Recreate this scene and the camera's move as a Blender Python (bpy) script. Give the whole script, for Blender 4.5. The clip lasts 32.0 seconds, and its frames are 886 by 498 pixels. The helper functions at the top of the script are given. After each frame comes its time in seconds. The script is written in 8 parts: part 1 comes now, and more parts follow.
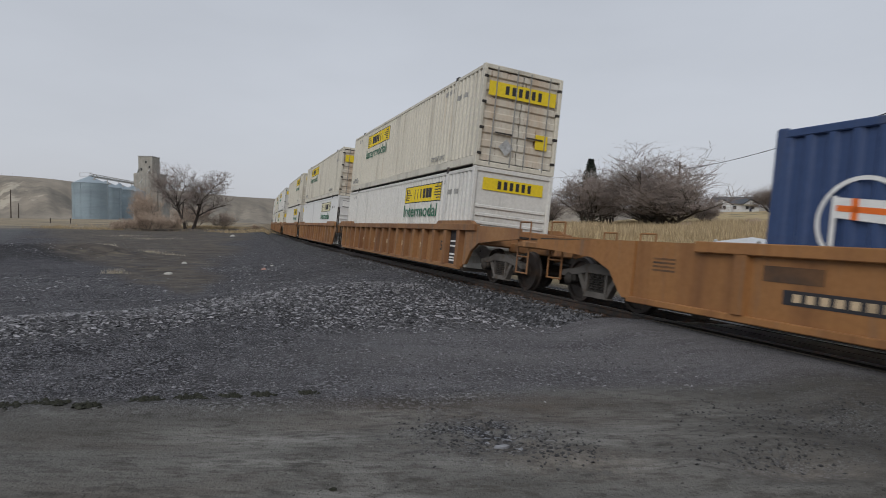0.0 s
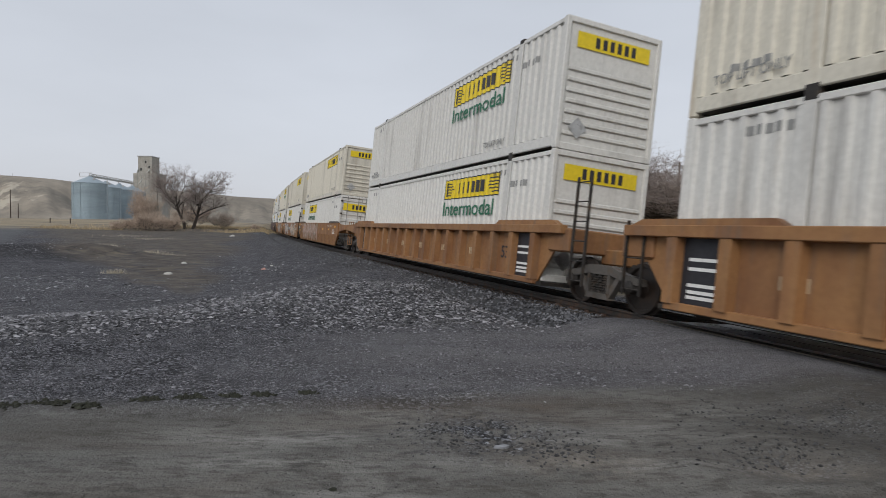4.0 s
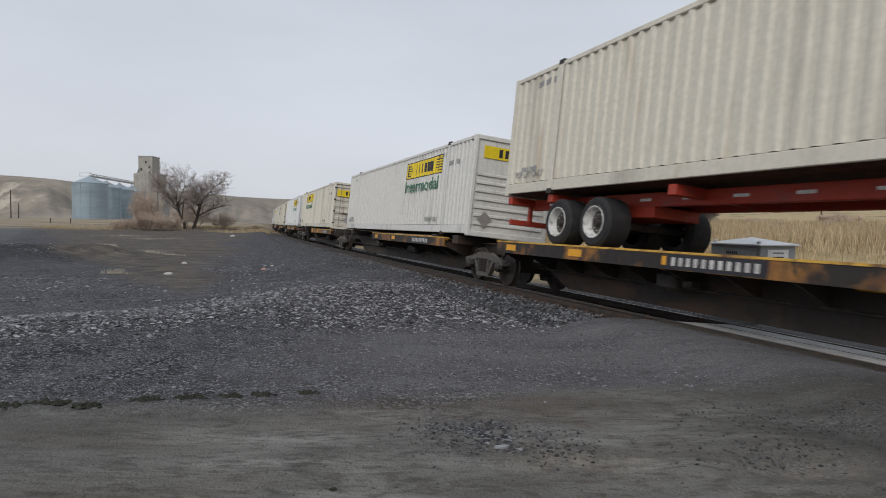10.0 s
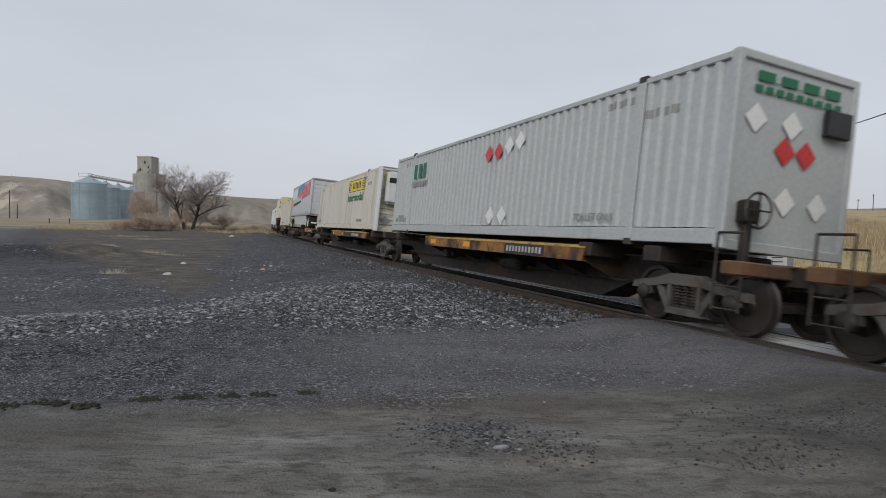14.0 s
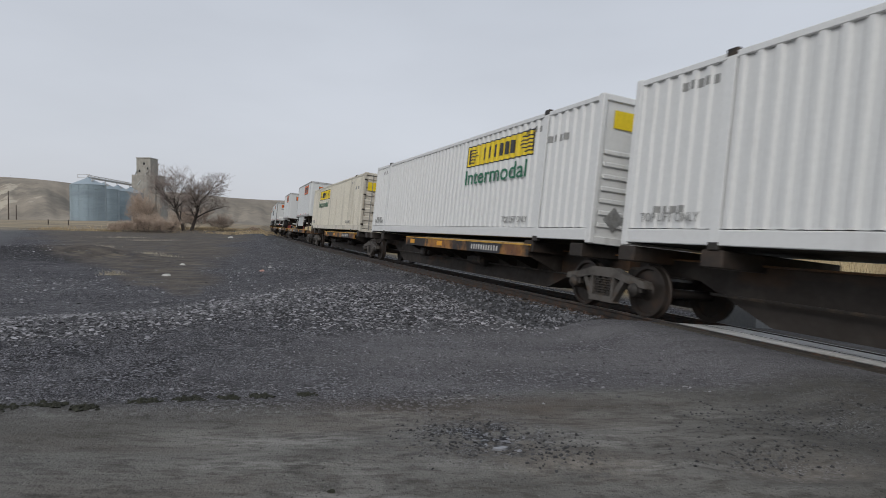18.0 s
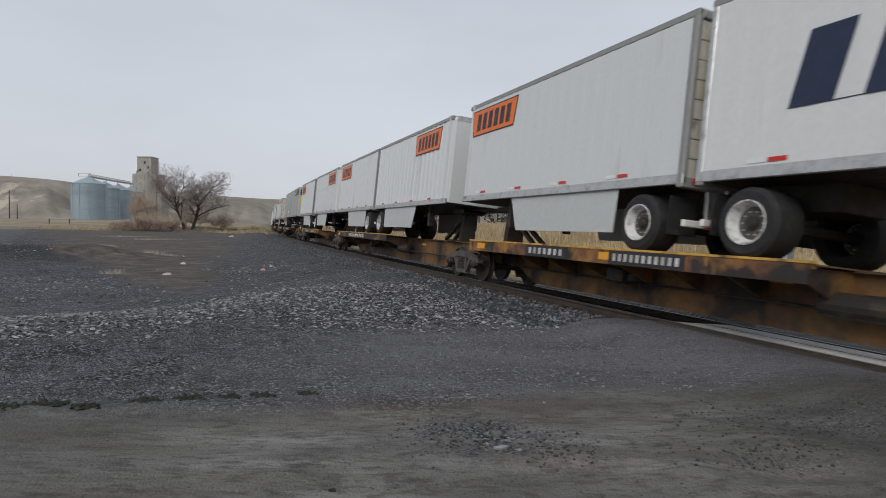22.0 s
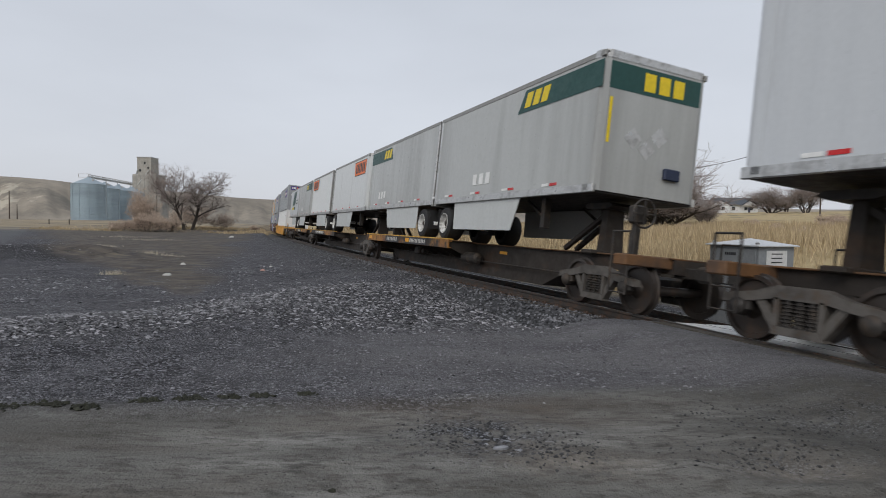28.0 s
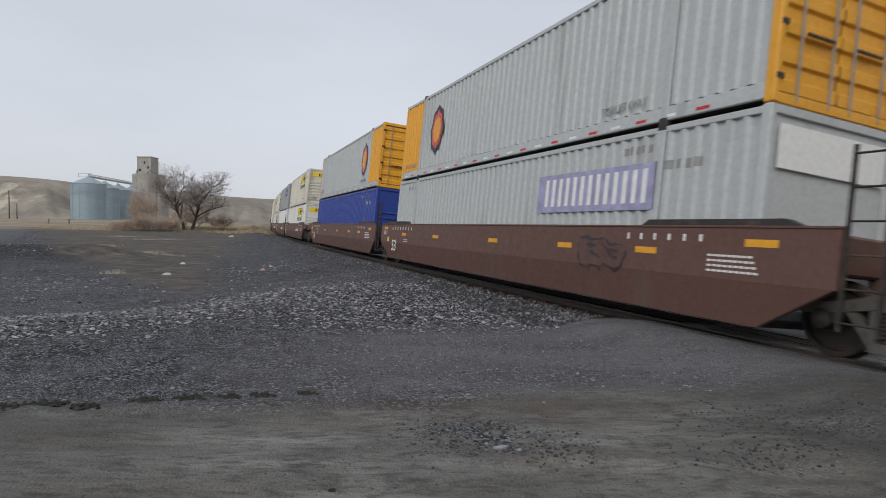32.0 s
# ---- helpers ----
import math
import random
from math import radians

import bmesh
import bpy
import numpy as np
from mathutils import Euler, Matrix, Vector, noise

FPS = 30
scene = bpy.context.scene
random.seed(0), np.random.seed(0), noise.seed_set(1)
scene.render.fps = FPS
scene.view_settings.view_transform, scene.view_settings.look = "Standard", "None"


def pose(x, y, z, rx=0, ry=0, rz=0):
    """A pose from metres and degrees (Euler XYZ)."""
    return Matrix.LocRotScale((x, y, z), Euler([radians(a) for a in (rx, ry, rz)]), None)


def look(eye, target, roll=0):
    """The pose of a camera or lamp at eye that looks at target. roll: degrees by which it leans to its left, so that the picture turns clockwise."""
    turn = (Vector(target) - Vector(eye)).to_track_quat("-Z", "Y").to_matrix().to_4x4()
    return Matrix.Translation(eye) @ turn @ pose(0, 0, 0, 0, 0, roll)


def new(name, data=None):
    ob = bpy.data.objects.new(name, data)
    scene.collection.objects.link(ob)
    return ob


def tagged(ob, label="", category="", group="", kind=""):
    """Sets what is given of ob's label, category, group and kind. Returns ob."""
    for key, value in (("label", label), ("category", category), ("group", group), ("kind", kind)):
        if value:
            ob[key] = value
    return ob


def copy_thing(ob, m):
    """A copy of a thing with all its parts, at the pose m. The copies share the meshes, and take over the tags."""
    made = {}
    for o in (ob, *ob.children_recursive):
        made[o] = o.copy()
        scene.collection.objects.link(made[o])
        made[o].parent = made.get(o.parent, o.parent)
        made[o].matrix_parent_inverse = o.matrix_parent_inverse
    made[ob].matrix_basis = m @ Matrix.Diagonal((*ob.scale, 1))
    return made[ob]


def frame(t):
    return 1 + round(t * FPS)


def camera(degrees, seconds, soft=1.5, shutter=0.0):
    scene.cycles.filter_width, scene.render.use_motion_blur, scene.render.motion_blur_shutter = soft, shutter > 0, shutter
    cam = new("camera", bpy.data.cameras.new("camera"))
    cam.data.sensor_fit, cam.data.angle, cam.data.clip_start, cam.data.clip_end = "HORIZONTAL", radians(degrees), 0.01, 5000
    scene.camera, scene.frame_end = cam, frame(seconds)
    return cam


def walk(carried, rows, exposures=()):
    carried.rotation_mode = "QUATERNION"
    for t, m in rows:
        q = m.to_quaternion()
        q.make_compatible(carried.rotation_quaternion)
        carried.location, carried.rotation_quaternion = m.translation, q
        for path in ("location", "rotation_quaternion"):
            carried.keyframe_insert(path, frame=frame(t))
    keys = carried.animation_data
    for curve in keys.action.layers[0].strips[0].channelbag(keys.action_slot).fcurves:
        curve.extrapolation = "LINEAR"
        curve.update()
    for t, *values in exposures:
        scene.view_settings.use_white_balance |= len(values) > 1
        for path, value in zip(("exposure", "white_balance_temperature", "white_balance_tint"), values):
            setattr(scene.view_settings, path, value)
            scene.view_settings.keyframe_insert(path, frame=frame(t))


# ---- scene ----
# ---------------------------------------------------------------- camera
LENS = 1031.4                      # focal length in picture widths of 1568
EYE = (0.0, 0.0, 1.546)


def aim(dx, dy):
    """A pose of the camera, swayed by a hair from its rest."""
    yaw, dip = dx / LENS, 0.041103 - dy / LENS
    return look(EYE, (EYE[0] - math.sin(yaw), math.cos(yaw), EYE[2] - math.tan(dip)), 0.704)


cam = camera(2 * math.degrees(math.atan(784 / LENS)), 32.0, soft=0.9, shutter=0.07)
walk(cam, [(t, aim(dx, dy)) for t, dx, dy in (
    (0, 0, 0), (3.5, -0.1, 0), (5.5, -1.5, 0), (6, -1.5, 0), (7, -1.5, 0), (8, -1.5, 0),
    (9, -1.4, 0), (9.5, 0, 0), (11, 0, 0), (13, 0, 0), (14, -1.4, 0.5), (14.5, -1.5, 0),
    (16.5, -2.7, 2.3), (17, -2.7, 0.5), (17.5, -2, 1.5), (18, -2.7, 2.8), (19, -2.7, 2.7), (20, -2.8, 2.6),
    (21, -1.8, 2.2), (22, -1.6, 1), (23, -1, 1), (23.5, 0, 0.9), (24, -1.1, 1), (25, -0.8, 1.2),
    (25.5, -1.3, 0.6), (27.5, -2.9, 2.2), (28, -1.7, 1.8), (29, -1.5, 1.5), (30, -1.3, 0.9), (31, -1.1, 0.6),
    (32, -1.9, 1),
)], exposures=((0, -0.20), (1, 0.06), (2, 0.02), (8, 0.02), (11, 0.06), (12, -0.04), (16.5, 0.0), (17, 0.08), (18, -0.06), (22, -0.02), (24, -0.04), (24.5, 0.16), (25, 0.12), (28, 0.04), (29, 0.12), (32, 0.08)))

# ---------------------------------------------------------------- light
world = bpy.data.worlds.new("overcast")
scene.world = world
world.use_nodes = True
SUN_EL, SUN_AZ = radians(38), radians(203)


def build_world():
    nt = world.node_tree
    nt.nodes.clear()
    out = nt.nodes.new("ShaderNodeOutputWorld")
    bg = nt.nodes.new("ShaderNodeBackground")
    sky = nt.nodes.new("ShaderNodeTexSky")
    sky.sky_type, sky.sun_disc = "NISHITA", False
    sky.sun_elevation, sky.sun_rotation = SUN_EL, SUN_AZ
    sky.air_density, sky.dust_density = 1.0, 3.0
    dim = nt.nodes.new("ShaderNodeVectorMath")
    dim.operation = "SCALE"
    dim.inputs["Scale"].default_value = 0.1
    co = nt.nodes.new("ShaderNodeTexCoord")
    sep = nt.nodes.new("ShaderNodeSeparateXYZ")
    ramp = nt.nodes.new("ShaderNodeValToRGB")
    ramp.color_ramp.elements[0].position, ramp.color_ramp.elements[0].color = 0.0, (0.625, 0.645, 0.695, 1)
    ramp.color_ramp.elements[1].position, ramp.color_ramp.elements[1].color = 0.6, (0.545, 0.59, 0.665, 1)
    mid = ramp.color_ramp.elements.new(0.12)
    mid.color = (0.635, 0.665, 0.725, 1)
    mp = nt.nodes.new("ShaderNodeMapping")
    mp.inputs["Scale"].default_value = (1.0, 1.0, 3.2)
    no = nt.nodes.new("ShaderNodeTexNoise")
    no.inputs["Scale"].default_value, no.inputs["Detail"].default_value = 1.6, 5.0
    cl = nt.nodes.new("ShaderNodeMapRange")
    cl.inputs["From Min"].default_value, cl.inputs["From Max"].default_value = 0.3, 0.7
    cl.inputs["To Min"].default_value, cl.inputs["To Max"].default_value = 0.93, 1.07
    mul = nt.nodes.new("ShaderNodeVectorMath")
    mul.operation = "SCALE"
    mix = nt.nodes.new("ShaderNodeMix")
    mix.data_type = "RGBA"
    mix.inputs["Factor"].default_value = 0.92
    L = nt.links.new
    L(co.outputs["Generated"], sep.inputs[0])
    L(sep.outputs["Z"], ramp.inputs["Fac"])
    L(co.outputs["Generated"], mp.inputs["Vector"])
    L(mp.outputs[0], no.inputs["Vector"])
    L(no.outputs["Fac"], cl.inputs["Value"])
    L(ramp.outputs["Color"], mul.inputs[0])
    L(cl.outputs[0], mul.inputs["Scale"])
    L(sky.outputs[0], dim.inputs[0])
    L(dim.outputs[0], mix.inputs["A"])
    L(mul.outputs[0], mix.inputs["B"])
    L(mix.outputs["Result"], bg.inputs["Color"])
    bg.inputs["Strength"].default_value = 1.0
    L(bg.outputs[0], out.inputs["Surface"])


build_world()
sun_data = bpy.data.lights.new("sun", "SUN")
sun_data.energy, sun_data.angle, sun_data.color = 1.5, radians(35), (1.0, 0.97, 0.93)
sun = new("sun", sun_data)
sun.matrix_world = look((0, 0, 0), (-math.sin(SUN_AZ) * math.cos(SUN_EL), -math.cos(SUN_AZ) * math.cos(SUN_EL), -math.sin(SUN_EL)))

# ---------------------------------------------------------------- track
SPEED = 26.5                       # metres a second
CANT = 0.0982                      # the track leans away from the eye
_S = np.arange(-1000.0, 1500.0, 0.5)
_K = np.interp(_S, [0, 45, 75, 105], [-0.000444, -0.00121, -0.000525, -0.000563])
_K[_S < 0] = 0.0
_H = np.cumsum(_K) * 0.5
_H += 1.956316 - np.interp(0.0, _S, _H)
_X, _Y = np.cumsum(np.cos(_H)) * 0.5, np.cumsum(np.sin(_H)) * 0.5
_X += 5.3095 - np.interp(0.0, _S, _X)
_Y += 6.0 - np.interp(0.0, _S, _Y)


def rail_point(s):
    """The near rail's plan point, s metres up the line from the crossing."""
    return Vector((np.interp(s, _S, _X), np.interp(s, _S, _Y), 0.0))


def line_point(s, lat, z):
    """A place s metres up the line, lat metres beyond the near rail, z above the rail heads (all in the leaning cross-section)."""
    h = float(np.interp(s, _S, _H))
    n = Vector((math.sin(h), -math.cos(h), 0.0))
    ca, sa = math.cos(CANT), math.sin(CANT)
    return rail_point(s) + n * (lat * ca + z * sa) + Vector((0, 0, z * ca - lat * sa))


def ride(s0, s1):
    """The pose of a rigid thing on the rails from s0 (its front) to s1 (its rear): x forwards, z up, origin in mid-track."""
    a, b = rail_point(s0), rail_point(s1)
    f = (a - b).normalized()
    n = Vector((-f.y, f.x, 0.0))
    ca, sa = math.cos(CANT), math.sin(CANT)
    y = n * ca - Vector((0, 0, sa))
    z = n * sa + Vector((0, 0, ca))
    o = (a + b) / 2 + y * 0.7525
    m = Matrix.Identity(4)
    for i, v in enumerate((f, y, z, o)):
        m[0][i], m[1][i], m[2][i] = v
    return m


def lateral(x, y):
    """Plan coordinates (numpy arrays) to metres up the line and metres beyond the near rail."""
    x, y = np.asarray(x, float), np.asarray(y, float)
    k = (_S > -400) & (_S < 700)
    ss, xx, yy, hh = _S[k][::4], _X[k][::4], _Y[k][::4], _H[k][::4]
    s_out, l_out = np.empty(x.size), np.empty(x.size)
    fx, fy = x.ravel(), y.ravel()
    for i in range(0, fx.size, 4000):
        dx, dy = fx[i:i + 4000, None] - xx, fy[i:i + 4000, None] - yy
        j = np.argmin(dx * dx + dy * dy, 1)
        r = np.arange(len(j))
        h = hh[j]
        s_out[i:i + 4000] = ss[j] + dx[r, j] * np.cos(h) + dy[r, j] * np.sin(h)
        l_out[i:i + 4000] = dx[r, j] * np.sin(h) - dy[r, j] * np.cos(h)
    return s_out.reshape(x.shape), l_out.reshape(x.shape)

# ---------------------------------------------------------------- mesh helpers
class Form:
    """Collects vertices and faces for one mesh."""

    def __init__(self):
        self.v, self.f = [], []

    def add(self, verts, faces):
        n = len(self.v)
        self.v.extend(verts)
        self.f.extend([tuple(i + n for i in q) for q in faces])
        return self

    def box(self, x0, x1, y0, y1, z0, z1):
        return self.add([(x0, y0, z0), (x1, y0, z0), (x1, y1, z0), (x0, y1, z0), (x0, y0, z1), (x1, y0, z1), (x1, y1, z1), (x0, y1, z1)],
                        [(0, 3, 2, 1), (4, 5, 6, 7), (0, 1, 5, 4), (1, 2, 6, 5), (2, 3, 7, 6), (3, 0, 4, 7)])

    def slab(self, x0, x1, y0, y1, z0, z1, b=0.012):
        """A box with chamfered upright and level edges."""
        b = min(b, (x1 - x0) * 0.4, (y1 - y0) * 0.4, (z1 - z0) * 0.4)
        rings = []
        for z, k in ((z0, b), (z0 + b, 0), (z1 - b, 0), (z1, b)):
            a0, a1, c0, c1 = x0 + k, x1 - k, y0 + k, y1 - k
            rings.append([(a0 + b, c0, z), (a1 - b, c0, z), (a1, c0 + b, z), (a1, c1 - b, z), (a1 - b, c1, z), (a0 + b, c1, z), (a0, c1 - b, z), (a0, c0 + b, z)])
        v = [p for r in rings for p in r]
        f = [tuple(range(7, -1, -1)), tuple(range(24, 32))]
        for r in range(3):
            for i in range(8):
                j = (i + 1) % 8
                f.append((r * 8 + i, r * 8 + j, r * 8 + 8 + j, r * 8 + 8 + i))
        return self.add(v, f)

    def prism(self, prof, axis, a, b):
        """A closed outline (two coordinates) drawn out along axis from a to b."""
        n = len(prof)

        def put(p, q):
            return (q, p[0], p[1]) if axis == "x" else (p[0], q, p[1]) if axis == "y" else (p[0], p[1], q)
        v = [put(p, a) for p in prof] + [put(p, b) for p in prof]
        f = [tuple(range(n)), tuple(range(2 * n - 1, n - 1, -1))]
        f += [(i, n + i, n + (i + 1) % n, (i + 1) % n) for i in range(n)]
        return self.add(v, f)

    def turn(self, prof, axis, c, seg=20, caps=True):
        """A solid of revolution: prof is (along, radius) pairs round an axis through c."""
        n, v, f = len(prof), [], []
        for a, r in prof:
            for i in range(seg):
                w = 2 * math.pi * i / seg
                p, q = r * math.cos(w), r * math.sin(w)
                v.append((c[0] + a, c[1] + p, c[2] + q) if axis == "x" else (c[0] + p, c[1] + a, c[2] + q) if axis == "y" else (c[0] + p, c[1] + q, c[2] + a))
        for k in range(n - 1):
            for i in range(seg):
                j = (i + 1) % seg
                f.append((k * seg + i, k * seg + j, k * seg + seg + j, k * seg + seg + i))
        if caps:
            f.append(tuple(range(seg - 1, -1, -1)))
            f.append(tuple(range((n - 1) * seg, n * seg)))
        return self.add(v, f)

    def rod(self, a, b, r, seg=6):
        """A round bar from a to b."""
        a, b = Vector(a), Vector(b)
        q = (b - a).to_track_quat("Z", "Y")
        v = []
        for e, rr in ((a, r), (b, r if not isinstance(r, tuple) else r[1])):
            rr = rr[0] if isinstance(rr, tuple) else rr
            v += [tuple(e + q @ Vector((rr * math.cos(2 * math.pi * i / seg), rr * math.sin(2 * math.pi * i / seg), 0))) for i in range(seg)]
        f = [(i, (i + 1) % seg, seg + (i + 1) % seg, seg + i) for i in range(seg)]
        f += [tuple(range(seg - 1, -1, -1)), tuple(range(seg, 2 * seg))]
        return self.add(v, f)

    def bar(self, a, b, w, h):
        """A square bar from a to b, w wide and h deep."""
        a, b = Vector(a), Vector(b)
        q = (b - a).to_track_quat("Z", "Y")
        v = [tuple(e + q @ Vector((sx * w / 2, sy * h / 2, 0))) for e in (a, b) for sx, sy in ((-1, -1), (1, -1), (1, 1), (-1, 1))]
        return self.add(v, [(3, 2, 1, 0), (4, 5, 6, 7), (0, 1, 5, 4), (1, 2, 6, 5), (2, 3, 7, 6), (3, 0, 4, 7)])

    def mesh(self, name, smooth=False):
        me = bpy.data.meshes.new(name)
        me.from_pydata(self.v, [], self.f)
        bm = bmesh.new()
        bm.from_mesh(me)
        bmesh.ops.recalc_face_normals(bm, faces=bm.faces)
        bm.to_mesh(me)
        bm.free()
        if smooth:
            me.polygons.foreach_set("use_smooth", [True] * len(me.polygons))
            me.set_sharp_from_angle(angle=radians(38))
        me.update()
        return me


def part(name, form, material, parent=None, label="", smooth=False, at=None):
    """Links a form (or a finished mesh) as one object under its thing or part."""
    me = form.mesh(name, smooth) if isinstance(form, Form) else form
    if not me.materials:
        me.materials.append(material)
    ob = new(name, me)
    if parent is not None:
        ob.parent = parent
    if at is not None:
        ob.matrix_basis = at
    if label:
        tagged(ob, label)
    return ob


_TEXT = {}


def lettering(word, height, width=0.0):
    """A flat mesh of a word in the built-in font, in the x-z plane facing -y, centred."""
    key = (word, height, width)
    if key not in _TEXT:
        cu = bpy.data.curves.new("word", "FONT")
        cu.body, cu.size, cu.align_x, cu.align_y = word, height * 1.38, "CENTER", "CENTER"
        cu.offset = height * 0.012
        cu.extrude = 0.002
        ob = bpy.data.objects.new("word", cu)
        me = bpy.data.meshes.new_from_object(ob)
        bpy.data.objects.remove(ob)
        me.transform(Matrix.Rotation(radians(90), 4, "X"))
        if width:
            xs = [v.co.x for v in me.vertices]
            me.transform(Matrix.Diagonal((width / (max(xs) - min(xs)), 1, 1, 1)))
        _TEXT[key] = me
    return _TEXT[key].copy()


# ---------------------------------------------------------------- materials
def shader(name, base, rough=0.6, metal=0.0, spec=0.4, stains=(), bump=0.0, bump_scale=40.0, vary=0.06, grain=12.0, per_object=0.0):
    """A painted or natural surface: base colour with fine grain, and stains, each (colour, scale, low, high, stretch)."""
    m = bpy.data.materials.new(name)
    m.use_nodes = True
    nt = m.node_tree
    b = nt.nodes["Principled BSDF"]
    b.inputs["Roughness"].default_value, b.inputs["Metallic"].default_value = rough, metal
    b.inputs["Specular IOR Level"].default_value = spec
    co = nt.nodes.new("ShaderNodeTexCoord")
    obi = nt.nodes.new("ShaderNodeObjectInfo")
    shift = nt.nodes.new("ShaderNodeVectorMath")
    shift.operation = "MULTIPLY_ADD"
    L = nt.links.new
    comb = nt.nodes.new("ShaderNodeCombineXYZ")
    for i in range(3):
        L(obi.outputs["Random"], comb.inputs[i])
    L(comb.outputs[0], shift.inputs[0])
    shift.inputs[1].default_value = (37.0, 19.0, 53.0)
    L(co.outputs["Object"], shift.inputs[2])

    def noise_of(scale, detail, stretch=(1, 1, 1)):
        mp = nt.nodes.new("ShaderNodeMapping")
        mp.inputs["Scale"].default_value = stretch
        L(shift.outputs[0], mp.inputs["Vector"])
        n = nt.nodes.new("ShaderNodeTexNoise")
        n.inputs["Scale"].default_value, n.inputs["Detail"].default_value, n.inputs["Roughness"].default_value = scale, detail, 0.62
        L(mp.outputs[0], n.inputs["Vector"])
        return n.outputs["Fac"]

    def mixed(a, bcol, fac):
        mx = nt.nodes.new("ShaderNodeMix")
        mx.data_type = "RGBA"
        if isinstance(a, tuple):
            mx.inputs["A"].default_value = (*a, 1)
        else:
            L(a, mx.inputs["A"])
        mx.inputs["B"].default_value = (*bcol, 1)
        if isinstance(fac, float):
            mx.inputs["Factor"].default_value = fac
        else:
            L(fac, mx.inputs["Factor"])
        return mx.outputs["Result"]

    def ranged(src, lo, hi, a=0.0, c=1.0):
        r = nt.nodes.new("ShaderNodeMapRange")
        r.inputs["From Min"].default_value, r.inputs["From Max"].default_value = lo, hi
        r.inputs["To Min"].default_value, r.inputs["To Max"].default_value = a, c
        L(src, r.inputs["Value"])
        return r.outputs[0]

    col = mixed(tuple(min(1, c * (1 + vary)) for c in base), tuple(c * (1 - 2 * vary) for c in base), ranged(noise_of(grain, 5.0), 0.3, 0.7))
    for scol, sc, lo, hi, st in stains:
        col = mixed(col, scol, ranged(noise_of(sc, 6.0, st), lo, hi))
    if per_object:
        hsv = nt.nodes.new("ShaderNodeHueSaturation")
        L(ranged(obi.outputs["Random"], 0, 1, 1 - per_object, 1 + per_object), hsv.inputs["Value"])
        L(col, hsv.inputs["Color"])
        col = hsv.outputs[0]
    L(col, b.inputs["Base Color"])
    rg = ranged(noise_of(grain * 0.5, 4.0), 0.3, 0.7, max(0.02, rough - 0.1), min(1, rough + 0.12))
    L(rg, b.inputs["Roughness"])
    if bump:
        bp = nt.nodes.new("ShaderNodeBump")
        bp.inputs["Strength"].default_value, bp.inputs["Distance"].default_value = min(1, bump), 0.01
        L(noise_of(bump_scale, 6.0), bp.inputs["Height"])
        L(bp.outputs[0], b.inputs["Normal"])
    return m


RUST = (0.16, 0.07, 0.03)
GRIME = (0.12, 0.105, 0.09)
UP = (1.5, 1.5, 0.16)               # stretches stains into upright runs
MAT = {}
MAT["white"] = shader("white_paint", (0.64, 0.63, 0.595), 0.5, stains=[(GRIME, 0.9, 0.56, 0.95, UP), ((0.42, 0.36, 0.28), 2.2, 0.62, 0.9, UP)], per_object=0.04)
MAT["cream"] = shader("cream_paint", (0.62, 0.585, 0.495), 0.55, stains=[(GRIME, 0.8, 0.52, 0.95, UP), ((0.45, 0.33, 0.20), 1.6, 0.6, 0.85, UP)], per_object=0.05)
MAT["rusty"] = shader("rust_streaked_paint", (0.62, 0.60, 0.54), 0.6, stains=[((0.48, 0.36, 0.25), 0.6, 0.48, 0.72, UP), ((0.33, 0.16, 0.075), 1.1, 0.54, 0.64, UP), ((0.22, 0.095, 0.04), 2.6, 0.58, 0.66, (1.5, 1.5, 0.3))])
MAT["doorrust"] = shader("rusting_door_paint", (0.60, 0.56, 0.48), 0.6, stains=[((0.46, 0.31, 0.19), 0.8, 0.50, 0.76, UP), ((0.24, 0.11, 0.05), 1.5, 0.60, 0.72, UP), (RUST, 3.2, 0.62, 0.70, (1.5, 1.5, 0.35))])
MAT["bright"] = shader("clean_white_paint", (0.66, 0.665, 0.655), 0.42, vary=0.025, stains=[(GRIME, 0.6, 0.62, 1.0, UP)], per_object=0.03)
MAT["greybox"] = shader("pale_grey_paint", (0.44, 0.46, 0.46), 0.5, stains=[(GRIME, 0.9, 0.58, 0.95, UP)], per_object=0.05)
MAT["steelgrey"] = shader("mid_grey_paint", (0.31, 0.325, 0.335), 0.5, stains=[(GRIME, 0.9, 0.6, 0.95, UP)])
MAT["blue"] = shader("blue_paint", (0.032, 0.062, 0.155), 0.5, stains=[(GRIME, 1.1, 0.58, 0.9, UP)])
MAT["clearblue"] = shader("clear_blue_paint", (0.025, 0.055, 0.27), 0.45, stains=[(GRIME, 1.1, 0.6, 0.95, UP)])
MAT["orangebox"] = shader("orange_yellow_paint", (0.72, 0.34, 0.025), 0.5, stains=[(GRIME, 1.0, 0.6, 0.95, UP)])
MAT["trailer"] = shader("white_trailer_skin", (0.61, 0.625, 0.62), 0.38, vary=0.02, stains=[(GRIME, 1.0, 0.6, 1.0, UP)], per_object=0.05)
MAT["abfgrey"] = shader("grey_trailer_skin", (0.42, 0.43, 0.42), 0.36, vary=0.02, stains=[((0.25, 0.25, 0.24), 0.5, 0.45, 0.75, UP)], per_object=0.04)
MAT["abfsilver"] = shader("silver_trailer_skin", (0.53, 0.55, 0.57), 0.36, vary=0.02, stains=[(GRIME, 1.0, 0.62, 1.0, UP)])
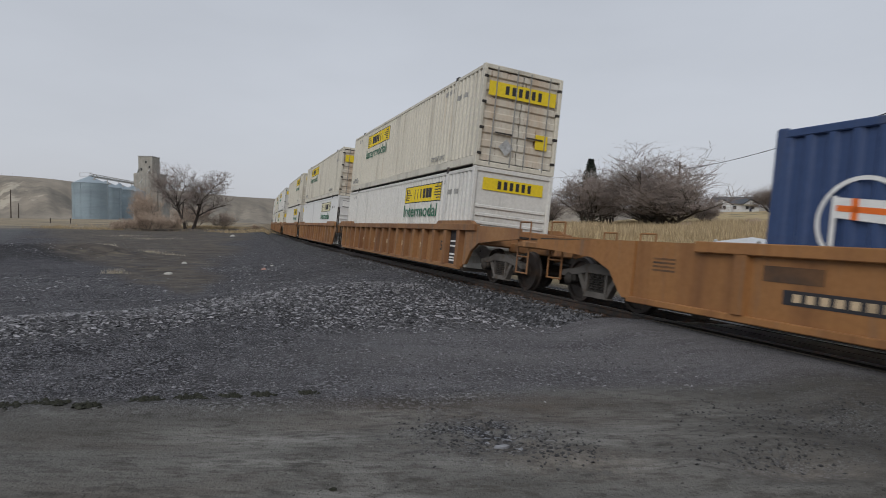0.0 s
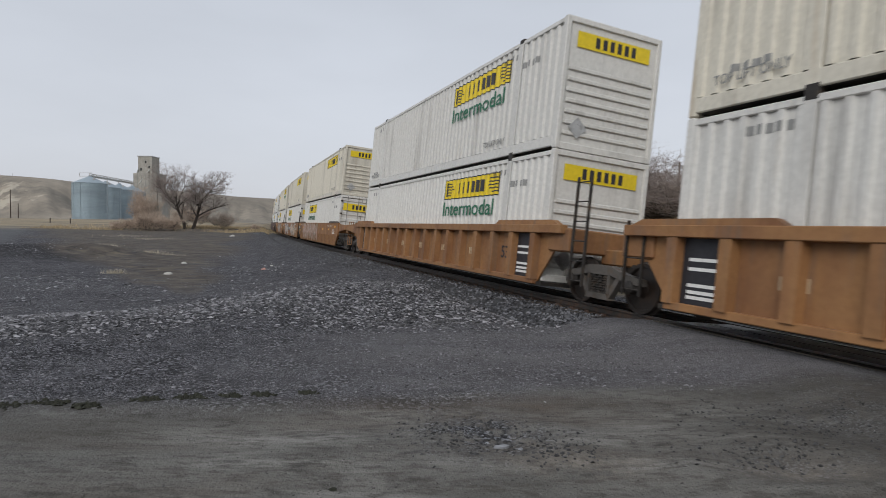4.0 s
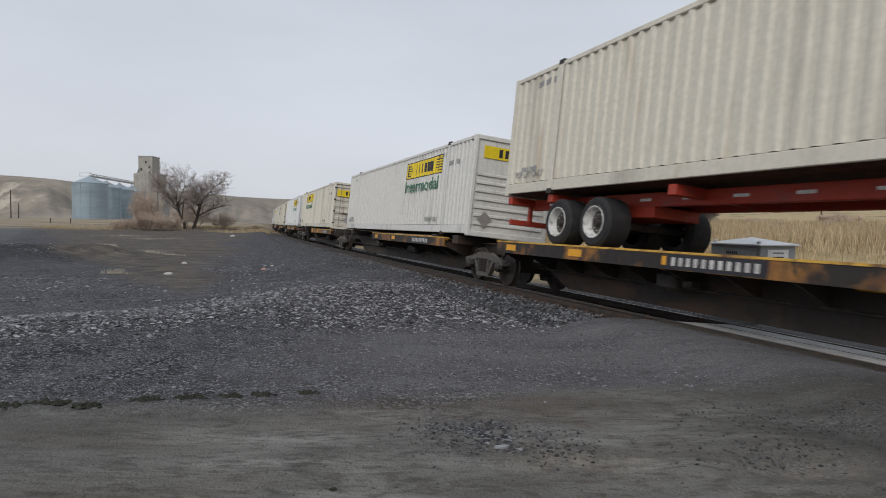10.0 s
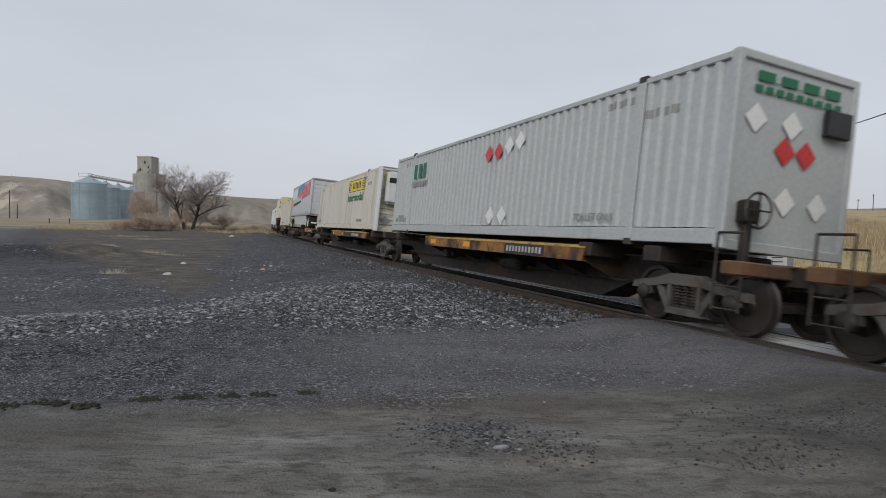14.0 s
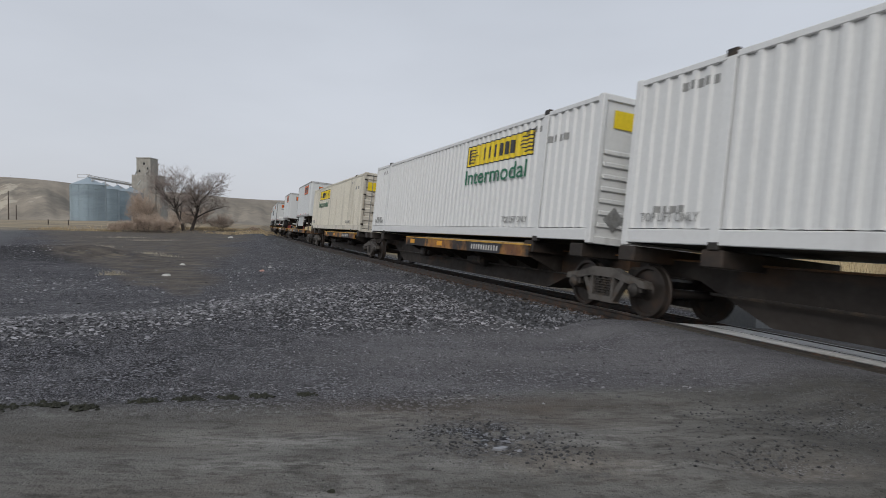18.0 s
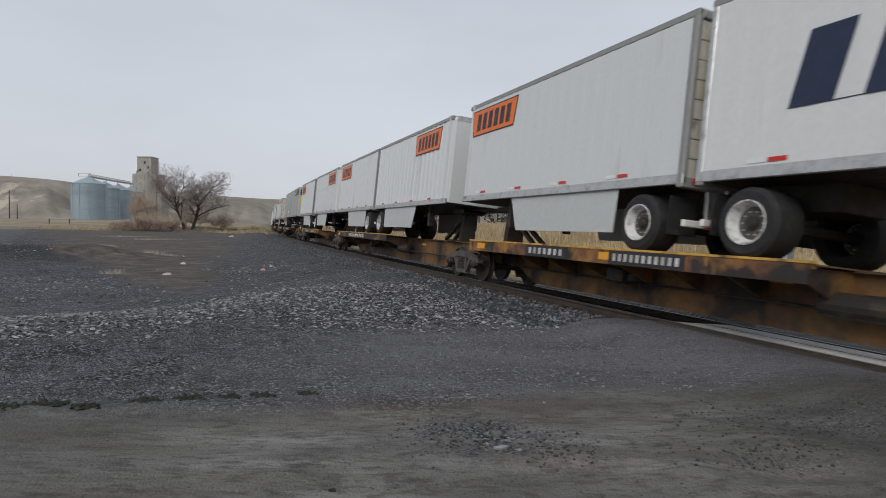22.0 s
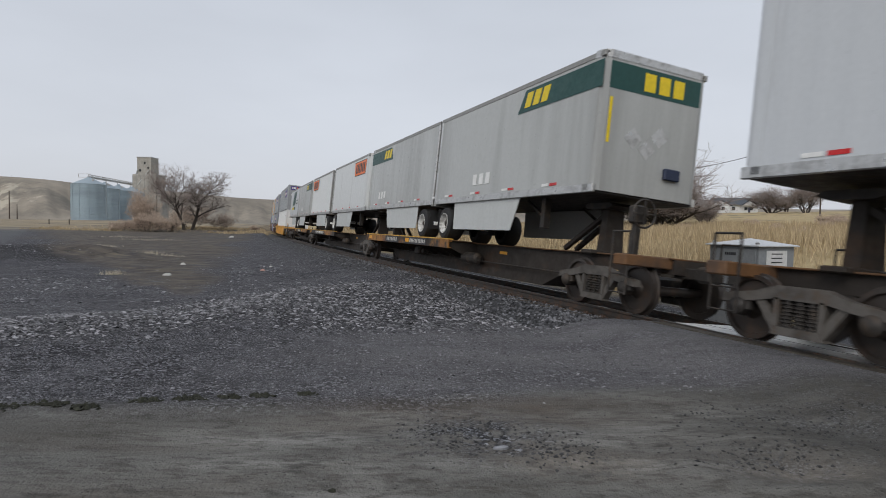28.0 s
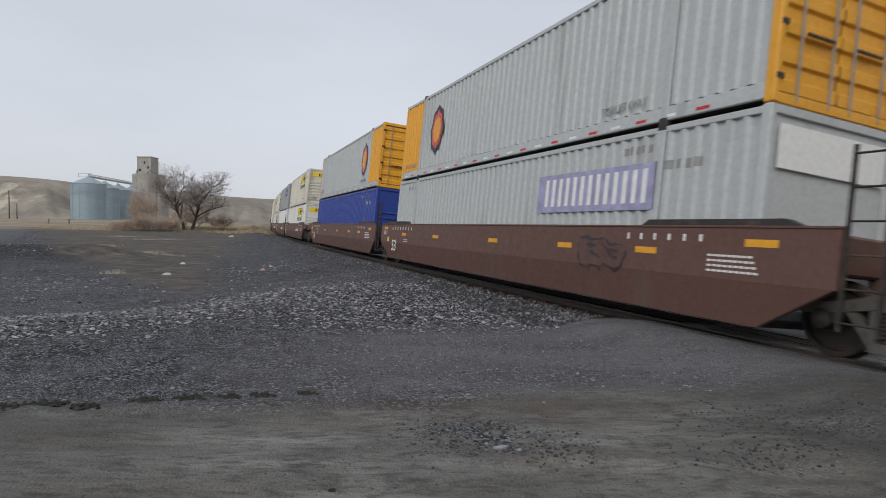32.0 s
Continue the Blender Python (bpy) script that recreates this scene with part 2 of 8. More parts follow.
MAT["oldskin"] = shader("faded_blue_white_skin", (0.53, 0.59, 0.625), 0.4, vary=0.02, stains=[(GRIME, 0.8, 0.58, 1.0, UP)])
MAT["olddoor"] = shader("stained_cream_door", (0.58, 0.55, 0.47), 0.55, stains=[((0.40, 0.30, 0.20), 1.4, 0.56, 0.72, UP), (GRIME, 2.6, 0.56, 0.75, (1, 1, 0.6))])
MAT["tan"] = shader("weathered_tan_paint", (0.30, 0.152, 0.062), 0.62, stains=[((0.17, 0.075, 0.035), 0.8, 0.42, 0.7, (1, 1, 0.5)), (GRIME, 2.4, 0.55, 0.85, UP)], per_object=0.08, bump=0.1)
MAT["tanbright"] = shader("orange_tan_paint", (0.31, 0.145, 0.05), 0.6, stains=[((0.17, 0.075, 0.03), 0.9, 0.44, 0.7, UP), (GRIME, 2.4, 0.58, 0.85, UP)], per_object=0.06)
MAT["yellowcar"] = shader("ochre_yellow_paint", (0.52, 0.27, 0.055), 0.6, stains=[((0.2, 0.085, 0.03), 0.9, 0.52, 0.8, UP), (GRIME, 2.0, 0.55, 0.85, UP)], per_object=0.05)
MAT["maroon"] = shader("maroon_paint", (0.085, 0.04, 0.032), 0.55, stains=[(GRIME, 1.2, 0.52, 0.85, UP)], per_object=0.06)
MAT["brown"] = shader("red_brown_paint", (0.115, 0.058, 0.045), 0.55, stains=[(GRIME, 1.2, 0.55, 0.9, UP)], per_object=0.08)
MAT["spine"] = shader("dirty_dark_brown_steel", (0.030, 0.024, 0.020), 0.7, stains=[((0.085, 0.046, 0.024), 0.5, 0.52, 0.75, (1, 1, 2.0)), ((0.075, 0.066, 0.058), 3.0, 0.55, 0.85, (1, 1, 1))], per_object=0.15)
MAT["edgebeam"] = shader("chipped_ochre_edge_steel", (0.33, 0.155, 0.036), 0.6, stains=[((0.15, 0.065, 0.03), 1.6, 0.42, 0.62, (1, 1, 1)), ((0.025, 0.020, 0.018), 0.6, 0.46, 0.54, (1, 1, 1)), ((0.03, 0.024, 0.02), 4.0, 0.56, 0.64, (1, 1, 0.5))], per_object=0.10)
MAT["spinerust"] = shader("rusty_brown_steel", (0.17, 0.085, 0.036), 0.7, stains=[((0.06, 0.04, 0.03), 0.9, 0.42, 0.62, (1, 1, 1))], per_object=0.12)
MAT["spineochre"] = shader("ochre_stained_sill_steel", (0.20, 0.105, 0.035), 0.7, stains=[((0.028, 0.022, 0.018), 0.6, 0.44, 0.56, (1, 1, 0.8)), ((0.11, 0.05, 0.025), 1.6, 0.5, 0.7, (1, 1, 1))], per_object=0.12)
MAT["deckyellow"] = shader("worn_yellow_edge_paint", (0.60, 0.35, 0.06), 0.6, stains=[((0.13, 0.07, 0.04), 3.0, 0.5, 0.68, (1, 1, 1))])
MAT["sideframe"] = shader("dusty_grey_cast_iron", (0.105, 0.095, 0.085), 0.7, stains=[((0.035, 0.031, 0.028), 2.5, 0.48, 0.7, (1, 1, 1)), ((0.10, 0.065, 0.04), 5.0, 0.55, 0.75, (1, 1, 1))], bump=0.2, per_object=0.2)
MAT["truck"] = shader("oily_black_brown_iron", (0.035, 0.031, 0.028), 0.6, metal=0.2, stains=[((0.09, 0.065, 0.045), 4.0, 0.5, 0.75, (1, 1, 1))], bump=0.2, per_object=0.15)
MAT["wheel"] = shader("worn_wheel_steel", (0.05, 0.042, 0.037), 0.5, metal=0.5, stains=[((0.11, 0.07, 0.05), 3.0, 0.5, 0.8, (1, 1, 1))])
MAT["black"] = shader("black_paint", (0.022, 0.022, 0.023), 0.5)
MAT["rubber"] = shader("tyre_rubber", (0.02, 0.02, 0.021), 0.8, stains=[((0.07, 0.065, 0.06), 6.0, 0.5, 0.9, (1, 1, 1))])
MAT["rim"] = shader("pale_wheel_rim", (0.58, 0.575, 0.55), 0.45, stains=[(GRIME, 8.0, 0.48, 0.72, (1, 1, 1))], per_object=0.15)
MAT["red"] = shader("red_chassis_paint", (0.38, 0.045, 0.025), 0.55, stains=[(GRIME, 3.0, 0.55, 0.85, (1, 1, 1))])
MAT["hitchred"] = shader("dark_red_hitch_paint", (0.20, 0.035, 0.022), 0.6, stains=[((0.05, 0.03, 0.025), 2.5, 0.48, 0.66, (1, 1, 1))])
MAT["reddash"] = shader("red_reflector", (0.55, 0.02, 0.02), 0.3)
MAT["pane_white"] = shader("white_marking", (0.75, 0.75, 0.73), 0.5)
MAT["yellow"] = shader("yellow_sign_paint", (0.74, 0.55, 0.015), 0.45)
MAT["fadedyellow"] = shader("faded_sign_paint", (0.62, 0.59, 0.40), 0.5)
MAT["fadedorange"] = shader("faded_orange_paint", (0.62, 0.33, 0.17), 0.5, vary=0.1)
MAT["ink"] = shader("black_marking", (0.025, 0.025, 0.03), 0.5)
MAT["green"] = shader("green_marking", (0.012, 0.14, 0.07), 0.5)
MAT["darkgreen"] = shader("dark_green_marking", (0.012, 0.062, 0.055), 0.45)
MAT["orange"] = shader("orange_sign_paint", (0.78, 0.16, 0.018), 0.45)
MAT["navy"] = shader("navy_marking", (0.015, 0.025, 0.06), 0.45)
MAT["purple"] = shader("purple_sign_paint", (0.055, 0.032, 0.19), 0.45)
MAT["greymark"] = shader("grey_marking", (0.26, 0.26, 0.25), 0.5)
MAT["aluminium"] = shader("dull_aluminium", (0.52, 0.52, 0.51), 0.35, metal=0.7, stains=[(GRIME, 3.0, 0.5, 0.9, (1, 1, 1))])
MAT["roofwhite"] = shader("roof_sheet", (0.55, 0.55, 0.53), 0.5)
MAT["skirt"] = shader("white_side_skirt", (0.50, 0.515, 0.505), 0.45, vary=0.03, stains=[((0.34, 0.335, 0.32), 0.8, 0.58, 0.95, UP)])
MAT["graf_white"] = shader("white_spray_paint", (0.55, 0.53, 0.50), 0.5, vary=0.2, grain=3)
MAT["graf_blue"] = shader("light_blue_spray_paint", (0.06, 0.28, 0.50), 0.5, vary=0.15, grain=3)
MAT["graf_teal"] = shader("teal_spray_paint", (0.07, 0.28, 0.27), 0.5, vary=0.15, grain=3)
MAT["graf_green"] = shader("green_spray_paint", (0.06, 0.24, 0.10), 0.5, vary=0.15, grain=3)
MAT["graf_dark"] = shader("dark_spray_paint", (0.04, 0.03, 0.035), 0.5)
MAT["graf_lilac"] = shader("lilac_spray_paint", (0.35, 0.34, 0.50), 0.5, vary=0.15, grain=3)
MAT["graf_pink"] = shader("rosy_spray_paint", (0.42, 0.26, 0.19), 0.5, vary=0.2, grain=2)
MAT["graf_sage"] = shader("sage_spray_paint", (0.24, 0.30, 0.20), 0.5, vary=0.2, grain=3)
MAT["graf_rose"] = shader("wine_spray_paint", (0.20, 0.055, 0.065), 0.5, vary=0.2, grain=3)
MAT["graf_plum"] = shader("plum_spray_paint", (0.13, 0.045, 0.085), 0.5, vary=0.25, grain=3)
MAT["graf_mauve"] = shader("mauve_spray_paint", (0.27, 0.15, 0.32), 0.5, vary=0.2, grain=3)
MAT["graf_grey"] = shader("dark_grey_spray_paint", (0.13, 0.12, 0.12), 0.5, vary=0.2, grain=3)
MAT["graf_silver"] = shader("silver_spray_paint", (0.33, 0.33, 0.33), 0.45, vary=0.2, grain=3)
MAT["graf_tan"] = shader("cream_spray_paint", (0.55, 0.42, 0.27), 0.5, vary=0.2, grain=2)

# ---------------------------------------------------------------- ground
def smooth(a, b, x):
    t = np.clip((x - a) / (b - a), 0, 1)
    return t * t * (3 - 2 * t)


def waves(x, y, seed, n=6, scale=1.0):
    """Soft uneven relief, summed from a few slanted waves."""
    rng = np.random.RandomState(seed)
    out = np.zeros_like(np.asarray(x, float))
    for i in range(n):
        a, k, ph = rng.uniform(0, math.tau), (1.6 ** i) * 0.35 / scale, rng.uniform(0, math.tau)
        out += np.sin((x * math.cos(a) + y * math.sin(a)) * k + ph + 1.3 * np.sin((x * math.sin(a) - y * math.cos(a)) * k * 0.7 + ph)) / (1.5 ** i)
    return out / 2.2


def road_edge(x):
    """The far edge of the dirt road that leads over the crossing."""
    return 5.57 + 0.195 * np.minimum(x, 0) + 0.05 * np.maximum(x, 0) + 0.012 * np.clip(x, -8, 0) ** 2


def rubble_line(x):
    """The middle and the half width of the band of coarse stone before the track bed."""
    return np.interp(x, [-16, -9, -7, -5, -3, 0, 4], [4.5, 7.0, 8.3, 9.9, 10.9, 11.6, 12.2]), np.interp(x, [-16, -8, -5, -2, 2], [0.8, 1.1, 1.7, 2.4, 2.5])


def trail_line(y):
    """The middle of the brown dirt trail that crosses the yard."""
    return np.interp(y, [12, 15, 22, 35, 75, 120], [-5.2, -6.6, -10.6, -18.5, -38.0, -60.0])


def heap(x, y):
    """Where the low dark heaps of the far yard lie."""
    return np.clip(sum(np.exp(-((x - a) ** 2 + (y - b) ** 2) / c ** 2) for a, b, c in ((-21.0, 30.6, 3.0), (-18.0, 31.0, 2.2), (-25.5, 29.0, 3.6), (-14.4, 28.5, 2.0))), 0, 1)


def zones(x, y):
    """How far each place is road, bank grass, field grass, hill or rubble (0 to 1)."""
    s, lat = lateral(x, y)
    r = np.hypot(x, y)
    az = np.degrees(np.arctan2(x, y))
    w = waves(x, y, 21, 6, 0.5)
    road = smooth(0.45, -0.35, y - road_edge(x) + 0.22 * w) * smooth(-9, -4, y) * smooth(60, 25, r)
    bank = smooth(5.2, 7.0, lat + 0.5 * waves(x, y, 8, 4, 1.0)) * np.where(lat > 0, 1.0, 0.0)
    field = smooth(92, 122, r + 10 * waves(x, y, 9, 4, 8.0) - 26 * smooth(-26, -20, az)) * smooth(5.6, 3.6, lat)
    hill = smooth(1000, 1150, r)
    mid, half = rubble_line(x)
    rub = smooth(1.25, 0.7, np.abs(y - mid) / half + 0.28 * w) * smooth(-1.6, -2.6, lat) * smooth(-22, -16, x)
    off = np.abs(x - trail_line(y)) / np.interp(y, [13, 15, 22, 35, 75, 120], [0.35, 0.7, 2.2, 5.8, 12.0, 22.0])
    path = smooth(1.25, 0.65, off + 0.35 * waves(x, y, 23, 6, 1.2)) * smooth(12.5, 15, y) * smooth(-3.0, -4.6, lat)
    tilled = smooth(330, 360, r) * smooth(520, 480, r) * smooth(-25, -23, az) * smooth(-8, -12, az)
    lane = smooth(1.0, 4.0, (trail_line(y) - x) - np.interp(y, [35, 75, 120], [7.0, 13.0, 24.0])) * smooth(40, 48, y)
    loose = np.exp(-((x - 0.35) / 0.55) ** 2 - ((y - 4.55) / 0.45) ** 2) + 0.8 * np.exp(-((x - 2.5) / 0.6) ** 2 - ((y - 4.0) / 0.25) ** 2) + 0.7 * np.exp(-((x - 3.3) / 0.5) ** 2 - ((y - 4.9) / 0.5) ** 2)
    loose = loose + 0.6 * smooth(1.2, 4.0, x) * smooth(4.2, 5.4, y)
    loose = np.clip(loose * (0.8 + 0.5 * w), 0, 1)
    # Darker mud on the right; vignetting put into the colour on both sides.
    mud_vignette = 0.72 * smooth(0.8, 4.0, x) + 0.42 * smooth(0.3, -3.0, x)
    heaped = heap(x, y)
    # Finer grey gravel by the crossing, with vignetting and tone put into its colour.
    apron_lift = smooth(-3.5, 0.5, x) * smooth(10.5, 8.0, y - 0.25 * x) * smooth(-0.5, 0.5, y - road_edge(x))
    pit = np.clip(sum(np.exp(-(((x - a) / b) ** 2 + ((y - c) / d) ** 2) ** 2) for a, b, c, d in ((0.52, 0.42, 4.32, 0.22), (2.5, 0.5, 3.92, 0.2), (1.0, 0.5, 4.0, 0.2))), 0, 1)
    return road, bank, field, hill, rub, path, loose, mud_vignette, tilled, lane, heaped, apron_lift, pit


def ground_height(x, y):
    x, y = np.asarray(x, float), np.asarray(y, float)
    s, lat = lateral(x, y)
    r = np.hypot(x, y)
    az = np.degrees(np.arctan2(x, y))
    z = -0.10 - 0.30 * smooth(5, 18, s) * smooth(-2.0, -7.0, lat)
    z = z + 0.022 * waves(x, y, 3, 6, 0.5) * smooth(-1.3, -2.6, lat)
    d = road_edge(x) - y
    on_road = smooth(-0.2, 0.4, d) * smooth(-1.3, -2.6, lat)
    for k, dep in ((0.75, 0.03), (2.15, 0.035), (2.9, 0.02)):
        z = z - dep * np.exp(-((d - k + 0.12 * np.sin(x * 0.8 + k)) / 0.26) ** 2) * on_road
    z = z + 0.03 * np.exp(-((d - 0.05) / 0.18) ** 2) * smooth(-1.3, -2.6, lat)
    for hx, hy, wx, wy, dep in ((0.5, 4.42, 0.34, 0.22, 0.035), (2.45, 3.98, 0.42, 0.2, 0.05), (3.4, 4.6, 0.5, 0.3, 0.03)):
        q = ((x - hx) / wx) ** 2 + ((y - hy) / wy) ** 2
        z = z - dep * np.exp(-q) + 0.55 * dep * np.exp(-((np.sqrt(q) - 1.7) / 0.5) ** 2)
    # beside and beyond the rails
    beside = smooth(-2.4, -1.3, lat)
    crossing = smooth(5.2, 4.2, s) * smooth(-14, -10, s)
    under = -0.62 - 0.1 * lat.clip(0, 3)
    level = -0.035 - 0.098 * lat.clip(-1, 3.2)
    z = z * (1 - beside) + beside * (under * (1 - crossing) + level * crossing)
    grass = smooth(4.2, 17, lat) * (1.9 + 0.22 * waves(x, y, 5, 4, 3.0)) + 0.02 * (lat - 17).clip(0, 160) * smooth(600, 350, r)
    z = z + np.where(lat > 3, grass, 0) * smooth(900, 500, r)
    z = z + 4.0 * smooth(60, 260, r) * smooth(13, 25, az) * smooth(150, 110, az)
    z = z + 2.4 * smooth(45, 200, r) * smooth(-8, -24, az) * smooth(-150, -110, az)
    for hx, hy, hr, hh in ((-21.0, 31.0, 3.0, 0.62), (-18.2, 31.5, 2.0, 0.38), (-25.5, 29.5, 3.4, 0.55), (-14.4, 28.5, 1.8, 0.2), (-1.6, 17.0, 2.0, 0.3), (-7.0, 15.5, 2.2, 0.16), (-3.2, 12.6, 2.6, 0.2), (-1.2, 13.6, 2.2, 0.15), (-5.5, 9.3, 1.7, 0.10), (-2.6, 9.7, 1.8, 0.11), (-8.5, 8.6, 2.0, 0.10)):
        z = z + hh * np.exp(-((x - hx) ** 2 + (y - hy) ** 2) / hr ** 2)
    # the hills along the sky
    crest = np.interp(az, [-70, -37, -34, -31.5, -26, -20, -16, 0, 6, 20, 45, 70], [92, 89, 85, 81, 74, 62, 62, 62, 60, 46, 44, 50])
    rise = smooth(1110, 1500, r + 40 * np.sin(az * 0.5))
    gully = sum(k * (1 - np.abs(np.sin(az * f + ph + r * q))) for k, f, ph, q in ((10.0, 0.55, 0.4, 0.0036), (7.0, 1.15, 2.1, -0.0041), (4.0, 2.6, 0.9, 0.006), (2.0, 5.2, 1.7, -0.009)))
    z = z + rise * crest - gully * rise * (1 - rise) * 3.4
    return z


def stone_nodes(m):
    """Gravel, mud, grass and hill colours, blended by the ground's zones."""
    nt = m.node_tree
    b = nt.nodes["Principled BSDF"]
    L = nt.links.new
    co = nt.nodes.new("ShaderNodeTexCoord")

    def vor(scale, feature="F1"):
        v = nt.nodes.new("ShaderNodeTexVoronoi")
        v.feature = feature
        v.inputs["Scale"].default_value = scale
        L(co.outputs["Object"], v.inputs["Vector"])
        return v

    def noi(scale, detail=6.0, stretch=None):
        n = nt.nodes.new("ShaderNodeTexNoise")
        n.inputs["Scale"].default_value, n.inputs["Detail"].default_value, n.inputs["Roughness"].default_value = scale, detail, 0.65
        if stretch:
            mp = nt.nodes.new("ShaderNodeMapping")
            mp.inputs["Scale"].default_value, mp.inputs["Rotation"].default_value = stretch, (0, 0, -0.16)
            L(co.outputs["Object"], mp.inputs["Vector"])
            L(mp.outputs[0], n.inputs["Vector"])
        else:
            L(co.outputs["Object"], n.inputs["Vector"])
        return n.outputs["Fac"]

    def rng(src, lo, hi, a=0.0, c=1.0):
        r = nt.nodes.new("ShaderNodeMapRange")
        r.inputs["From Min"].default_value, r.inputs["From Max"].default_value = lo, hi
        r.inputs["To Min"].default_value, r.inputs["To Max"].default_value = a, c
        L(src, r.inputs["Value"])
        return r.outputs[0]

    def mix(a, c, f):
        x = nt.nodes.new("ShaderNodeMix")
        x.data_type = "RGBA"
        for key, val in (("A", a), ("B", c)):
            if isinstance(val, tuple):
                x.inputs[key].default_value = (*val, 1)
            else:
                L(val, x.inputs[key])
        if isinstance(f, float):
            x.inputs["Factor"].default_value = f
        else:
            L(f, x.inputs["Factor"])
        return x.outputs["Result"]

    def zone(name):
        a = nt.nodes.new("ShaderNodeAttribute")
        a.attribute_name = name
        return a.outputs["Fac"]

    def mul(a, c):
        x = nt.nodes.new("ShaderNodeMath")
        x.operation = "MULTIPLY"
        L(a, x.inputs[0])
        if isinstance(c, float):
            x.inputs[1].default_value = c
        else:
            L(c, x.inputs[1])
        return x.outputs[0]

    def add(a, c):
        x = nt.nodes.new("ShaderNodeMath")
        x.operation = "ADD"
        L(a, x.inputs[0])
        L(c, x.inputs[1])
        return x.outputs[0]

    def grey(col):
        s = nt.nodes.new("ShaderNodeSeparateColor")
        L(col, s.inputs[0])
        return s.outputs[0]

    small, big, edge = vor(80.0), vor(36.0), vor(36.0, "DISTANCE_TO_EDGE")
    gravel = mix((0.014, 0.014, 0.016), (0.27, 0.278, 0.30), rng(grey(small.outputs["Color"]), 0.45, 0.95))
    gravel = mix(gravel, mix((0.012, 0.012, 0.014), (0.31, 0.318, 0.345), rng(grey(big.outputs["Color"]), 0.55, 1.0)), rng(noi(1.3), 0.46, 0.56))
    # Rims between stones darkened: the shade of their gaps put into colour.
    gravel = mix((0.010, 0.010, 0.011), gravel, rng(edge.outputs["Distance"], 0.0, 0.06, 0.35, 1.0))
    gravel = mix(gravel, (0.046, 0.045, 0.044), rng(noi(0.5, 8.0, (0.5, 1.6, 1.0)), 0.52, 0.85))
    gravel = mix(gravel, (0.105, 0.106, 0.115), rng(noi(0.45, 10.0, (0.6, 1.6, 1.0)), 0.54, 0.66, 0.0, 0.5))
    gravel = mix(gravel, (0.022, 0.022, 0.026), rng(noi(0.8, 10.0, (0.6, 1.6, 1.0)), 0.55, 0.66, 0.0, 0.7))
    gravel = mix(gravel, (0.018, 0.018, 0.021), rng(noi(5.0, 8.0, (0.7, 1.4, 1.0)), 0.52, 0.64, 0.0, 0.75))
    gravel = mix(gravel, (0.17, 0.174, 0.19), rng(noi(3.2, 9.0, (0.7, 1.4, 1.0)), 0.58, 0.70, 0.0, 0.6))
    gravel = mix(gravel, (0.36, 0.36, 0.375), rng(noi(110.0, 2.0), 0.68, 0.74))
    mud = mix((0.108, 0.104, 0.095), (0.205, 0.197, 0.183), rng(noi(1.5, 10.0, (0.30, 1.2, 1.0)), 0.36, 0.64))
    mud = mix(mud, (0.33, 0.322, 0.30), rng(noi(2.0, 10.0, (0.25, 1.3, 1.0)), 0.52, 0.74))
    mud = mix(mud, (0.100, 0.082, 0.067), rng(noi(0.9, 10.0, (0.35, 1.2, 1.0)), 0.50, 0.68))
    mud = mix(mud, (0.060, 0.057, 0.052), rng(noi(5.5, 10.0, (0.6, 1.3, 1.0)), 0.54, 0.70))
    mud = mix(mud, (0.030, 0.028, 0.026), rng(noi(38.0, 6.0), 0.59, 0.67))
    mud = mix(mud, (0.075, 0.060, 0.048), rng(noi(0.7, 9.0, (0.30, 1.5, 1.0)), 0.52, 0.66, 0.0, 0.6))
    mud = mix(mud, (0.26, 0.25, 0.235), rng(noi(85.0, 2.0), 0.68, 0.76))
    mud = mix(mud, (0.058, 0.050, 0.043), rng(noi(11.0, 9.0, (0.45, 1.5, 1.0)), 0.50, 0.62, 0.0, 0.6))
    mud = mix(mud, (0.30, 0.29, 0.27), rng(noi(60.0, 3.0), 0.66, 0.72, 0.0, 0.8))
    # The sides' vignetting is mixed into the mud colour here.
    mud = mix(mud, (0.056, 0.053, 0.047), zone("mud_vignette"))
    mud = mix(mud, mix((0.115, 0.103, 0.090), (0.215, 0.195, 0.17), rng(noi(14.0, 8.0), 0.38, 0.62)), mul(zone("pit"), rng(noi(5.0, 8.0), 0.36, 0.52)))
    mud = mix(mud, gravel, mul(zone("loose"), rng(noi(7.0, 7.0), 0.40, 0.55)))
    gravel = mix(gravel, (0.020, 0.020, 0.022), mul(zone("heaped"), rng(noi(4.0, 6.0), 0.35, 0.6, 0.55, 0.9)))
    # Ground among the rubble darkened too, standing for shade in its gaps.
    gravel = mix(gravel, (0.018, 0.018, 0.020), mul(zone("rubble"), rng(noi(6.0, 6.0), 0.35, 0.6, 0.4, 0.8)))
    # This paler gravel also carries the lift of the uneven tone.
    gravel = mix(gravel, mix((0.078, 0.078, 0.079), (0.26, 0.26, 0.265), rng(noi(70.0, 5.0), 0.38, 0.66)), mul(zone("apron_lift"), rng(noi(0.8, 8.0, (0.4, 1.5, 1.0)), 0.35, 0.6, 0.35, 0.85)))
    tint = nt.nodes.new("ShaderNodeMix")
    tint.data_type, tint.blend_type = "RGBA", "MULTIPLY"
    tint.inputs["Factor"].default_value = 1.0
    tint.inputs["B"].default_value = (0.955, 0.92, 0.93, 1)
    L(gravel, tint.inputs["A"])
    gravel = mix(tint.outputs["Result"], (0.46, 0.45, 0.46), rng(noi(95.0, 2.0), 0.67, 0.72))
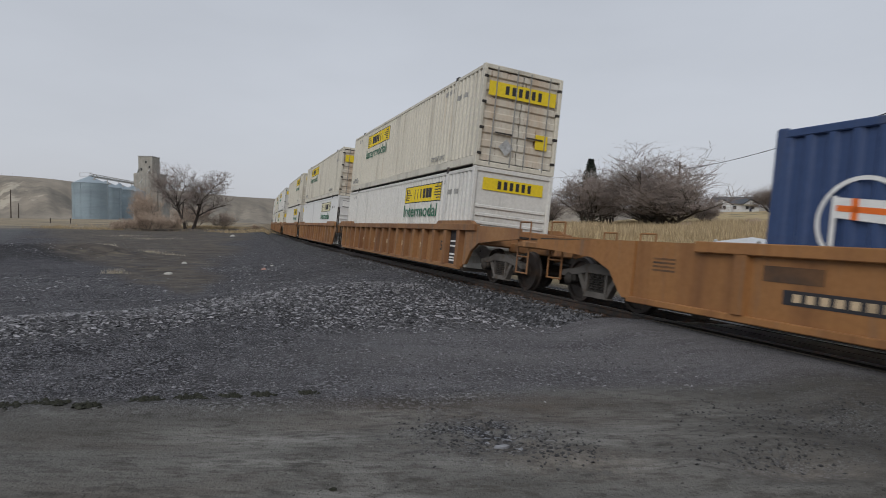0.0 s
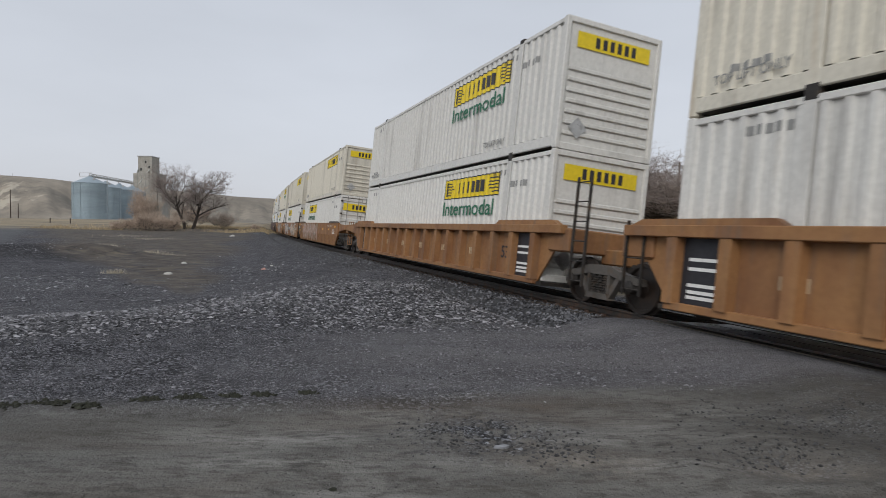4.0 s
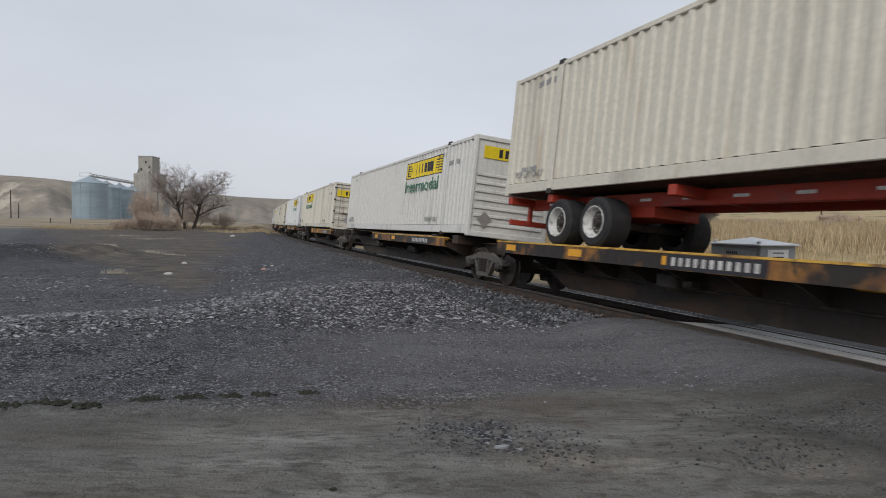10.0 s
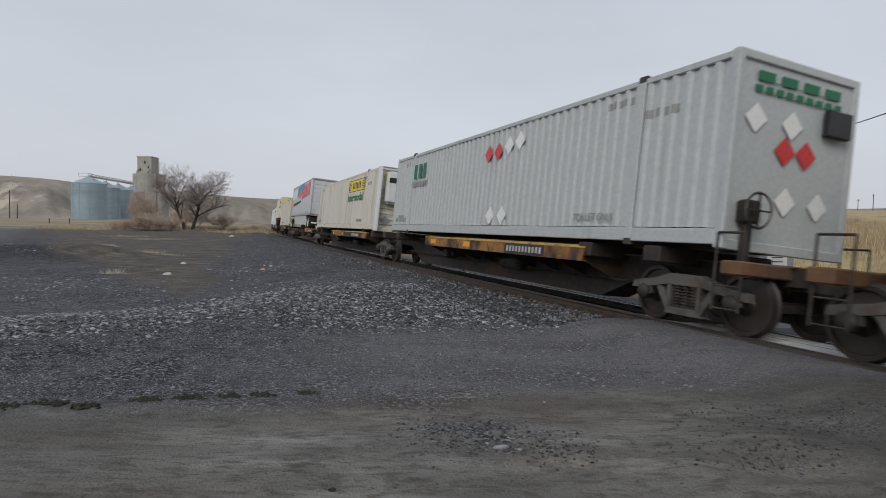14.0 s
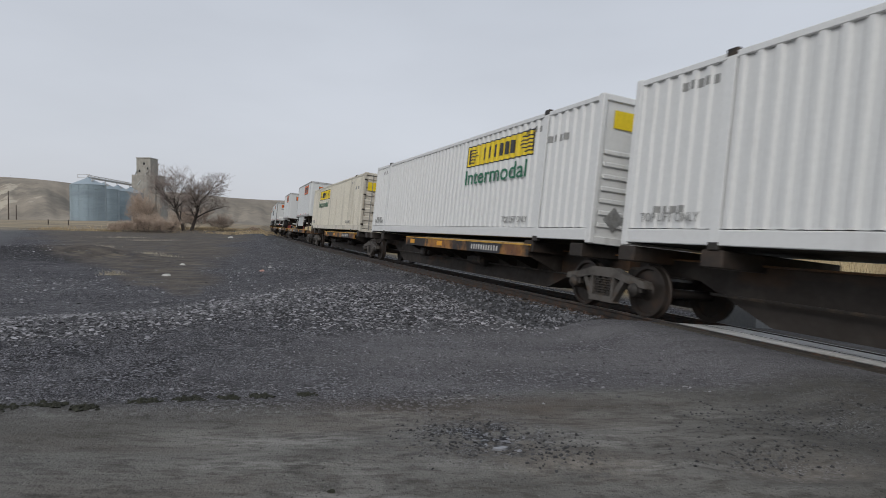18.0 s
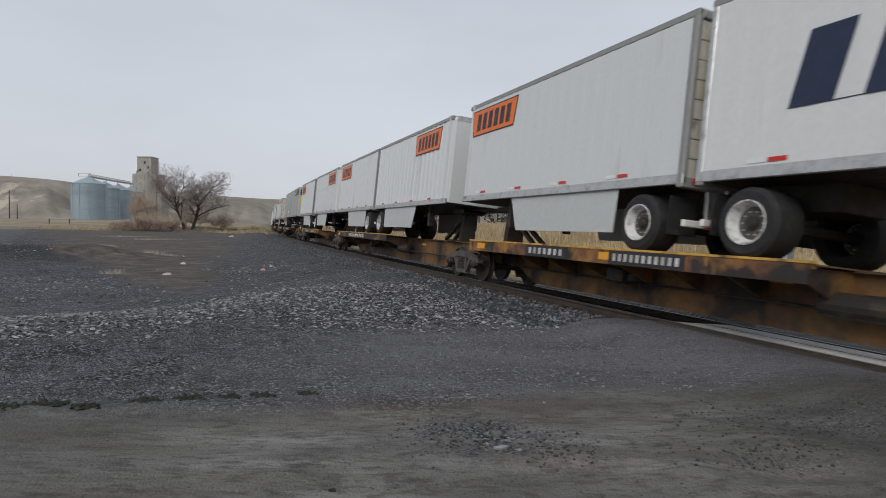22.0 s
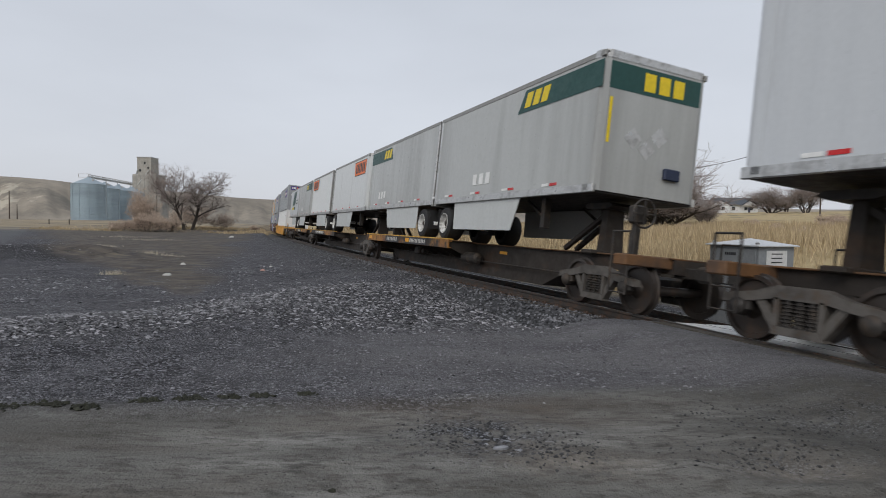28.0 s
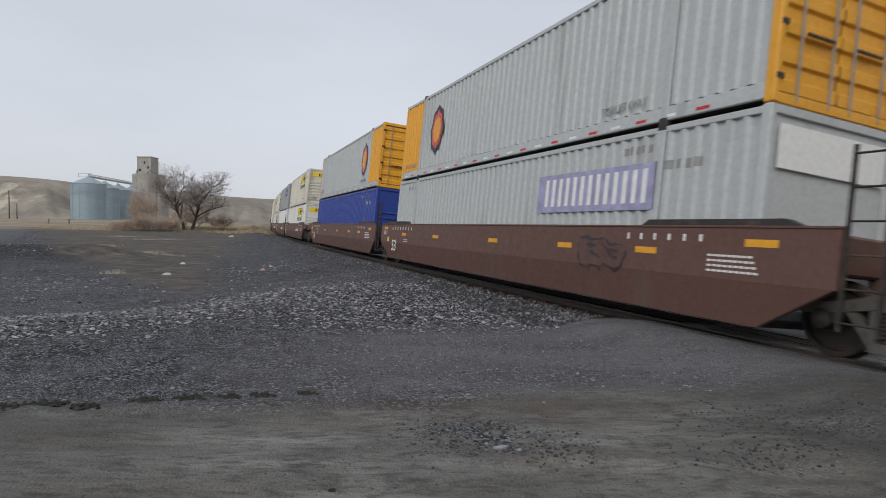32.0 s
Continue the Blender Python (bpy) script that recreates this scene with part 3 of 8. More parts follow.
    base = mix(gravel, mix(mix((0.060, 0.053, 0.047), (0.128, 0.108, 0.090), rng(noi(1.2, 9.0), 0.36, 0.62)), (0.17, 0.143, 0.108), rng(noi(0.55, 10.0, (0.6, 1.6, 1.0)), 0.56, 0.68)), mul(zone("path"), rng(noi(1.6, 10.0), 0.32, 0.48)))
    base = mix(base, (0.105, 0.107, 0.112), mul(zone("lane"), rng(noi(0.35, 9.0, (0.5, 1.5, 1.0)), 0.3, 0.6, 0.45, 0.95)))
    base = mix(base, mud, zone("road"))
    straw = mix((0.34, 0.26, 0.14), (0.47, 0.37, 0.21), rng(noi(0.9, 8.0), 0.35, 0.65))
    straw = mix(straw, (0.13, 0.12, 0.075), rng(noi(0.16, 6.0), 0.52, 0.68))
    base = mix(base, straw, zone("bank"))
    field = mix((0.22, 0.18, 0.125), (0.34, 0.28, 0.19), rng(noi(0.10, 8.0, (0.5, 1.4, 1.0)), 0.38, 0.62))
    field = mix(field, (0.16, 0.138, 0.112), rng(noi(0.028, 6.0, (0.6, 1.5, 1.0)), 0.52, 0.62))
    field = mix(field, (0.105, 0.105, 0.105), zone("tilled"))
    base = mix(base, field, zone("field"))
    hill = mix((0.205, 0.18, 0.147), (0.315, 0.275, 0.222), rng(noi(0.010, 12.0), 0.36, 0.64))
    hill = mix(hill, (0.15, 0.138, 0.118), rng(noi(0.006, 12.0), 0.50, 0.60, 0.0, 0.85))
    hill = mix(hill, (0.17, 0.15, 0.125), rng(noi(0.05, 8.0), 0.55, 0.68, 0.0, 0.7))
    hill = mix(hill, (0.44, 0.395, 0.32), rng(noi(0.012, 5.0, (1.0, 0.35, 1.0)), 0.61, 0.64, 0.0, 0.8))
    base = mix(base, hill, zone("hill"))
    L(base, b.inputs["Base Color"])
    L(rng(noi(0.7, 6.0), 0.35, 0.65, 0.72, 1.0), b.inputs["Roughness"])
    b.inputs["Specular IOR Level"].default_value = 0.22
    bp = nt.nodes.new("ShaderNodeBump")
    bp.inputs["Strength"].default_value, bp.inputs["Distance"].default_value = 1.0, 0.014
    soft = nt.nodes.new("ShaderNodeMath")
    soft.operation = "MULTIPLY_ADD"
    L(zone("road"), soft.inputs[0])
    soft.inputs[1].default_value, soft.inputs[2].default_value = -0.6, 1.0
    hgt = add(mul(small.outputs["Distance"], -0.7), mul(big.outputs["Distance"], -1.1))
    L(add(add(mul(hgt, soft.outputs[0]), mul(noi(9.0, 8.0), 0.8)), mul(noi(42.0, 5.0), 0.6)), bp.inputs["Height"])
    L(bp.outputs[0], b.inputs["Normal"])


def build_ground():
    rr = np.concatenate([np.geomspace(0.6, 60, 250), np.geomspace(62, 1080, 100), np.arange(1090, 1560, 11.0), np.geomspace(1580, 4200, 24)])
    aa = np.radians(np.concatenate([np.arange(-180, -46, 3.0), np.arange(-46, 46, 0.25), np.arange(46, 180, 3.0)]))
    A, R = np.meshgrid(aa, rr)
    X, Y = np.sin(A) * R, np.cos(A) * R
    Z = ground_height(X, Y)
    n = len(aa)
    verts = [(0.0, 0.0, -0.1)] + list(zip(X.ravel().tolist(), Y.ravel().tolist(), Z.ravel().tolist()))
    faces = [(0, 1 + i, 1 + (i + 1) % n) for i in range(n)]
    for k in range(len(rr) - 1):
        for i in range(n):
            j = (i + 1) % n
            faces.append((1 + k * n + i, 1 + (k + 1) * n + i, 1 + (k + 1) * n + j, 1 + k * n + j))
    me = bpy.data.meshes.new("ground")
    me.from_pydata(verts, [], faces)
    me.polygons.foreach_set("use_smooth", [True] * len(me.polygons))
    for name, val in zip(("road", "bank", "field", "hill", "rubble", "path", "loose", "mud_vignette", "tilled", "lane", "heaped", "apron_lift", "pit"), zones(X, Y)):
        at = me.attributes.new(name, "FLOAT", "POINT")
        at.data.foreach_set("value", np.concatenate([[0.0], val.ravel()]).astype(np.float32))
    me.update()
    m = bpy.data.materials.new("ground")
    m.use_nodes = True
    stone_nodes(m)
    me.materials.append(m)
    return tagged(new("ground", me), "dark gravel yard and dirt road running out to dry fields and bare hills", "ground", kind="structure")


build_ground()


# ---------------------------------------------------------------- loose stone
def stones(name, pts, sizes, material, seed, flat=0.5, label="", category="stones"):
    """One mesh of many angular stones."""
    rng = np.random.RandomState(seed)
    base = np.array([(1, 0, 0), (-1, 0, 0), (0, 1, 0), (0, -1, 0), (0.1, 0, 1), (0, 0.1, -1), (0.6, 0.6, 0.5), (-0.6, -0.6, 0.5)], float)
    tri = np.array([(0, 6, 5), (6, 2, 5), (2, 1, 5), (1, 7, 5), (7, 3, 5), (3, 0, 5), (0, 4, 6), (6, 4, 2), (2, 4, 1), (1, 4, 7), (7, 4, 3), (3, 4, 0)])
    n = len(pts)
    v = base[None] * (1 + rng.uniform(-0.38, 0.38, (n, 8, 3)))
    v[:, :, 2] *= flat
    v *= np.asarray(sizes)[:, None, None] * rng.uniform(0.7, 1.3, (n, 1, 3))
    a = rng.uniform(0, math.tau, n)
    ca, sa = np.cos(a)[:, None], np.sin(a)[:, None]
    x, y = v[:, :, 0] * ca - v[:, :, 1] * sa, v[:, :, 0] * sa + v[:, :, 1] * ca
    t1, t2 = rng.uniform(-0.35, 0.35, (n, 1)), rng.uniform(-0.35, 0.35, (n, 1))
    z = v[:, :, 2] + x * t1 + y * t2
    P = np.stack([x, y, z], 2) + np.asarray(pts)[:, None, :]
    F = (tri[None] + 8 * np.arange(n)[:, None, None]).reshape(-1, 3)
    me = bpy.data.meshes.new(name)
    me.from_pydata(P.reshape(-1, 3).tolist(), [], F.tolist())
    me.materials.append(material)
    me.update()
    return tagged(new(name, me), label, category, kind="stuff")


def island_stone(name, dark, light, rough=0.8):
    m = bpy.data.materials.new(name)
    m.use_nodes = True
    nt = m.node_tree
    b = nt.nodes["Principled BSDF"]
    g = nt.nodes.new("ShaderNodeNewGeometry")
    r = nt.nodes.new("ShaderNodeValToRGB")
    r.color_ramp.elements[0].color, r.color_ramp.elements[1].color = (*dark, 1), (*light, 1)
    mid = r.color_ramp.elements.new(0.62)
    mid.color = (*[d * 0.62 + l * 0.38 for d, l in zip(dark, light)], 1)
    n = nt.nodes.new("ShaderNodeTexNoise")
    n.inputs["Scale"].default_value = 60.0
    bp = nt.nodes.new("ShaderNodeBump")
    bp.inputs["Strength"].default_value, bp.inputs["Distance"].default_value = 0.5, 0.005
    nt.links.new(g.outputs["Random Per Island"], r.inputs["Fac"])
    nt.links.new(r.outputs["Color"], b.inputs["Base Color"])
    nt.links.new(n.outputs["Fac"], bp.inputs["Height"])
    nt.links.new(bp.outputs[0], b.inputs["Normal"])
    b.inputs["Roughness"].default_value = rough
    return m


MAT["stone"] = island_stone("basalt_stone", (0.010, 0.0095, 0.010), (0.36, 0.35, 0.365), 0.6)
MAT["chip"] = island_stone("dark_stone_chip", (0.010, 0.010, 0.011), (0.085, 0.083, 0.082), 0.7)
MAT["grit"] = island_stone("dark_grit", (0.010, 0.0095, 0.0105), (0.26, 0.252, 0.265), 0.6)
MAT["stone_dark"] = island_stone("dark_ballast_stone", (0.012, 0.012, 0.014), (0.20, 0.20, 0.215), 0.6)
# Lightened ballast: daylight under the train put into the stones' colour.
MAT["stone_lit"] = island_stone("lit_ballast_stone", (0.05, 0.05, 0.054), (0.48, 0.48, 0.49), 0.6)
MAT["pebble"] = island_stone("mixed_pebble", (0.014, 0.014, 0.014), (0.17, 0.165, 0.16), 0.6)


def scatter(n, x0, x1, y0, y1, seed, keep):
    rng = np.random.RandomState(seed)
    x, y = rng.uniform(x0, x1, n), rng.uniform(y0, y1, n)
    k = rng.uniform(0, 1, n) < keep(x, y)
    return x[k], y[k]


def on_ground(x, y, sink=0.0):
    return np.stack([x, y, ground_height(x, y) - sink], 1)


def yard_only(x, y):
    return (lateral(x, y)[1] < -1.7) * 1.0


def build_stones():
    x, y = scatter(150000, -17, 4, 4.5, 16.0, 31, lambda x, y: zones(x, y)[4])
    sz = 0.009 + 0.040 * np.random.RandomState(1).rand(len(x)) ** 2.4
    stones("rubble", on_ground(x, y, 0.002), sz, MAT["stone"], 2, 0.36, "band of loose angular basalt rubble", "rubble")
    x, y = scatter(120000, -16, 7, 5.2, 20, 32, lambda x, y: yard_only(x, y) * (1 - zones(x, y)[0]) * (1 - 0.7 * zones(x, y)[5]) * smooth(26, 6, np.hypot(x, y)))
    sz = 0.005 + 0.016 * np.random.RandomState(3).rand(len(x)) ** 3
    stones("gravel", on_ground(x, y, 0.001), sz, MAT["grit"], 4, 0.6, "loose dark gravel spread over the yard", "gravel")
    x, y = scatter(95000, -34, 2, 12, 46, 37, lambda x, y: smooth(-2.5, -4.0, lateral(x, y)[1]) * (1 - 0.9 * zones(x, y)[5]) * (0.12 + 0.6 * (waves(x, y, 17, 6, 0.8) > 0.30) + 0.8 * heap(x, y)) * smooth(52, 14, np.hypot(x, y)))
    sz = 0.012 + 0.048 * np.random.RandomState(15).rand(len(x)) ** 3.2
    stones("yard_stones", on_ground(x, y, 0.004), sz, MAT["stone"], 16, 0.5, "scattered grey stones over the far yard", "stones")
    x, y = scatter(26000, -5, 7, 2.4, 7.4, 33, lambda x, y: yard_only(x, y) * zones(x, y)[0] * (0.22 + 0.78 * zones(x, y)[6]))
    sz = 0.002 + 0.007 * np.random.RandomState(5).rand(len(x)) ** 2
    stones("pebbles", on_ground(x, y, 0.001), sz, MAT["pebble"], 6, 0.7, "small pebbles pressed into the dirt road", "pebbles")
    x, y = scatter(34000, -1.2, 4.2, 3.2, 5.6, 34, lambda x, y: np.clip(np.exp(-((x - 0.15) / 0.35) ** 2 - ((y - 4.55) / 0.30) ** 2) + 0.9 * np.exp(-((x - 0.85) / 0.28) ** 2 - ((y - 4.25) / 0.22) ** 2) + 0.8 * np.exp(-((x - 2.35) / 0.5) ** 2 - ((y - 4.15) / 0.16) ** 2) + 0.35 * np.exp(-((x - 2.9) / 0.7) ** 2 - ((y - 4.9) / 0.4) ** 2), 0, 1))
    sz = 0.003 + 0.016 * np.random.RandomState(7).rand(len(x)) ** 2.6
    stones("loose_chips", on_ground(x, y, 0.001), sz, MAT["chip"], 8, 0.7, "patch of stone chips in a shallow pothole", "gravel")


build_stones()


# ---------------------------------------------------------------- track
def sweep(prof, s_list, close=True, cap=True):
    """A cross-section (lat, z) carried along the line."""
    g, n = Form(), len(prof)
    v = [tuple(line_point(s, a, b)) for s in s_list for a, b in prof]
    f = []
    for k in range(len(s_list) - 1):
        for i in range(n if close else n - 1):
            j = (i + 1) % n
            f.append((k * n + i, k * n + j, (k + 1) * n + j, (k + 1) * n + i))
    if close and cap:
        f += [tuple(range(n)), tuple(range((len(s_list) - 1) * n, len(s_list) * n))]
    return g.add(v, f)


STATIONS = list(np.arange(-60, 0, 2.0)) + list(np.arange(0, 30, 0.5)) + list(np.arange(30, 100, 2.0)) + list(np.arange(100, 400, 5.0))
RAIL = [(-0.036, 0.0), (0.036, 0.0), (0.037, -0.035), (0.009, -0.05), (0.009, -0.13), (0.072, -0.155), (0.072, -0.172), (-0.072, -0.172), (-0.072, -0.155), (-0.009, -0.13), (-0.009, -0.05), (-0.037, -0.035)]
MAT["rail"] = shader("rusty_rail_steel", (0.045, 0.040, 0.036), 0.45, metal=0.3, stains=[((0.10, 0.06, 0.04), 6.0, 0.45, 0.7, (1, 1, 1))])
MAT["railhead"] = shader("worn_rail_head", (0.30, 0.30, 0.30), 0.35, metal=0.9)
MAT["ballast"] = shader("dark_basalt_ballast", (0.045, 0.045, 0.047), 0.85, vary=0.5, grain=22, bump=0.8, bump_scale=26)
MAT["tie"] = shader("weathered_oak_tie", (0.085, 0.070, 0.058), 0.85, vary=0.25, grain=9, bump=0.3, per_object=0.25)
MAT["plank"] = shader("worn_crossing_timber", (0.058, 0.050, 0.040), 0.75, vary=0.25, grain=7, stains=[((0.07, 0.062, 0.05), 2.0, 0.45, 0.7, (1, 1, 1))], bump=0.3)
# Pale concrete, its colour lifted further to hold the sky's sheen when wet.
MAT["concrete"] = shader("pale_concrete_panel", (0.82, 0.82, 0.81), 0.5, vary=0.12, grain=5, stains=[((0.30, 0.29, 0.28), 1.6, 0.6, 0.85, (1, 1, 1))])
MAT["clip"] = shader("rusty_rail_fastening", (0.085, 0.055, 0.042), 0.7)
for lat in (0.0, 1.505):
    g = sweep([(a + lat, b) for a, b in RAIL], STATIONS)
    rail = tagged(part("rail", g, MAT["rail"]), "dark rusty steel rail with a worn head", "rail", group="rails", kind="structure")
    part("rail_head", sweep([(lat - 0.03, 0.0005), (lat + 0.03, 0.0005), (lat + 0.03, 0.003), (lat - 0.03, 0.003)], STATIONS), MAT["railhead"], rail)
bed = sweep([(-3.3, -0.75), (-2.5, -0.52), (-1.15, -0.19), (2.7, -0.19), (4.2, -0.35), (7.4, -0.30), (7.6, -1.2), (-3.3, -1.2)], [s for s in STATIONS if s >= 4.5])
tagged(part("ballast", bed, MAT["ballast"]), "bed of dark crushed basalt ballast under the track", "ballast", kind="structure")


def build_ties():
    """Sleepers with their plates, near the crossing one by one."""
    tie = Form().slab(-0.115, 0.115, -1.3, 1.3, -0.18, 0.0, 0.015).mesh("tie")
    tie.materials.append(MAT["tie"])
    plate_me = Form().slab(-0.09, 0.09, -0.17, 0.17, 0.0, 0.018, 0.006).box(-0.05, -0.02, -0.15, -0.11, 0.018, 0.05).box(0.02, 0.05, -0.15, -0.11, 0.018, 0.05).mesh("tie_plate")
    plate_me.materials.append(MAT["clip"])
    root = tagged(new("sleepers", None), "row of weathered wooden sleepers with rusty plates", "sleepers", kind="structure")
    s = 4.9
    while s < 66:
        m = ride(s, s + 0.3) @ Matrix.Translation((0, 0, -0.176))
        t = part("sleeper", tie, MAT["tie"], root, at=m)
        if s < 26:
            for yy in (-0.7525, 0.7525):
                part("tie_plate", plate_me, MAT["clip"], t, at=Matrix.Translation((0, yy, 0.001)))
        s += 0.52
    return root


build_ties()


def build_crossing():
    st = [float(s) for s in np.arange(-14, 4.4, 0.5)]
    a = part("crossing_panel", sweep([(0.10, -0.012), (1.40, -0.012), (1.40, -0.16), (0.10, -0.16)], st), MAT["concrete"])
    tagged(a, "pale worn concrete panel between the rails of the crossing", "crossing panel", kind="structure")
    for lat0, lat1 in ((-0.34, -0.075), (1.58, 1.86), (1.88, 2.14)):
        b = part("crossing_timber", sweep([(lat0, -0.02), (lat1, -0.02), (lat1, -0.17), (lat0, -0.17)], st), MAT["plank"])
        tagged(b, "worn brown timber along the rail at the crossing", "crossing timber", group="crossing timbers", kind="structure")
    c = part("panel_joint", sweep([(0.74, -0.0095), (0.76, -0.0095), (0.76, -0.03), (0.74, -0.03)], st), MAT["ink"], a)
    return c


build_crossing()


def build_ballast_stones():
    rng = np.random.RandomState(41)
    n = 42000
    s = 4.8 + 62 * rng.rand(n) ** 1.5
    lat = rng.uniform(-3.25, 7.2, n)
    near = lat < 2.7
    z = np.interp(lat, [-3.3, -2.5, -1.15, 2.7, 4.2, 7.4], [-0.75, -0.52, -0.19, -0.19, -0.35, -0.30]) + rng.uniform(-0.01, 0.012, n)
    keep = (np.abs(lat) > 0.12) & (np.abs(lat - 1.505) > 0.12)
    pts = [tuple(line_point(a, b, c)) for a, b, c, k in zip(s, lat, z, keep) if k]
    sz = 0.022 + 0.022 * rng.rand(len(pts))
    stones("ballast_stones", pts, sz, MAT["stone_dark"], 42, 0.8, "loose dark crushed stones of the track bed", "ballast")
    # These stones are paled to hold the daylight that passes beneath the train.
    m = 9000
    s2, l2 = 4.6 + 40 * rng.rand(m) ** 1.6, rng.uniform(0.15, 4.0, m)
    z2 = np.interp(l2, [0, 2.7, 4.2], [-0.17, -0.17, -0.32])
    stones("ballast_stones", [tuple(line_point(a, b, c)) for a, b, c in zip(s2, l2, z2) if abs(b - 1.505) > 0.1], 0.024 + 0.024 * rng.rand(m)[:sum(np.abs(l2 - 1.505) > 0.1)], MAT["stone_lit"], 43, 0.8, "crushed stones between and beyond the rails, paled for under-train light", "ballast")
    return near


build_ballast_stones()

# ---------------------------------------------------------------- train: loads
HALF_W = 1.295


def ribs(x0, x1, pitch, depth):
    """The corrugation of a box side: (x, depth) pairs from x0 to x1."""
    n = max(1, round((x1 - x0) / pitch))
    p = (x1 - x0) / n
    out = [(x0, 0.0)]
    for i in range(n):
        a = x0 + i * p
        out += [(a + p * 0.22, 0.0), (a + p * 0.36, depth), (a + p * 0.80, depth), (a + p * 0.94, 0.0)]
    out.append((x1, 0.0))
    return out


def rib_sheet(prof, z0, z1, y, side):
    """A corrugated sheet in the x-z plane at y; side is -1 for the near side."""
    g = Form()
    v, f = [], []
    for x, d in prof:
        v += [(x, y - side * d, z0), (x, y - side * d, z1)]
    for i in range(len(prof) - 1):
        f.append((2 * i, 2 * i + 2, 2 * i + 3, 2 * i + 1))
    return g.add(v, f)


def plate(x0, x1, z0, z1, y, side, lift=0.004, prof=None):
    """A thin painted panel; given a corrugation it follows it."""
    g = Form()
    if prof is None:
        return g.box(x0, x1, y + min(0, side * lift), y + max(0, side * lift), z0, z1)
    xs = [p[0] for p in prof]
    ds = [p[1] for p in prof]
    cut = [x0] + [x for x in xs if x0 < x < x1] + [x1]
    return rib_sheet([(x, float(np.interp(x, xs, ds)) - lift) for x in cut], z0, z1, y, side)


def bars_of(x0, x1, z0, z1, n, y, side, fill=0.7, lift=0.004, prof=None, lean=0.0):
    """A row of plain upright bars standing for lettering."""
    g, p = Form(), (x1 - x0) / n
    for i in range(n):
        a = x0 + i * p + p * (1 - fill) / 2
        b = a + p * fill
        if prof is not None:
            h = plate(a, b, z0, z1, y, side, lift, prof)
        else:
            h = Form()
            ya, yb = sorted((y - side * 0.0006, y + side * lift))
            h.add([(a, ya, z0), (b, ya, z0), (b, yb, z0), (a, yb, z0), (a + lean, ya, z1), (b + lean, ya, z1), (b + lean, yb, z1), (a + lean, yb, z1)],
                  [(0, 3, 2, 1), (4, 5, 6, 7), (0, 1, 5, 4), (1, 2, 6, 5), (2, 3, 7, 6), (3, 0, 4, 7)])
        g.add(h.v, h.f)
    if n > 1:
        h = plate(x0 + p * (1 - fill) / 2 + lean * 0.05, x1 - p * (1 - fill) / 2 + lean * 0.05, z0, z0 + min(0.012, (z1 - z0) * 0.10), y - side * 0.003, side, 0.0027, prof)
        g.add(h.v, h.f)
    return g


def end_bars(y0, y1, z0, z1, n, x, fill=0.7, lift=0.006):
    g, p = Form(), (y1 - y0) / n
    for i in range(n):
        a = y0 + i * p + p * (1 - fill) / 2
        g.box(x - 0.0006, x + lift, a, a + p * fill, z0, z1)
    if n > 1:
        g.box(x - 0.003, x - 0.0003, y0 + p * (1 - fill) / 2, y1 - p * (1 - fill) / 2, z0, z0 + min(0.012, (z1 - z0) * 0.10))
    return g


def word(text, height, material, parent, x, y, z, label="", width=0.0):
    ob = part("lettering", lettering(text, height, width), material, parent, label, at=Matrix.Translation((x, y, z)))
    return ob


_SHARED = {}


def shared(key, make, smooth=False):
    if key not in _SHARED:
        _SHARED[key] = make().mesh(key[0] if isinstance(key, tuple) else key, smooth)
    return _SHARED[key]


def skinned(key, make, mat, smooth=False):
    """A shared mesh per shape and paint."""
    k = (key, mat.name)
    if k not in _SHARED:
        me = make().mesh(str(key[0]), smooth)
        me.materials.append(mat)
        _SHARED[k] = me
    return _SHARED[k]


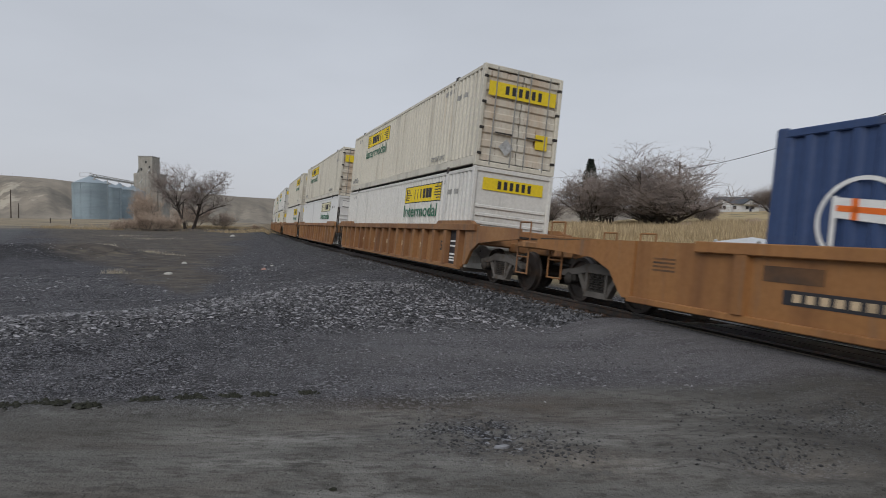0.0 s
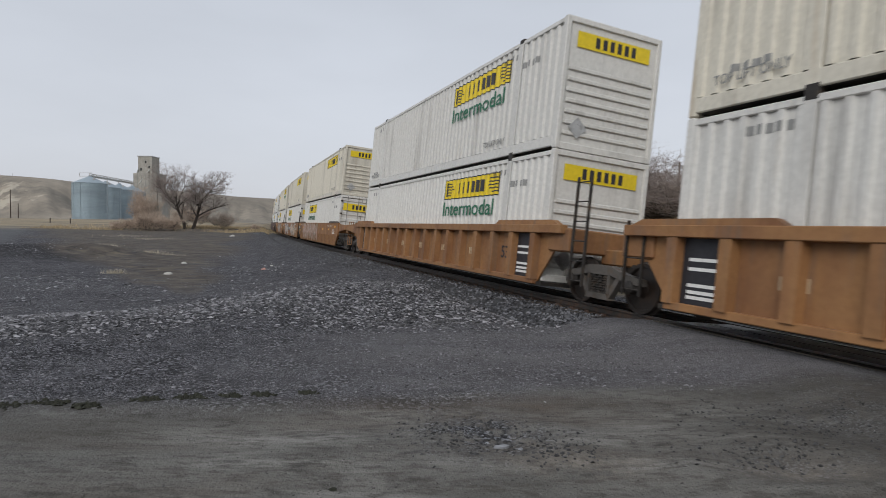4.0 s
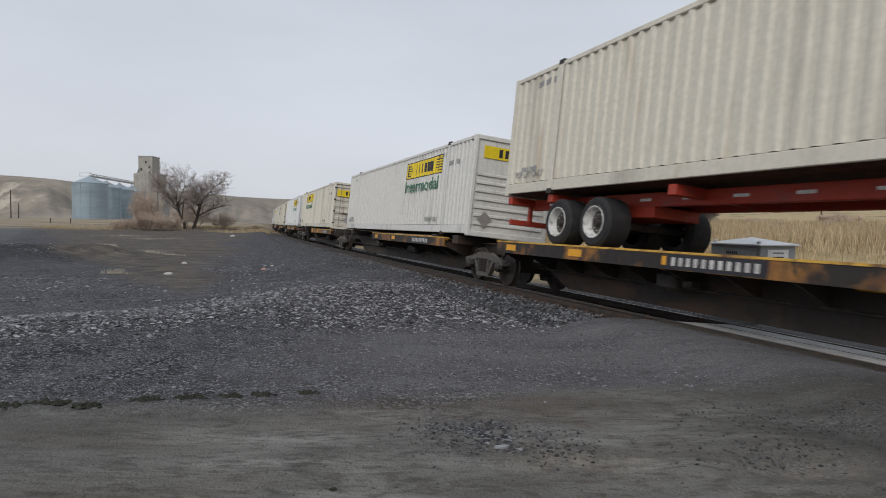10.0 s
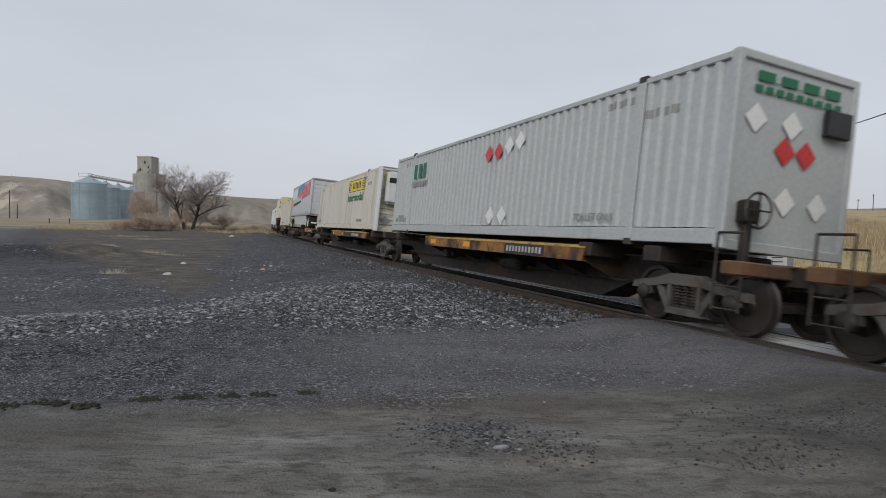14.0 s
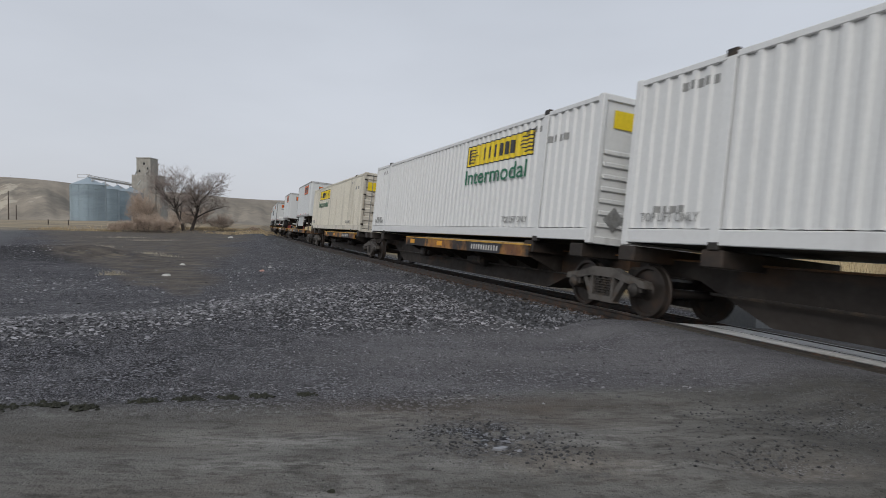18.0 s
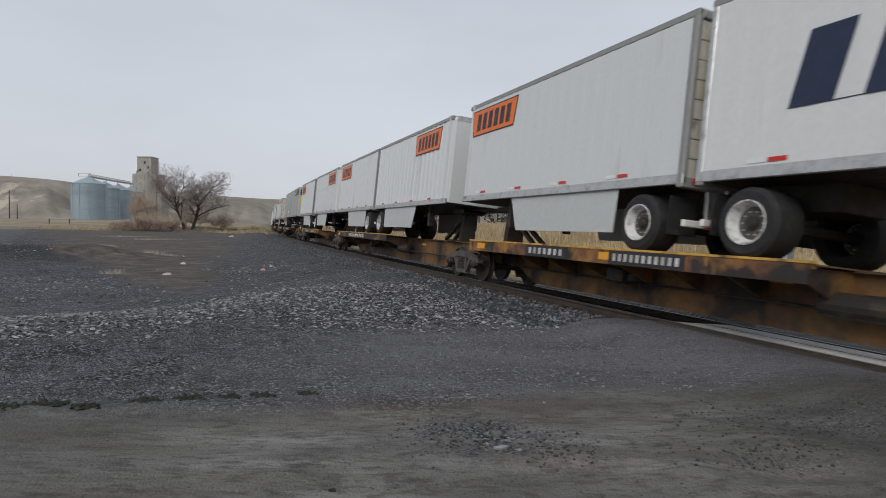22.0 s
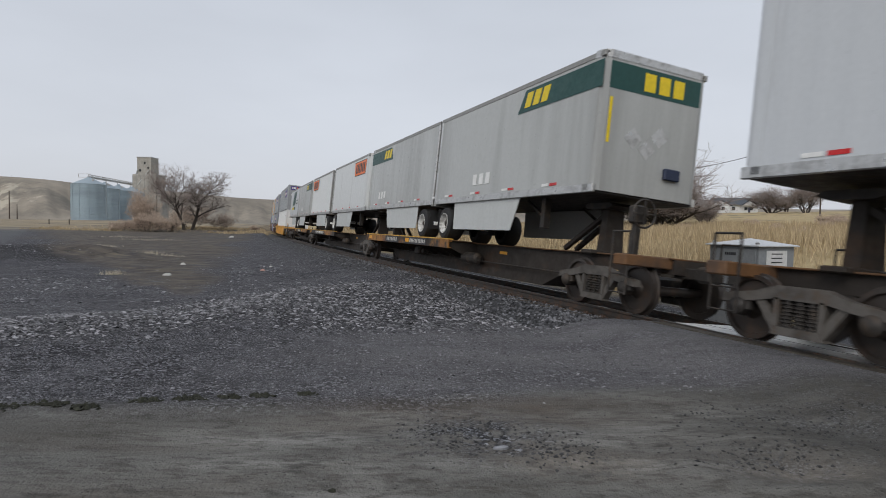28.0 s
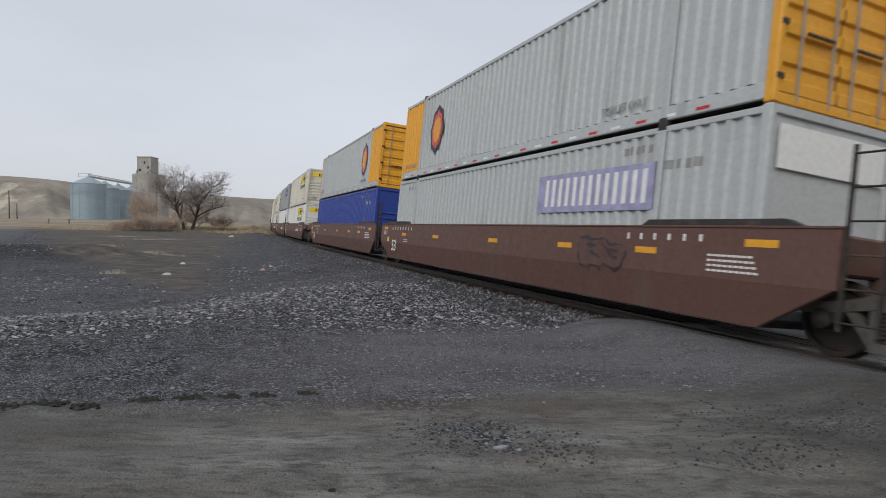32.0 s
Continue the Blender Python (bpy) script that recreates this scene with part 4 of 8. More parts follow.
def container(length=16.15, height=2.896, paint="white", front="nose", sign=None, words=True, trim=None, label="", sign_kind="yellow", flat=False, lift_text=True):
    """A shipping box, origin at the middle of its floor, front end at +x."""
    paintm = MAT[paint]
    trimm = MAT[trim or paint]
    root = new("container", None)
    h, e = length / 2, height
    pr = ribs(-h + 0.14, h - 0.14, 0.29 if not flat else 1.2, 0.045 if not flat else 0.006)
    for sd in (-1, 1):
        part("side_panel", skinned(("side_panel", length, height, sd, flat), lambda: rib_sheet(pr, 0.30, e - 0.13, sd * (HALF_W - 0.008), sd), paintm), paintm, root)
        part("bottom_rail", skinned(("bottom_rail", length, sd), lambda: Form().slab(-h + 0.15, h - 0.15, sd * HALF_W - 0.06 if sd > 0 else -HALF_W, HALF_W if sd > 0 else -HALF_W + 0.06, 0.055, 0.285), paintm), paintm, root)
        part("top_rail", skinned(("top_rail", length, height, sd), lambda: Form().slab(-h + 0.15, h - 0.15, HALF_W - 0.07 if sd > 0 else -HALF_W, HALF_W if sd > 0 else -HALF_W + 0.07, e - 0.135, e - 0.03), paintm), paintm, root)
    part("roof", skinned(("roof", length, height), lambda: Form().box(-h + 0.1, h - 0.1, -HALF_W + 0.05, HALF_W - 0.05, e - 0.06, e - 0.02), MAT["roofwhite"]), MAT["roofwhite"], root)
    part("floor", skinned(("floor", length), lambda: Form().box(-h + 0.1, h - 0.1, -HALF_W + 0.06, HALF_W - 0.06, 0.06, 0.17), MAT["truck"]), MAT["truck"], root)
    for sx in (-1, 1):
        for sd in (-1, 1):
            part("corner_post", skinned(("corner_post", length, height, sx, sd), lambda: Form().slab(*sorted((sx * h, sx * (h - 0.16))), *sorted((sd * HALF_W, sd * (HALF_W - 0.12))), 0.0, e, 0.02), trimm), trimm, root)
    # lifting posts 40 feet apart
    if length > 13:
        for sx in (-1, 1):
            part("lift_post", skinned(("lift_post", height, sx), lambda: Form().slab(sx * 6.06 - 0.09, sx * 6.06 + 0.09, -HALF_W - 0.004, -HALF_W + 0.03, 0.0, e - 0.01), paintm), paintm, root)
            part("lift_casting", skinned(("lift_casting", height, sx), lambda: Form().slab(sx * 6.06 - 0.1, sx * 6.06 + 0.1, -HALF_W - 0.008, -HALF_W + 0.1, e - 0.1, e + 0.02), MAT["truck"]), MAT["truck"], root)
            part("foot_casting", skinned(("foot_casting", sx), lambda: Form().slab(sx * 6.06 - 0.1, sx * 6.06 + 0.1, -HALF_W - 0.008, -HALF_W + 0.1, -0.012, 0.11), MAT["truck"]), MAT["truck"], root)
    part("end_wall", skinned(("end_wall", length, height), lambda: Form().box(-h + 0.03, -h + 0.08, -HALF_W + 0.1, HALF_W - 0.1, 0.02, e - 0.03), paintm), paintm, root)
    x = h
    part("end_header", skinned(("end_header", length, height), lambda: Form().slab(h - 0.13, h - 0.005, -HALF_W + 0.1, HALF_W - 0.1, e - 0.13, e - 0.004), trimm), trimm, root)
    part("end_sill", skinned(("end_sill", length, height), lambda: Form().slab(h - 0.13, h - 0.005, -HALF_W + 0.1, HALF_W - 0.1, 0.0, 0.15), trimm), trimm, root)
    if front == "doors":
        for sd in (-1, 1):
            def door(sd=sd):
                g = Form()
                y0, y1 = sorted((sd * 0.012, sd * (HALF_W - 0.13)))
                zs = [0.16 + i * (e - 0.3) / 13 for i in range(14)]
                v, f = [], []
                for i in range(13):
                    dep = 0.0 if i % 2 == 0 else 0.045
                    v += [(x - 0.05 - dep, y0, zs[i] + 0.02), (x - 0.05 - dep, y1, zs[i] + 0.02), (x - 0.05 - dep, y0, zs[i + 1] - 0.02), (x - 0.05 - dep, y1, zs[i + 1] - 0.02)]
                for k in range(25):
                    f.append((2 * k, 2 * k + 1, 2 * k + 3, 2 * k + 2))
                return g.add(v, f)
            dm = MAT["doorrust"] if paint in ("cream", "rusty") else trimm if trim == "orangebox" else paintm
            d = part("door", skinned(("door", length, height, sd), door, dm), dm, root)
            for yy in (0.22, 0.86):
                part("lock_rod", skinned(("lock_rod", length, height, sd, yy), lambda: Form().rod((x - 0.005, sd * yy, 0.06), (x - 0.005, sd * yy, e - 0.05), 0.018), MAT["greymark"]), MAT["greymark"], d)
            part("lock_handle", skinned(("lock_handle", length, sd), lambda: Form().bar((x + 0.01, sd * 0.24, 1.0), (x + 0.01, sd * 0.78, 1.0), 0.03, 0.04), MAT["truck"]), MAT["truck"], d)
            for k in range(4):
                part("hinge", skinned(("hinge", length, sd, k, height), lambda: Form().slab(x - 0.05, x + 0.012, *sorted((sd * (HALF_W - 0.16), sd * (HALF_W - 0.02))), 0.32 + k * (e - 0.72) / 3, 0.40 + k * (e - 0.72) / 3, 0.008), MAT["truck"]), MAT["truck"], d)
    else:
        part("nose_panel", skinned(("nose_panel", length, height), lambda: Form().box(x - 0.09, x - 0.05, -HALF_W + 0.1, HALF_W - 0.1, 0.1, e - 0.1), paintm), paintm, root)
        for k in range(7 if paint != "greybox" or length < 13 or trim else 0):
            zz = 0.32 + k * 0.235
            part("nose_rib", skinned(("nose_rib", length, k), lambda: Form().slab(x - 0.07, x - 0.012, -HALF_W + 0.16, HALF_W - 0.16, zz, zz + 0.10, 0.02), paintm), paintm, root)
    # markings
    ys = -HALF_W + 0.008
    if sign is not None:
        cx = h - sign * length
        w, z0, z1 = 1.87, e * 0.685, e * 0.895
        if sign_kind == "faded":
            part("sign_panel", plate(cx - w, cx + w, z0, z1, ys, -1, 0.004, pr), MAT["fadedyellow"], root, "faded company panel with dark bars")
        else:
            part("sign_panel", plate(cx - w, cx + w, z0, z1, ys, -1, 0.004, pr), MAT["yellow"], root, "yellow company panel with dark bars")
        part("sign_border", plate(cx - w, cx + w, z1 - 0.03, z1, ys, -1, 0.008, pr), MAT["ink"], root)
        part("sign_border", plate(cx - w, cx + w, z0, z0 + 0.03, ys, -1, 0.008, pr), MAT["ink"], root)
        part("sign_lettering", bars_of(cx - 0.95, cx + 0.95, z0 + 0.14, z1 - 0.14, 6, ys, -1, 0.58, 0.008, pr), MAT["ink"], root)
        for sx in (-1, 1):
            g = Form()
            for k in range(5):
                zz, cut = z0 + 0.10 + k * (z1 - z0 - 0.2) / 4.6, 0.13 * abs(k - 2.4)
                h2 = plate(*((cx - 1.74, cx - 1.15 - cut) if sx < 0 else (cx + 1.08 + cut, cx + 1.74)), zz, zz + 0.035, ys, -1, 0.008, pr)
                g.add(h2.v, h2.f)
            h2 = plate(cx + sx * 1.76 - 0.025, cx + sx * 1.76 + 0.025, z0 + 0.09, z1 - 0.09, ys, -1, 0.0095, pr)
            part("sign_scroll", g.add(h2.v, h2.f), MAT["ink"], root)
        for xx in (cx - w, cx + w - 0.03):
            part("sign_border", plate(xx, xx + 0.03, z0, z1, ys, -1, 0.008, pr), MAT["ink"], root)
        if words:
            word("Intermodal", 0.43, MAT["green"], root, cx - 0.12, -HALF_W - 0.005, e * 0.575, width=3.5)
        if front == "doors":
            part("door_sign", Form().box(h - 0.012, h - 0.004, -HALF_W + 0.2, HALF_W - 0.2, e * 0.70, e * 0.84), MAT["yellow"], root, "yellow company panel across the doors")
            part("door_sign_lettering", end_bars(-0.62, 0.66, e * 0.73, e * 0.815, 6, h - 0.004, 0.55), MAT["ink"], root)
            part("warning_plate", Form().box(h - 0.012, h - 0.004, 0.55, 0.95, 0.72, 1.15), MAT["yellow"], root, "yellow warning plate")
        else:
            part("nose_sign", Form().box(h - 0.03, h - 0.022, -0.98, 0.98, e * 0.78, e * 0.90), MAT["pane_white" if sign_kind == "faded" else "yellow"], root, "company panel on the nose")
            if sign_kind == "faded":
                for zz in (e * 0.775, e * 0.895):
                    part("nose_sign_border", Form().box(h - 0.03, h - 0.018, -0.98, 0.98, zz, zz + 0.025), MAT["ink"], root)
            part("nose_sign_lettering", end_bars(-0.55, 0.62, e * 0.80, e * 0.88, 6, h - 0.022, 0.55), MAT["ink"], root)
        part("placard_holder", Form().prism([(-0.62, 0.62), (-0.38, 0.86), (-0.14, 0.62), (-0.38, 0.38)] if front == "doors" else [(-1.02, 0.5), (-0.78, 0.74), (-0.54, 0.5), (-0.78, 0.26)], "x", h - 0.014, h - 0.003), MAT["aluminium"], root, "bare metal placard holder")
    if lift_text and length > 13:
        for sx in (-1, 1):
            word("TOP LIFT ONLY", 0.15, MAT["greymark"], root, 5.0 if sx > 0 else -7.0, -HALF_W - 0.004, 0.47, width=1.25)
            part("small_marking", bars_of(sx * 6.06 - 0.95, sx * 6.06 - 0.2, e - 0.42, e - 0.28, 5, ys, -1, 0.7, 0.004, pr), MAT["greymark"], root)
        part("data_marking", bars_of(h - 2.1, h - 1.1, e - 0.75, e - 0.6, 5, ys, -1, 0.7, 0.004, pr), MAT["greymark"], root)
        part("data_marking", bars_of(-h + 0.7, -h + 1.4, 0.55, 0.66, 4, ys, -1, 0.7, 0.004, pr), MAT["greymark"], root)
    return tagged(root, label or "white corrugated steel shipping container with worn paint", "container", group="containers on the train")


def nuts_form(sd):
    g = Form()
    for k in range(10):
        a = math.tau * k / 10
        g.turn([(sd * 0.10, 0.016), (sd * 0.145, 0.014)], "y", (0.165 * math.cos(a), 0, 0.165 * math.sin(a)), 6)
    return g


def tyre_pair(parent, x, y, r=0.5, name="road_wheel"):
    """One road wheel with its tyre and rim, outer face towards the outside of y."""
    sd = -1 if y < 0 else 1
    t = part(name, skinned(("tyre", sd), lambda: Form().turn([(-0.27, 0.30), (-0.27, 0.43), (-0.22, 0.49), (-0.05, 0.5), (0.05, 0.5), (0.22, 0.49), (0.27, 0.43), (0.27, 0.30), (-0.27, 0.30)], "y", (0, 0, 0), 24, False), MAT["rubber"], True), MAT["rubber"], parent, at=Matrix.Translation((x, y, r)))
    part("rim", skinned(("rim", sd), lambda: Form().turn([(sd * 0.12, 0.225), (sd * 0.15, 0.25), (sd * 0.255, 0.275), (sd * 0.285, 0.295), (sd * 0.285, 0.312), (sd * 0.26, 0.313)], "y", (0, 0, 0), 28, False), MAT["rim"], True), MAT["rim"], t)
    part("wheel_disc", skinned(("wheel_disc", sd), lambda: Form().turn([(sd * 0.08, 0.02), (sd * 0.08, 0.13), (sd * 0.11, 0.16), (sd * 0.13, 0.23)], "y", (0, 0, 0), 20), MAT["sideframe"], True), MAT["sideframe"], t)
    hub = part("hub", skinned(("hub", sd), lambda: Form().turn([(sd * 0.0, 0.12), (sd * 0.17, 0.10), (sd * 0.22, 0.06)], "y", (0, 0, 0), 12), MAT["truck"], True), MAT["truck"], t)
    part("wheel_nuts", skinned(("wheel_nuts", sd), lambda: nuts_form(sd), MAT["aluminium"]), MAT["aluminium"], hub)
    return t


def trailer(length=8.53, skin="trailer", nose_first=True, look_of="orange", sign=0.3, axles=1, skirt=True, label="", height=3.87, posts=True, slide=0.0):
    """A highway trailer standing on its wheels; +x is the end that leads."""
    root = new("semi_trailer", None)
    h, z0, z1 = length / 2, 1.10, height
    d = 1 if nose_first else -1
    sm = MAT[skin]
    pr = ribs(-h + 0.12, h - 0.12, 0.42, 0.022 if posts else 0.004)
    for sd in (-1, 1):
        part("side_panel", rib_sheet(pr, z0 + 0.16, z1 - 0.12, sd * (HALF_W - 0.004), sd), sm, root)
        part("bottom_rail", Form().slab(-h, h, *sorted((sd * HALF_W, sd * (HALF_W - 0.07))), z0, z0 + 0.17), MAT["aluminium"], root)
        part("top_rail", Form().slab(-h, h, *sorted((sd * (HALF_W + 0.004), sd * (HALF_W - 0.06))), z1 - 0.13, z1 - 0.01), MAT["greymark"], root)
        for k in range(int(length / 0.95) if sd < 0 else 0):
            xx = -h + 0.4 + k * 0.95
            part("reflector", skinned(("reflector", sd), lambda: Form().box(-0.14, 0.14, *sorted((sd * HALF_W, sd * (HALF_W + 0.004))), -0.03, 0.03), MAT["reddash" if k % 2 else "pane_white"]), MAT["reddash"], root, at=Matrix.Translation((xx if k % 2 else xx + 0.62, 0, z0 + 0.2 if posts else z0 + 0.23)))
    part("roof", Form().slab(-h, h, -HALF_W + 0.03, HALF_W - 0.03, z1 - 0.05, z1, 0.02), MAT["roofwhite"], root)
    part("floor", Form().box(-h + 0.05, h - 0.05, -HALF_W + 0.05, HALF_W - 0.05, z0 + 0.01, z0 + 0.12), MAT["truck"], root)
    xn = d * h
    c = 0.16
    part("nose_wall", Form().prism([(xn, -HALF_W + c), (xn - d * c * 0.3, -HALF_W + c * 0.3), (xn - d * c, -HALF_W), (xn - d * 0.3, -HALF_W), (xn - d * 0.3, HALF_W), (xn - d * c, HALF_W), (xn - d * c * 0.3, HALF_W - c * 0.3), (xn, HALF_W - c)], "z", z0 + 0.05, z1 - 0.02), sm, root)
    part("nose_cap", Form().prism([(xn + d * 0.01, -HALF_W + c), (xn - d * c * 0.3, -HALF_W + c * 0.3 - 0.006), (xn - d * c, -HALF_W - 0.006), (xn - d * 0.3, -HALF_W - 0.006), (xn - d * 0.3, HALF_W + 0.006), (xn - d * c, HALF_W + 0.006), (xn - d * c * 0.3, HALF_W - c * 0.3 + 0.006), (xn + d * 0.01, HALF_W - c)], "z", z1 - 0.14, z1 + 0.01), MAT["aluminium"], root)
    xr = -d * h
    for sd in (-1, 1):
        part("rear_post", Form().slab(*sorted((xr, xr + d * 0.12)), *sorted((sd * (HALF_W + 0.003), sd * (HALF_W - 0.1))), z0, z1 - 0.01, 0.02), MAT["aluminium"] if skin != "trailer" else MAT["greymark"], root)
        part("tail_light", Form().turn([(0, 0.055), (-d * 0.02, 0.05)], "x", (xr, sd * 1.05, z0 + 0.06), 10), MAT["reddash"], root)
    part("rear_header", Form().slab(*sorted((xr, xr + d * 0.12)), -HALF_W + 0.1, HALF_W - 0.1, z1 - 0.16, z1 - 0.01, 0.02), MAT["greymark"], root)
    if look_of.startswith("silver"):
        for sd in (-1, 1):
            part("rear_door", Form().slab(*sorted((xr + d * 0.02, xr + d * 0.07)), *sorted((sd * 0.02, sd * (HALF_W - 0.1))), z0 + 0.1, z1 - 0.16), sm, root)
            part("lock_rod", Form().rod((xr + d * 0.0, sd * 0.12, z0 + 0.1), (xr + d * 0.0, sd * 0.12, z1 - 0.16), 0.02), MAT["aluminium"], root)
    else:
        n = 8
        for k in range(n):
            a = z0 + 0.1 + k * (z1 - z0 - 0.27) / n
            part("door_slat", Form().slab(*sorted((xr + d * 0.03, xr + d * 0.07)), -HALF_W + 0.1, HALF_W - 0.1, a + 0.006, a + (z1 - z0 - 0.27) / n - 0.006, 0.008), MAT["olddoor"] if look_of == "old" or not posts and look_of == "orange" else sm, root)
    part("rear_sill", Form().slab(*sorted((xr, xr + d * 0.14)), -HALF_W, HALF_W, z0 - 0.05, z0 + 0.12, 0.015), MAT["greymark"], root)
    part("bumper", Form().slab(*sorted((xr + d * 0.02, xr + d * 0.1)), -1.15, 1.15, 0.45, 0.56), MAT["pane_white"], root)
    for k in (1, 3, 5):
        part("bumper_stripe", Form().box(*sorted((xr + d * 0.016, xr + d * 0.02)), -1.12 + k * 0.39, -0.94 + k * 0.39, 0.455, 0.555), MAT["reddash"], root)
    for sd in (-1, 1):
        part("bumper_strut", Form().slab(*sorted((xr + d * 0.03, xr + d * 0.1)), sd * 0.65 - 0.06, sd * 0.65 + 0.06, 0.5, z0), MAT["aluminium"], root)
        part("mud_flap", Form().slab(*sorted((xr + d * (0.3 + slide), xr + d * (0.315 + slide))), *sorted((sd * 0.62, sd * 1.22)), 0.32, 0.95, 0.003), MAT["rubber"], root)
    # running gear
    for k in range(axles):
        xa = xr + d * (0.95 + slide + 1.25 * k)
        part("axle", Form().rod((xa, -1.1, 0.5), (xa, 1.1, 0.5), 0.08, 8), MAT["truck"], root)
        for sd in (-1, 1):
            tyre_pair(root, xa, sd * 1.0)
    part("bogie_frame", Form().slab(*sorted((xr + d * (0.4 + slide), xr + d * (1.7 + slide + 1.25 * (axles - 1)))), -0.5, 0.5, 0.72, z0 + 0.02), MAT["truck"], root)
    for sd in (-1, 1):
        xl = xn - d * (2.3 if length < 10 else 3.0)
        part("landing_leg", Form().slab(xl - 0.08, xl + 0.08, *sorted((sd * 0.75, sd * 0.93)), 0.42, z0 + 0.02), MAT["truck"], root)
        part("leg_brace", Form().bar((xl - d * 0.9, sd * 0.82, z0), (xl, sd * 0.82, 0.62), 0.05, 0.05), MAT["truck"], root)
        if skirt:
            a, b = xr + d * (1.6 + 1.25 * (axles - 1)), xn - d * (2.9 if length < 10 else 3.6)
            x0, x1 = sorted((a, b))
            y = sd * (HALF_W - 0.06)
            part("side_skirt", Form().prism([(x0, z0), (x1, z0), (x1 - (0.35 if d > 0 else 0.05), 0.32), (x0 + (0.05 if d > 0 else 0.35), 0.32)], "y", *sorted((y, y - sd * 0.025))), MAT["skirt"], root, "white side skirt panel")
    # markings on both flanks and both ends
    hh = z1 - z0
    for sd in (-1,):
        y = sd * (HALF_W + 0.001)
        cx = h - sign * length
        if look_of == "orange":
            w, a, b = 1.27, z0 + hh * 0.67, z0 + hh * 0.91
            for nm, mm, gw, lift in (("sign_border", MAT["ink"], 0.035, 0.003), ("sign_panel", MAT["orange"], 0.0, 0.006)):
                part(nm, Form().prism([(cx - w - gw, b + gw), (cx + w + gw, b + gw), (cx + w * 0.9 + gw, a - gw), (cx - w * 0.9 - gw, a - gw)], "y", *sorted((y, y + sd * lift))), mm, root)
            part("sign_lettering", bars_of(cx - w * 0.80, cx + w * 0.80, a + 0.10, b - 0.10, 6, y, sd, 0.66, 0.009, lean=0.03), MAT["ink"], root)
        elif look_of == "green":
            a, b = z0 + hh * 0.74, z0 + hh * 0.93
            xe = xn - d * (3.2 if length < 10 else 4.3)
            part("green_band", Form().prism([(xn, a), (xn, b), (xe + d * 0.2, b), (xe - d * 0.1, a)], "y", *sorted((y, y + sd * 0.004))), MAT["darkgreen"], root, "dark green painted band")
            mid = (xn + xe) / 2 - d * 0.9
            part("sign_lettering", bars_of(mid - 0.55, mid + 0.55, a + 0.1, b - 0.08, 3, y, sd, 0.74, 0.008, lean=0.12), MAT["yellow"], root)
            part("placard_holder", bars_of(cx - 1.0, cx + 0.2, z0 + 0.45, z0 + 0.75, 3, y, sd, 0.6, 0.006), MAT["pane_white"], root)
        elif look_of == "silver":
            za, zb, ln = z0 + hh * 0.42, z0 + hh * 0.90, 0.42
            for k, (xa, wd) in enumerate(((-1.15, 1.05), (0.0, 0.92), (1.02, 0.88))):
                def leaning(u, v, xa=xa, wd=wd):
                    return (cx + xa + u * wd + ln * v, za + (zb - za) * v)
                outline = ([(0, 0), (1.0, 0), (0.82, 1.0), (0.5, 1.0)], [(0, 0), (0.95, 0), (0.95, 1.0), (0, 1.0)], [(0, 0), (0.45, 0), (1.0, 1.0), (0, 1.0)])[k]
                part("sign_block", Form().prism([leaning(u, v) for u, v in outline], "y", *sorted((y, y + sd * 0.005))), MAT["darkgreen"], root)
            part("sign_stripe", Form().prism([(cx - 1.65, z0 + hh * 0.27), (cx + 0.35, z0 + hh * 0.27), (cx + 0.42, z0 + hh * 0.35), (cx - 1.58, z0 + hh * 0.35)], "y", *sorted((y, y + sd * 0.005))), MAT["yellow"], root)
            part("sign_word_lettering", bars_of(cx + 0.5, cx + 1.95, z0 + hh * 0.27, z0 + hh * 0.36, 7, y, sd, 0.6, 0.005), MAT["darkgreen"], root)
            xg = cx + 3.1 * (1 if sign > 0.5 else -1)
            part("green_panel", Form().box(xg - 0.7, xg + 0.7, *sorted((y, y + sd * 0.004)), z0 + hh * 0.45, z0 + hh * 0.58), MAT["darkgreen"], root)
            part("green_panel_lettering", bars_of(xg - 0.6, xg + 0.6, z0 + hh * 0.48, z0 + hh * 0.55, 5, y, sd, 0.7, 0.007), MAT["pane_white"], root)
        elif look_of == "navy":
            part("sign_lettering", bars_of(-2.95, 3.6, z0 + 0.86, z0 + 1.82, 7, y, sd, 0.62, 0.005, lean=0.22), MAT["navy"], root)
        elif look_of == "old":
            part("yellow_stripe", Form().box(-h + 0.12, -2.3, *sorted((y, y + sd * 0.004)), z0 + hh * 0.75, z0 + hh * 0.91), MAT["yellow"], root)
            part("orange_stripe", Form().box(-0.8, h - 0.12, *sorted((y, y + sd * 0.004)), z0 + hh * 0.75, z0 + hh * 0.91), MAT["orange"], root)
            part("sign_panel", Form().box(-2.12, -0.86, *sorted((y, y + sd * 0.007)), z0 + hh * 0.755, z0 + hh * 0.915), MAT["orange"], root)
            part("sign_lettering", bars_of(-2.0, -0.98, z0 + hh * 0.775, z0 + hh * 0.895, 6, y, sd, 0.62, 0.01), MAT["ink"], root)
        elif look_of == "mural":
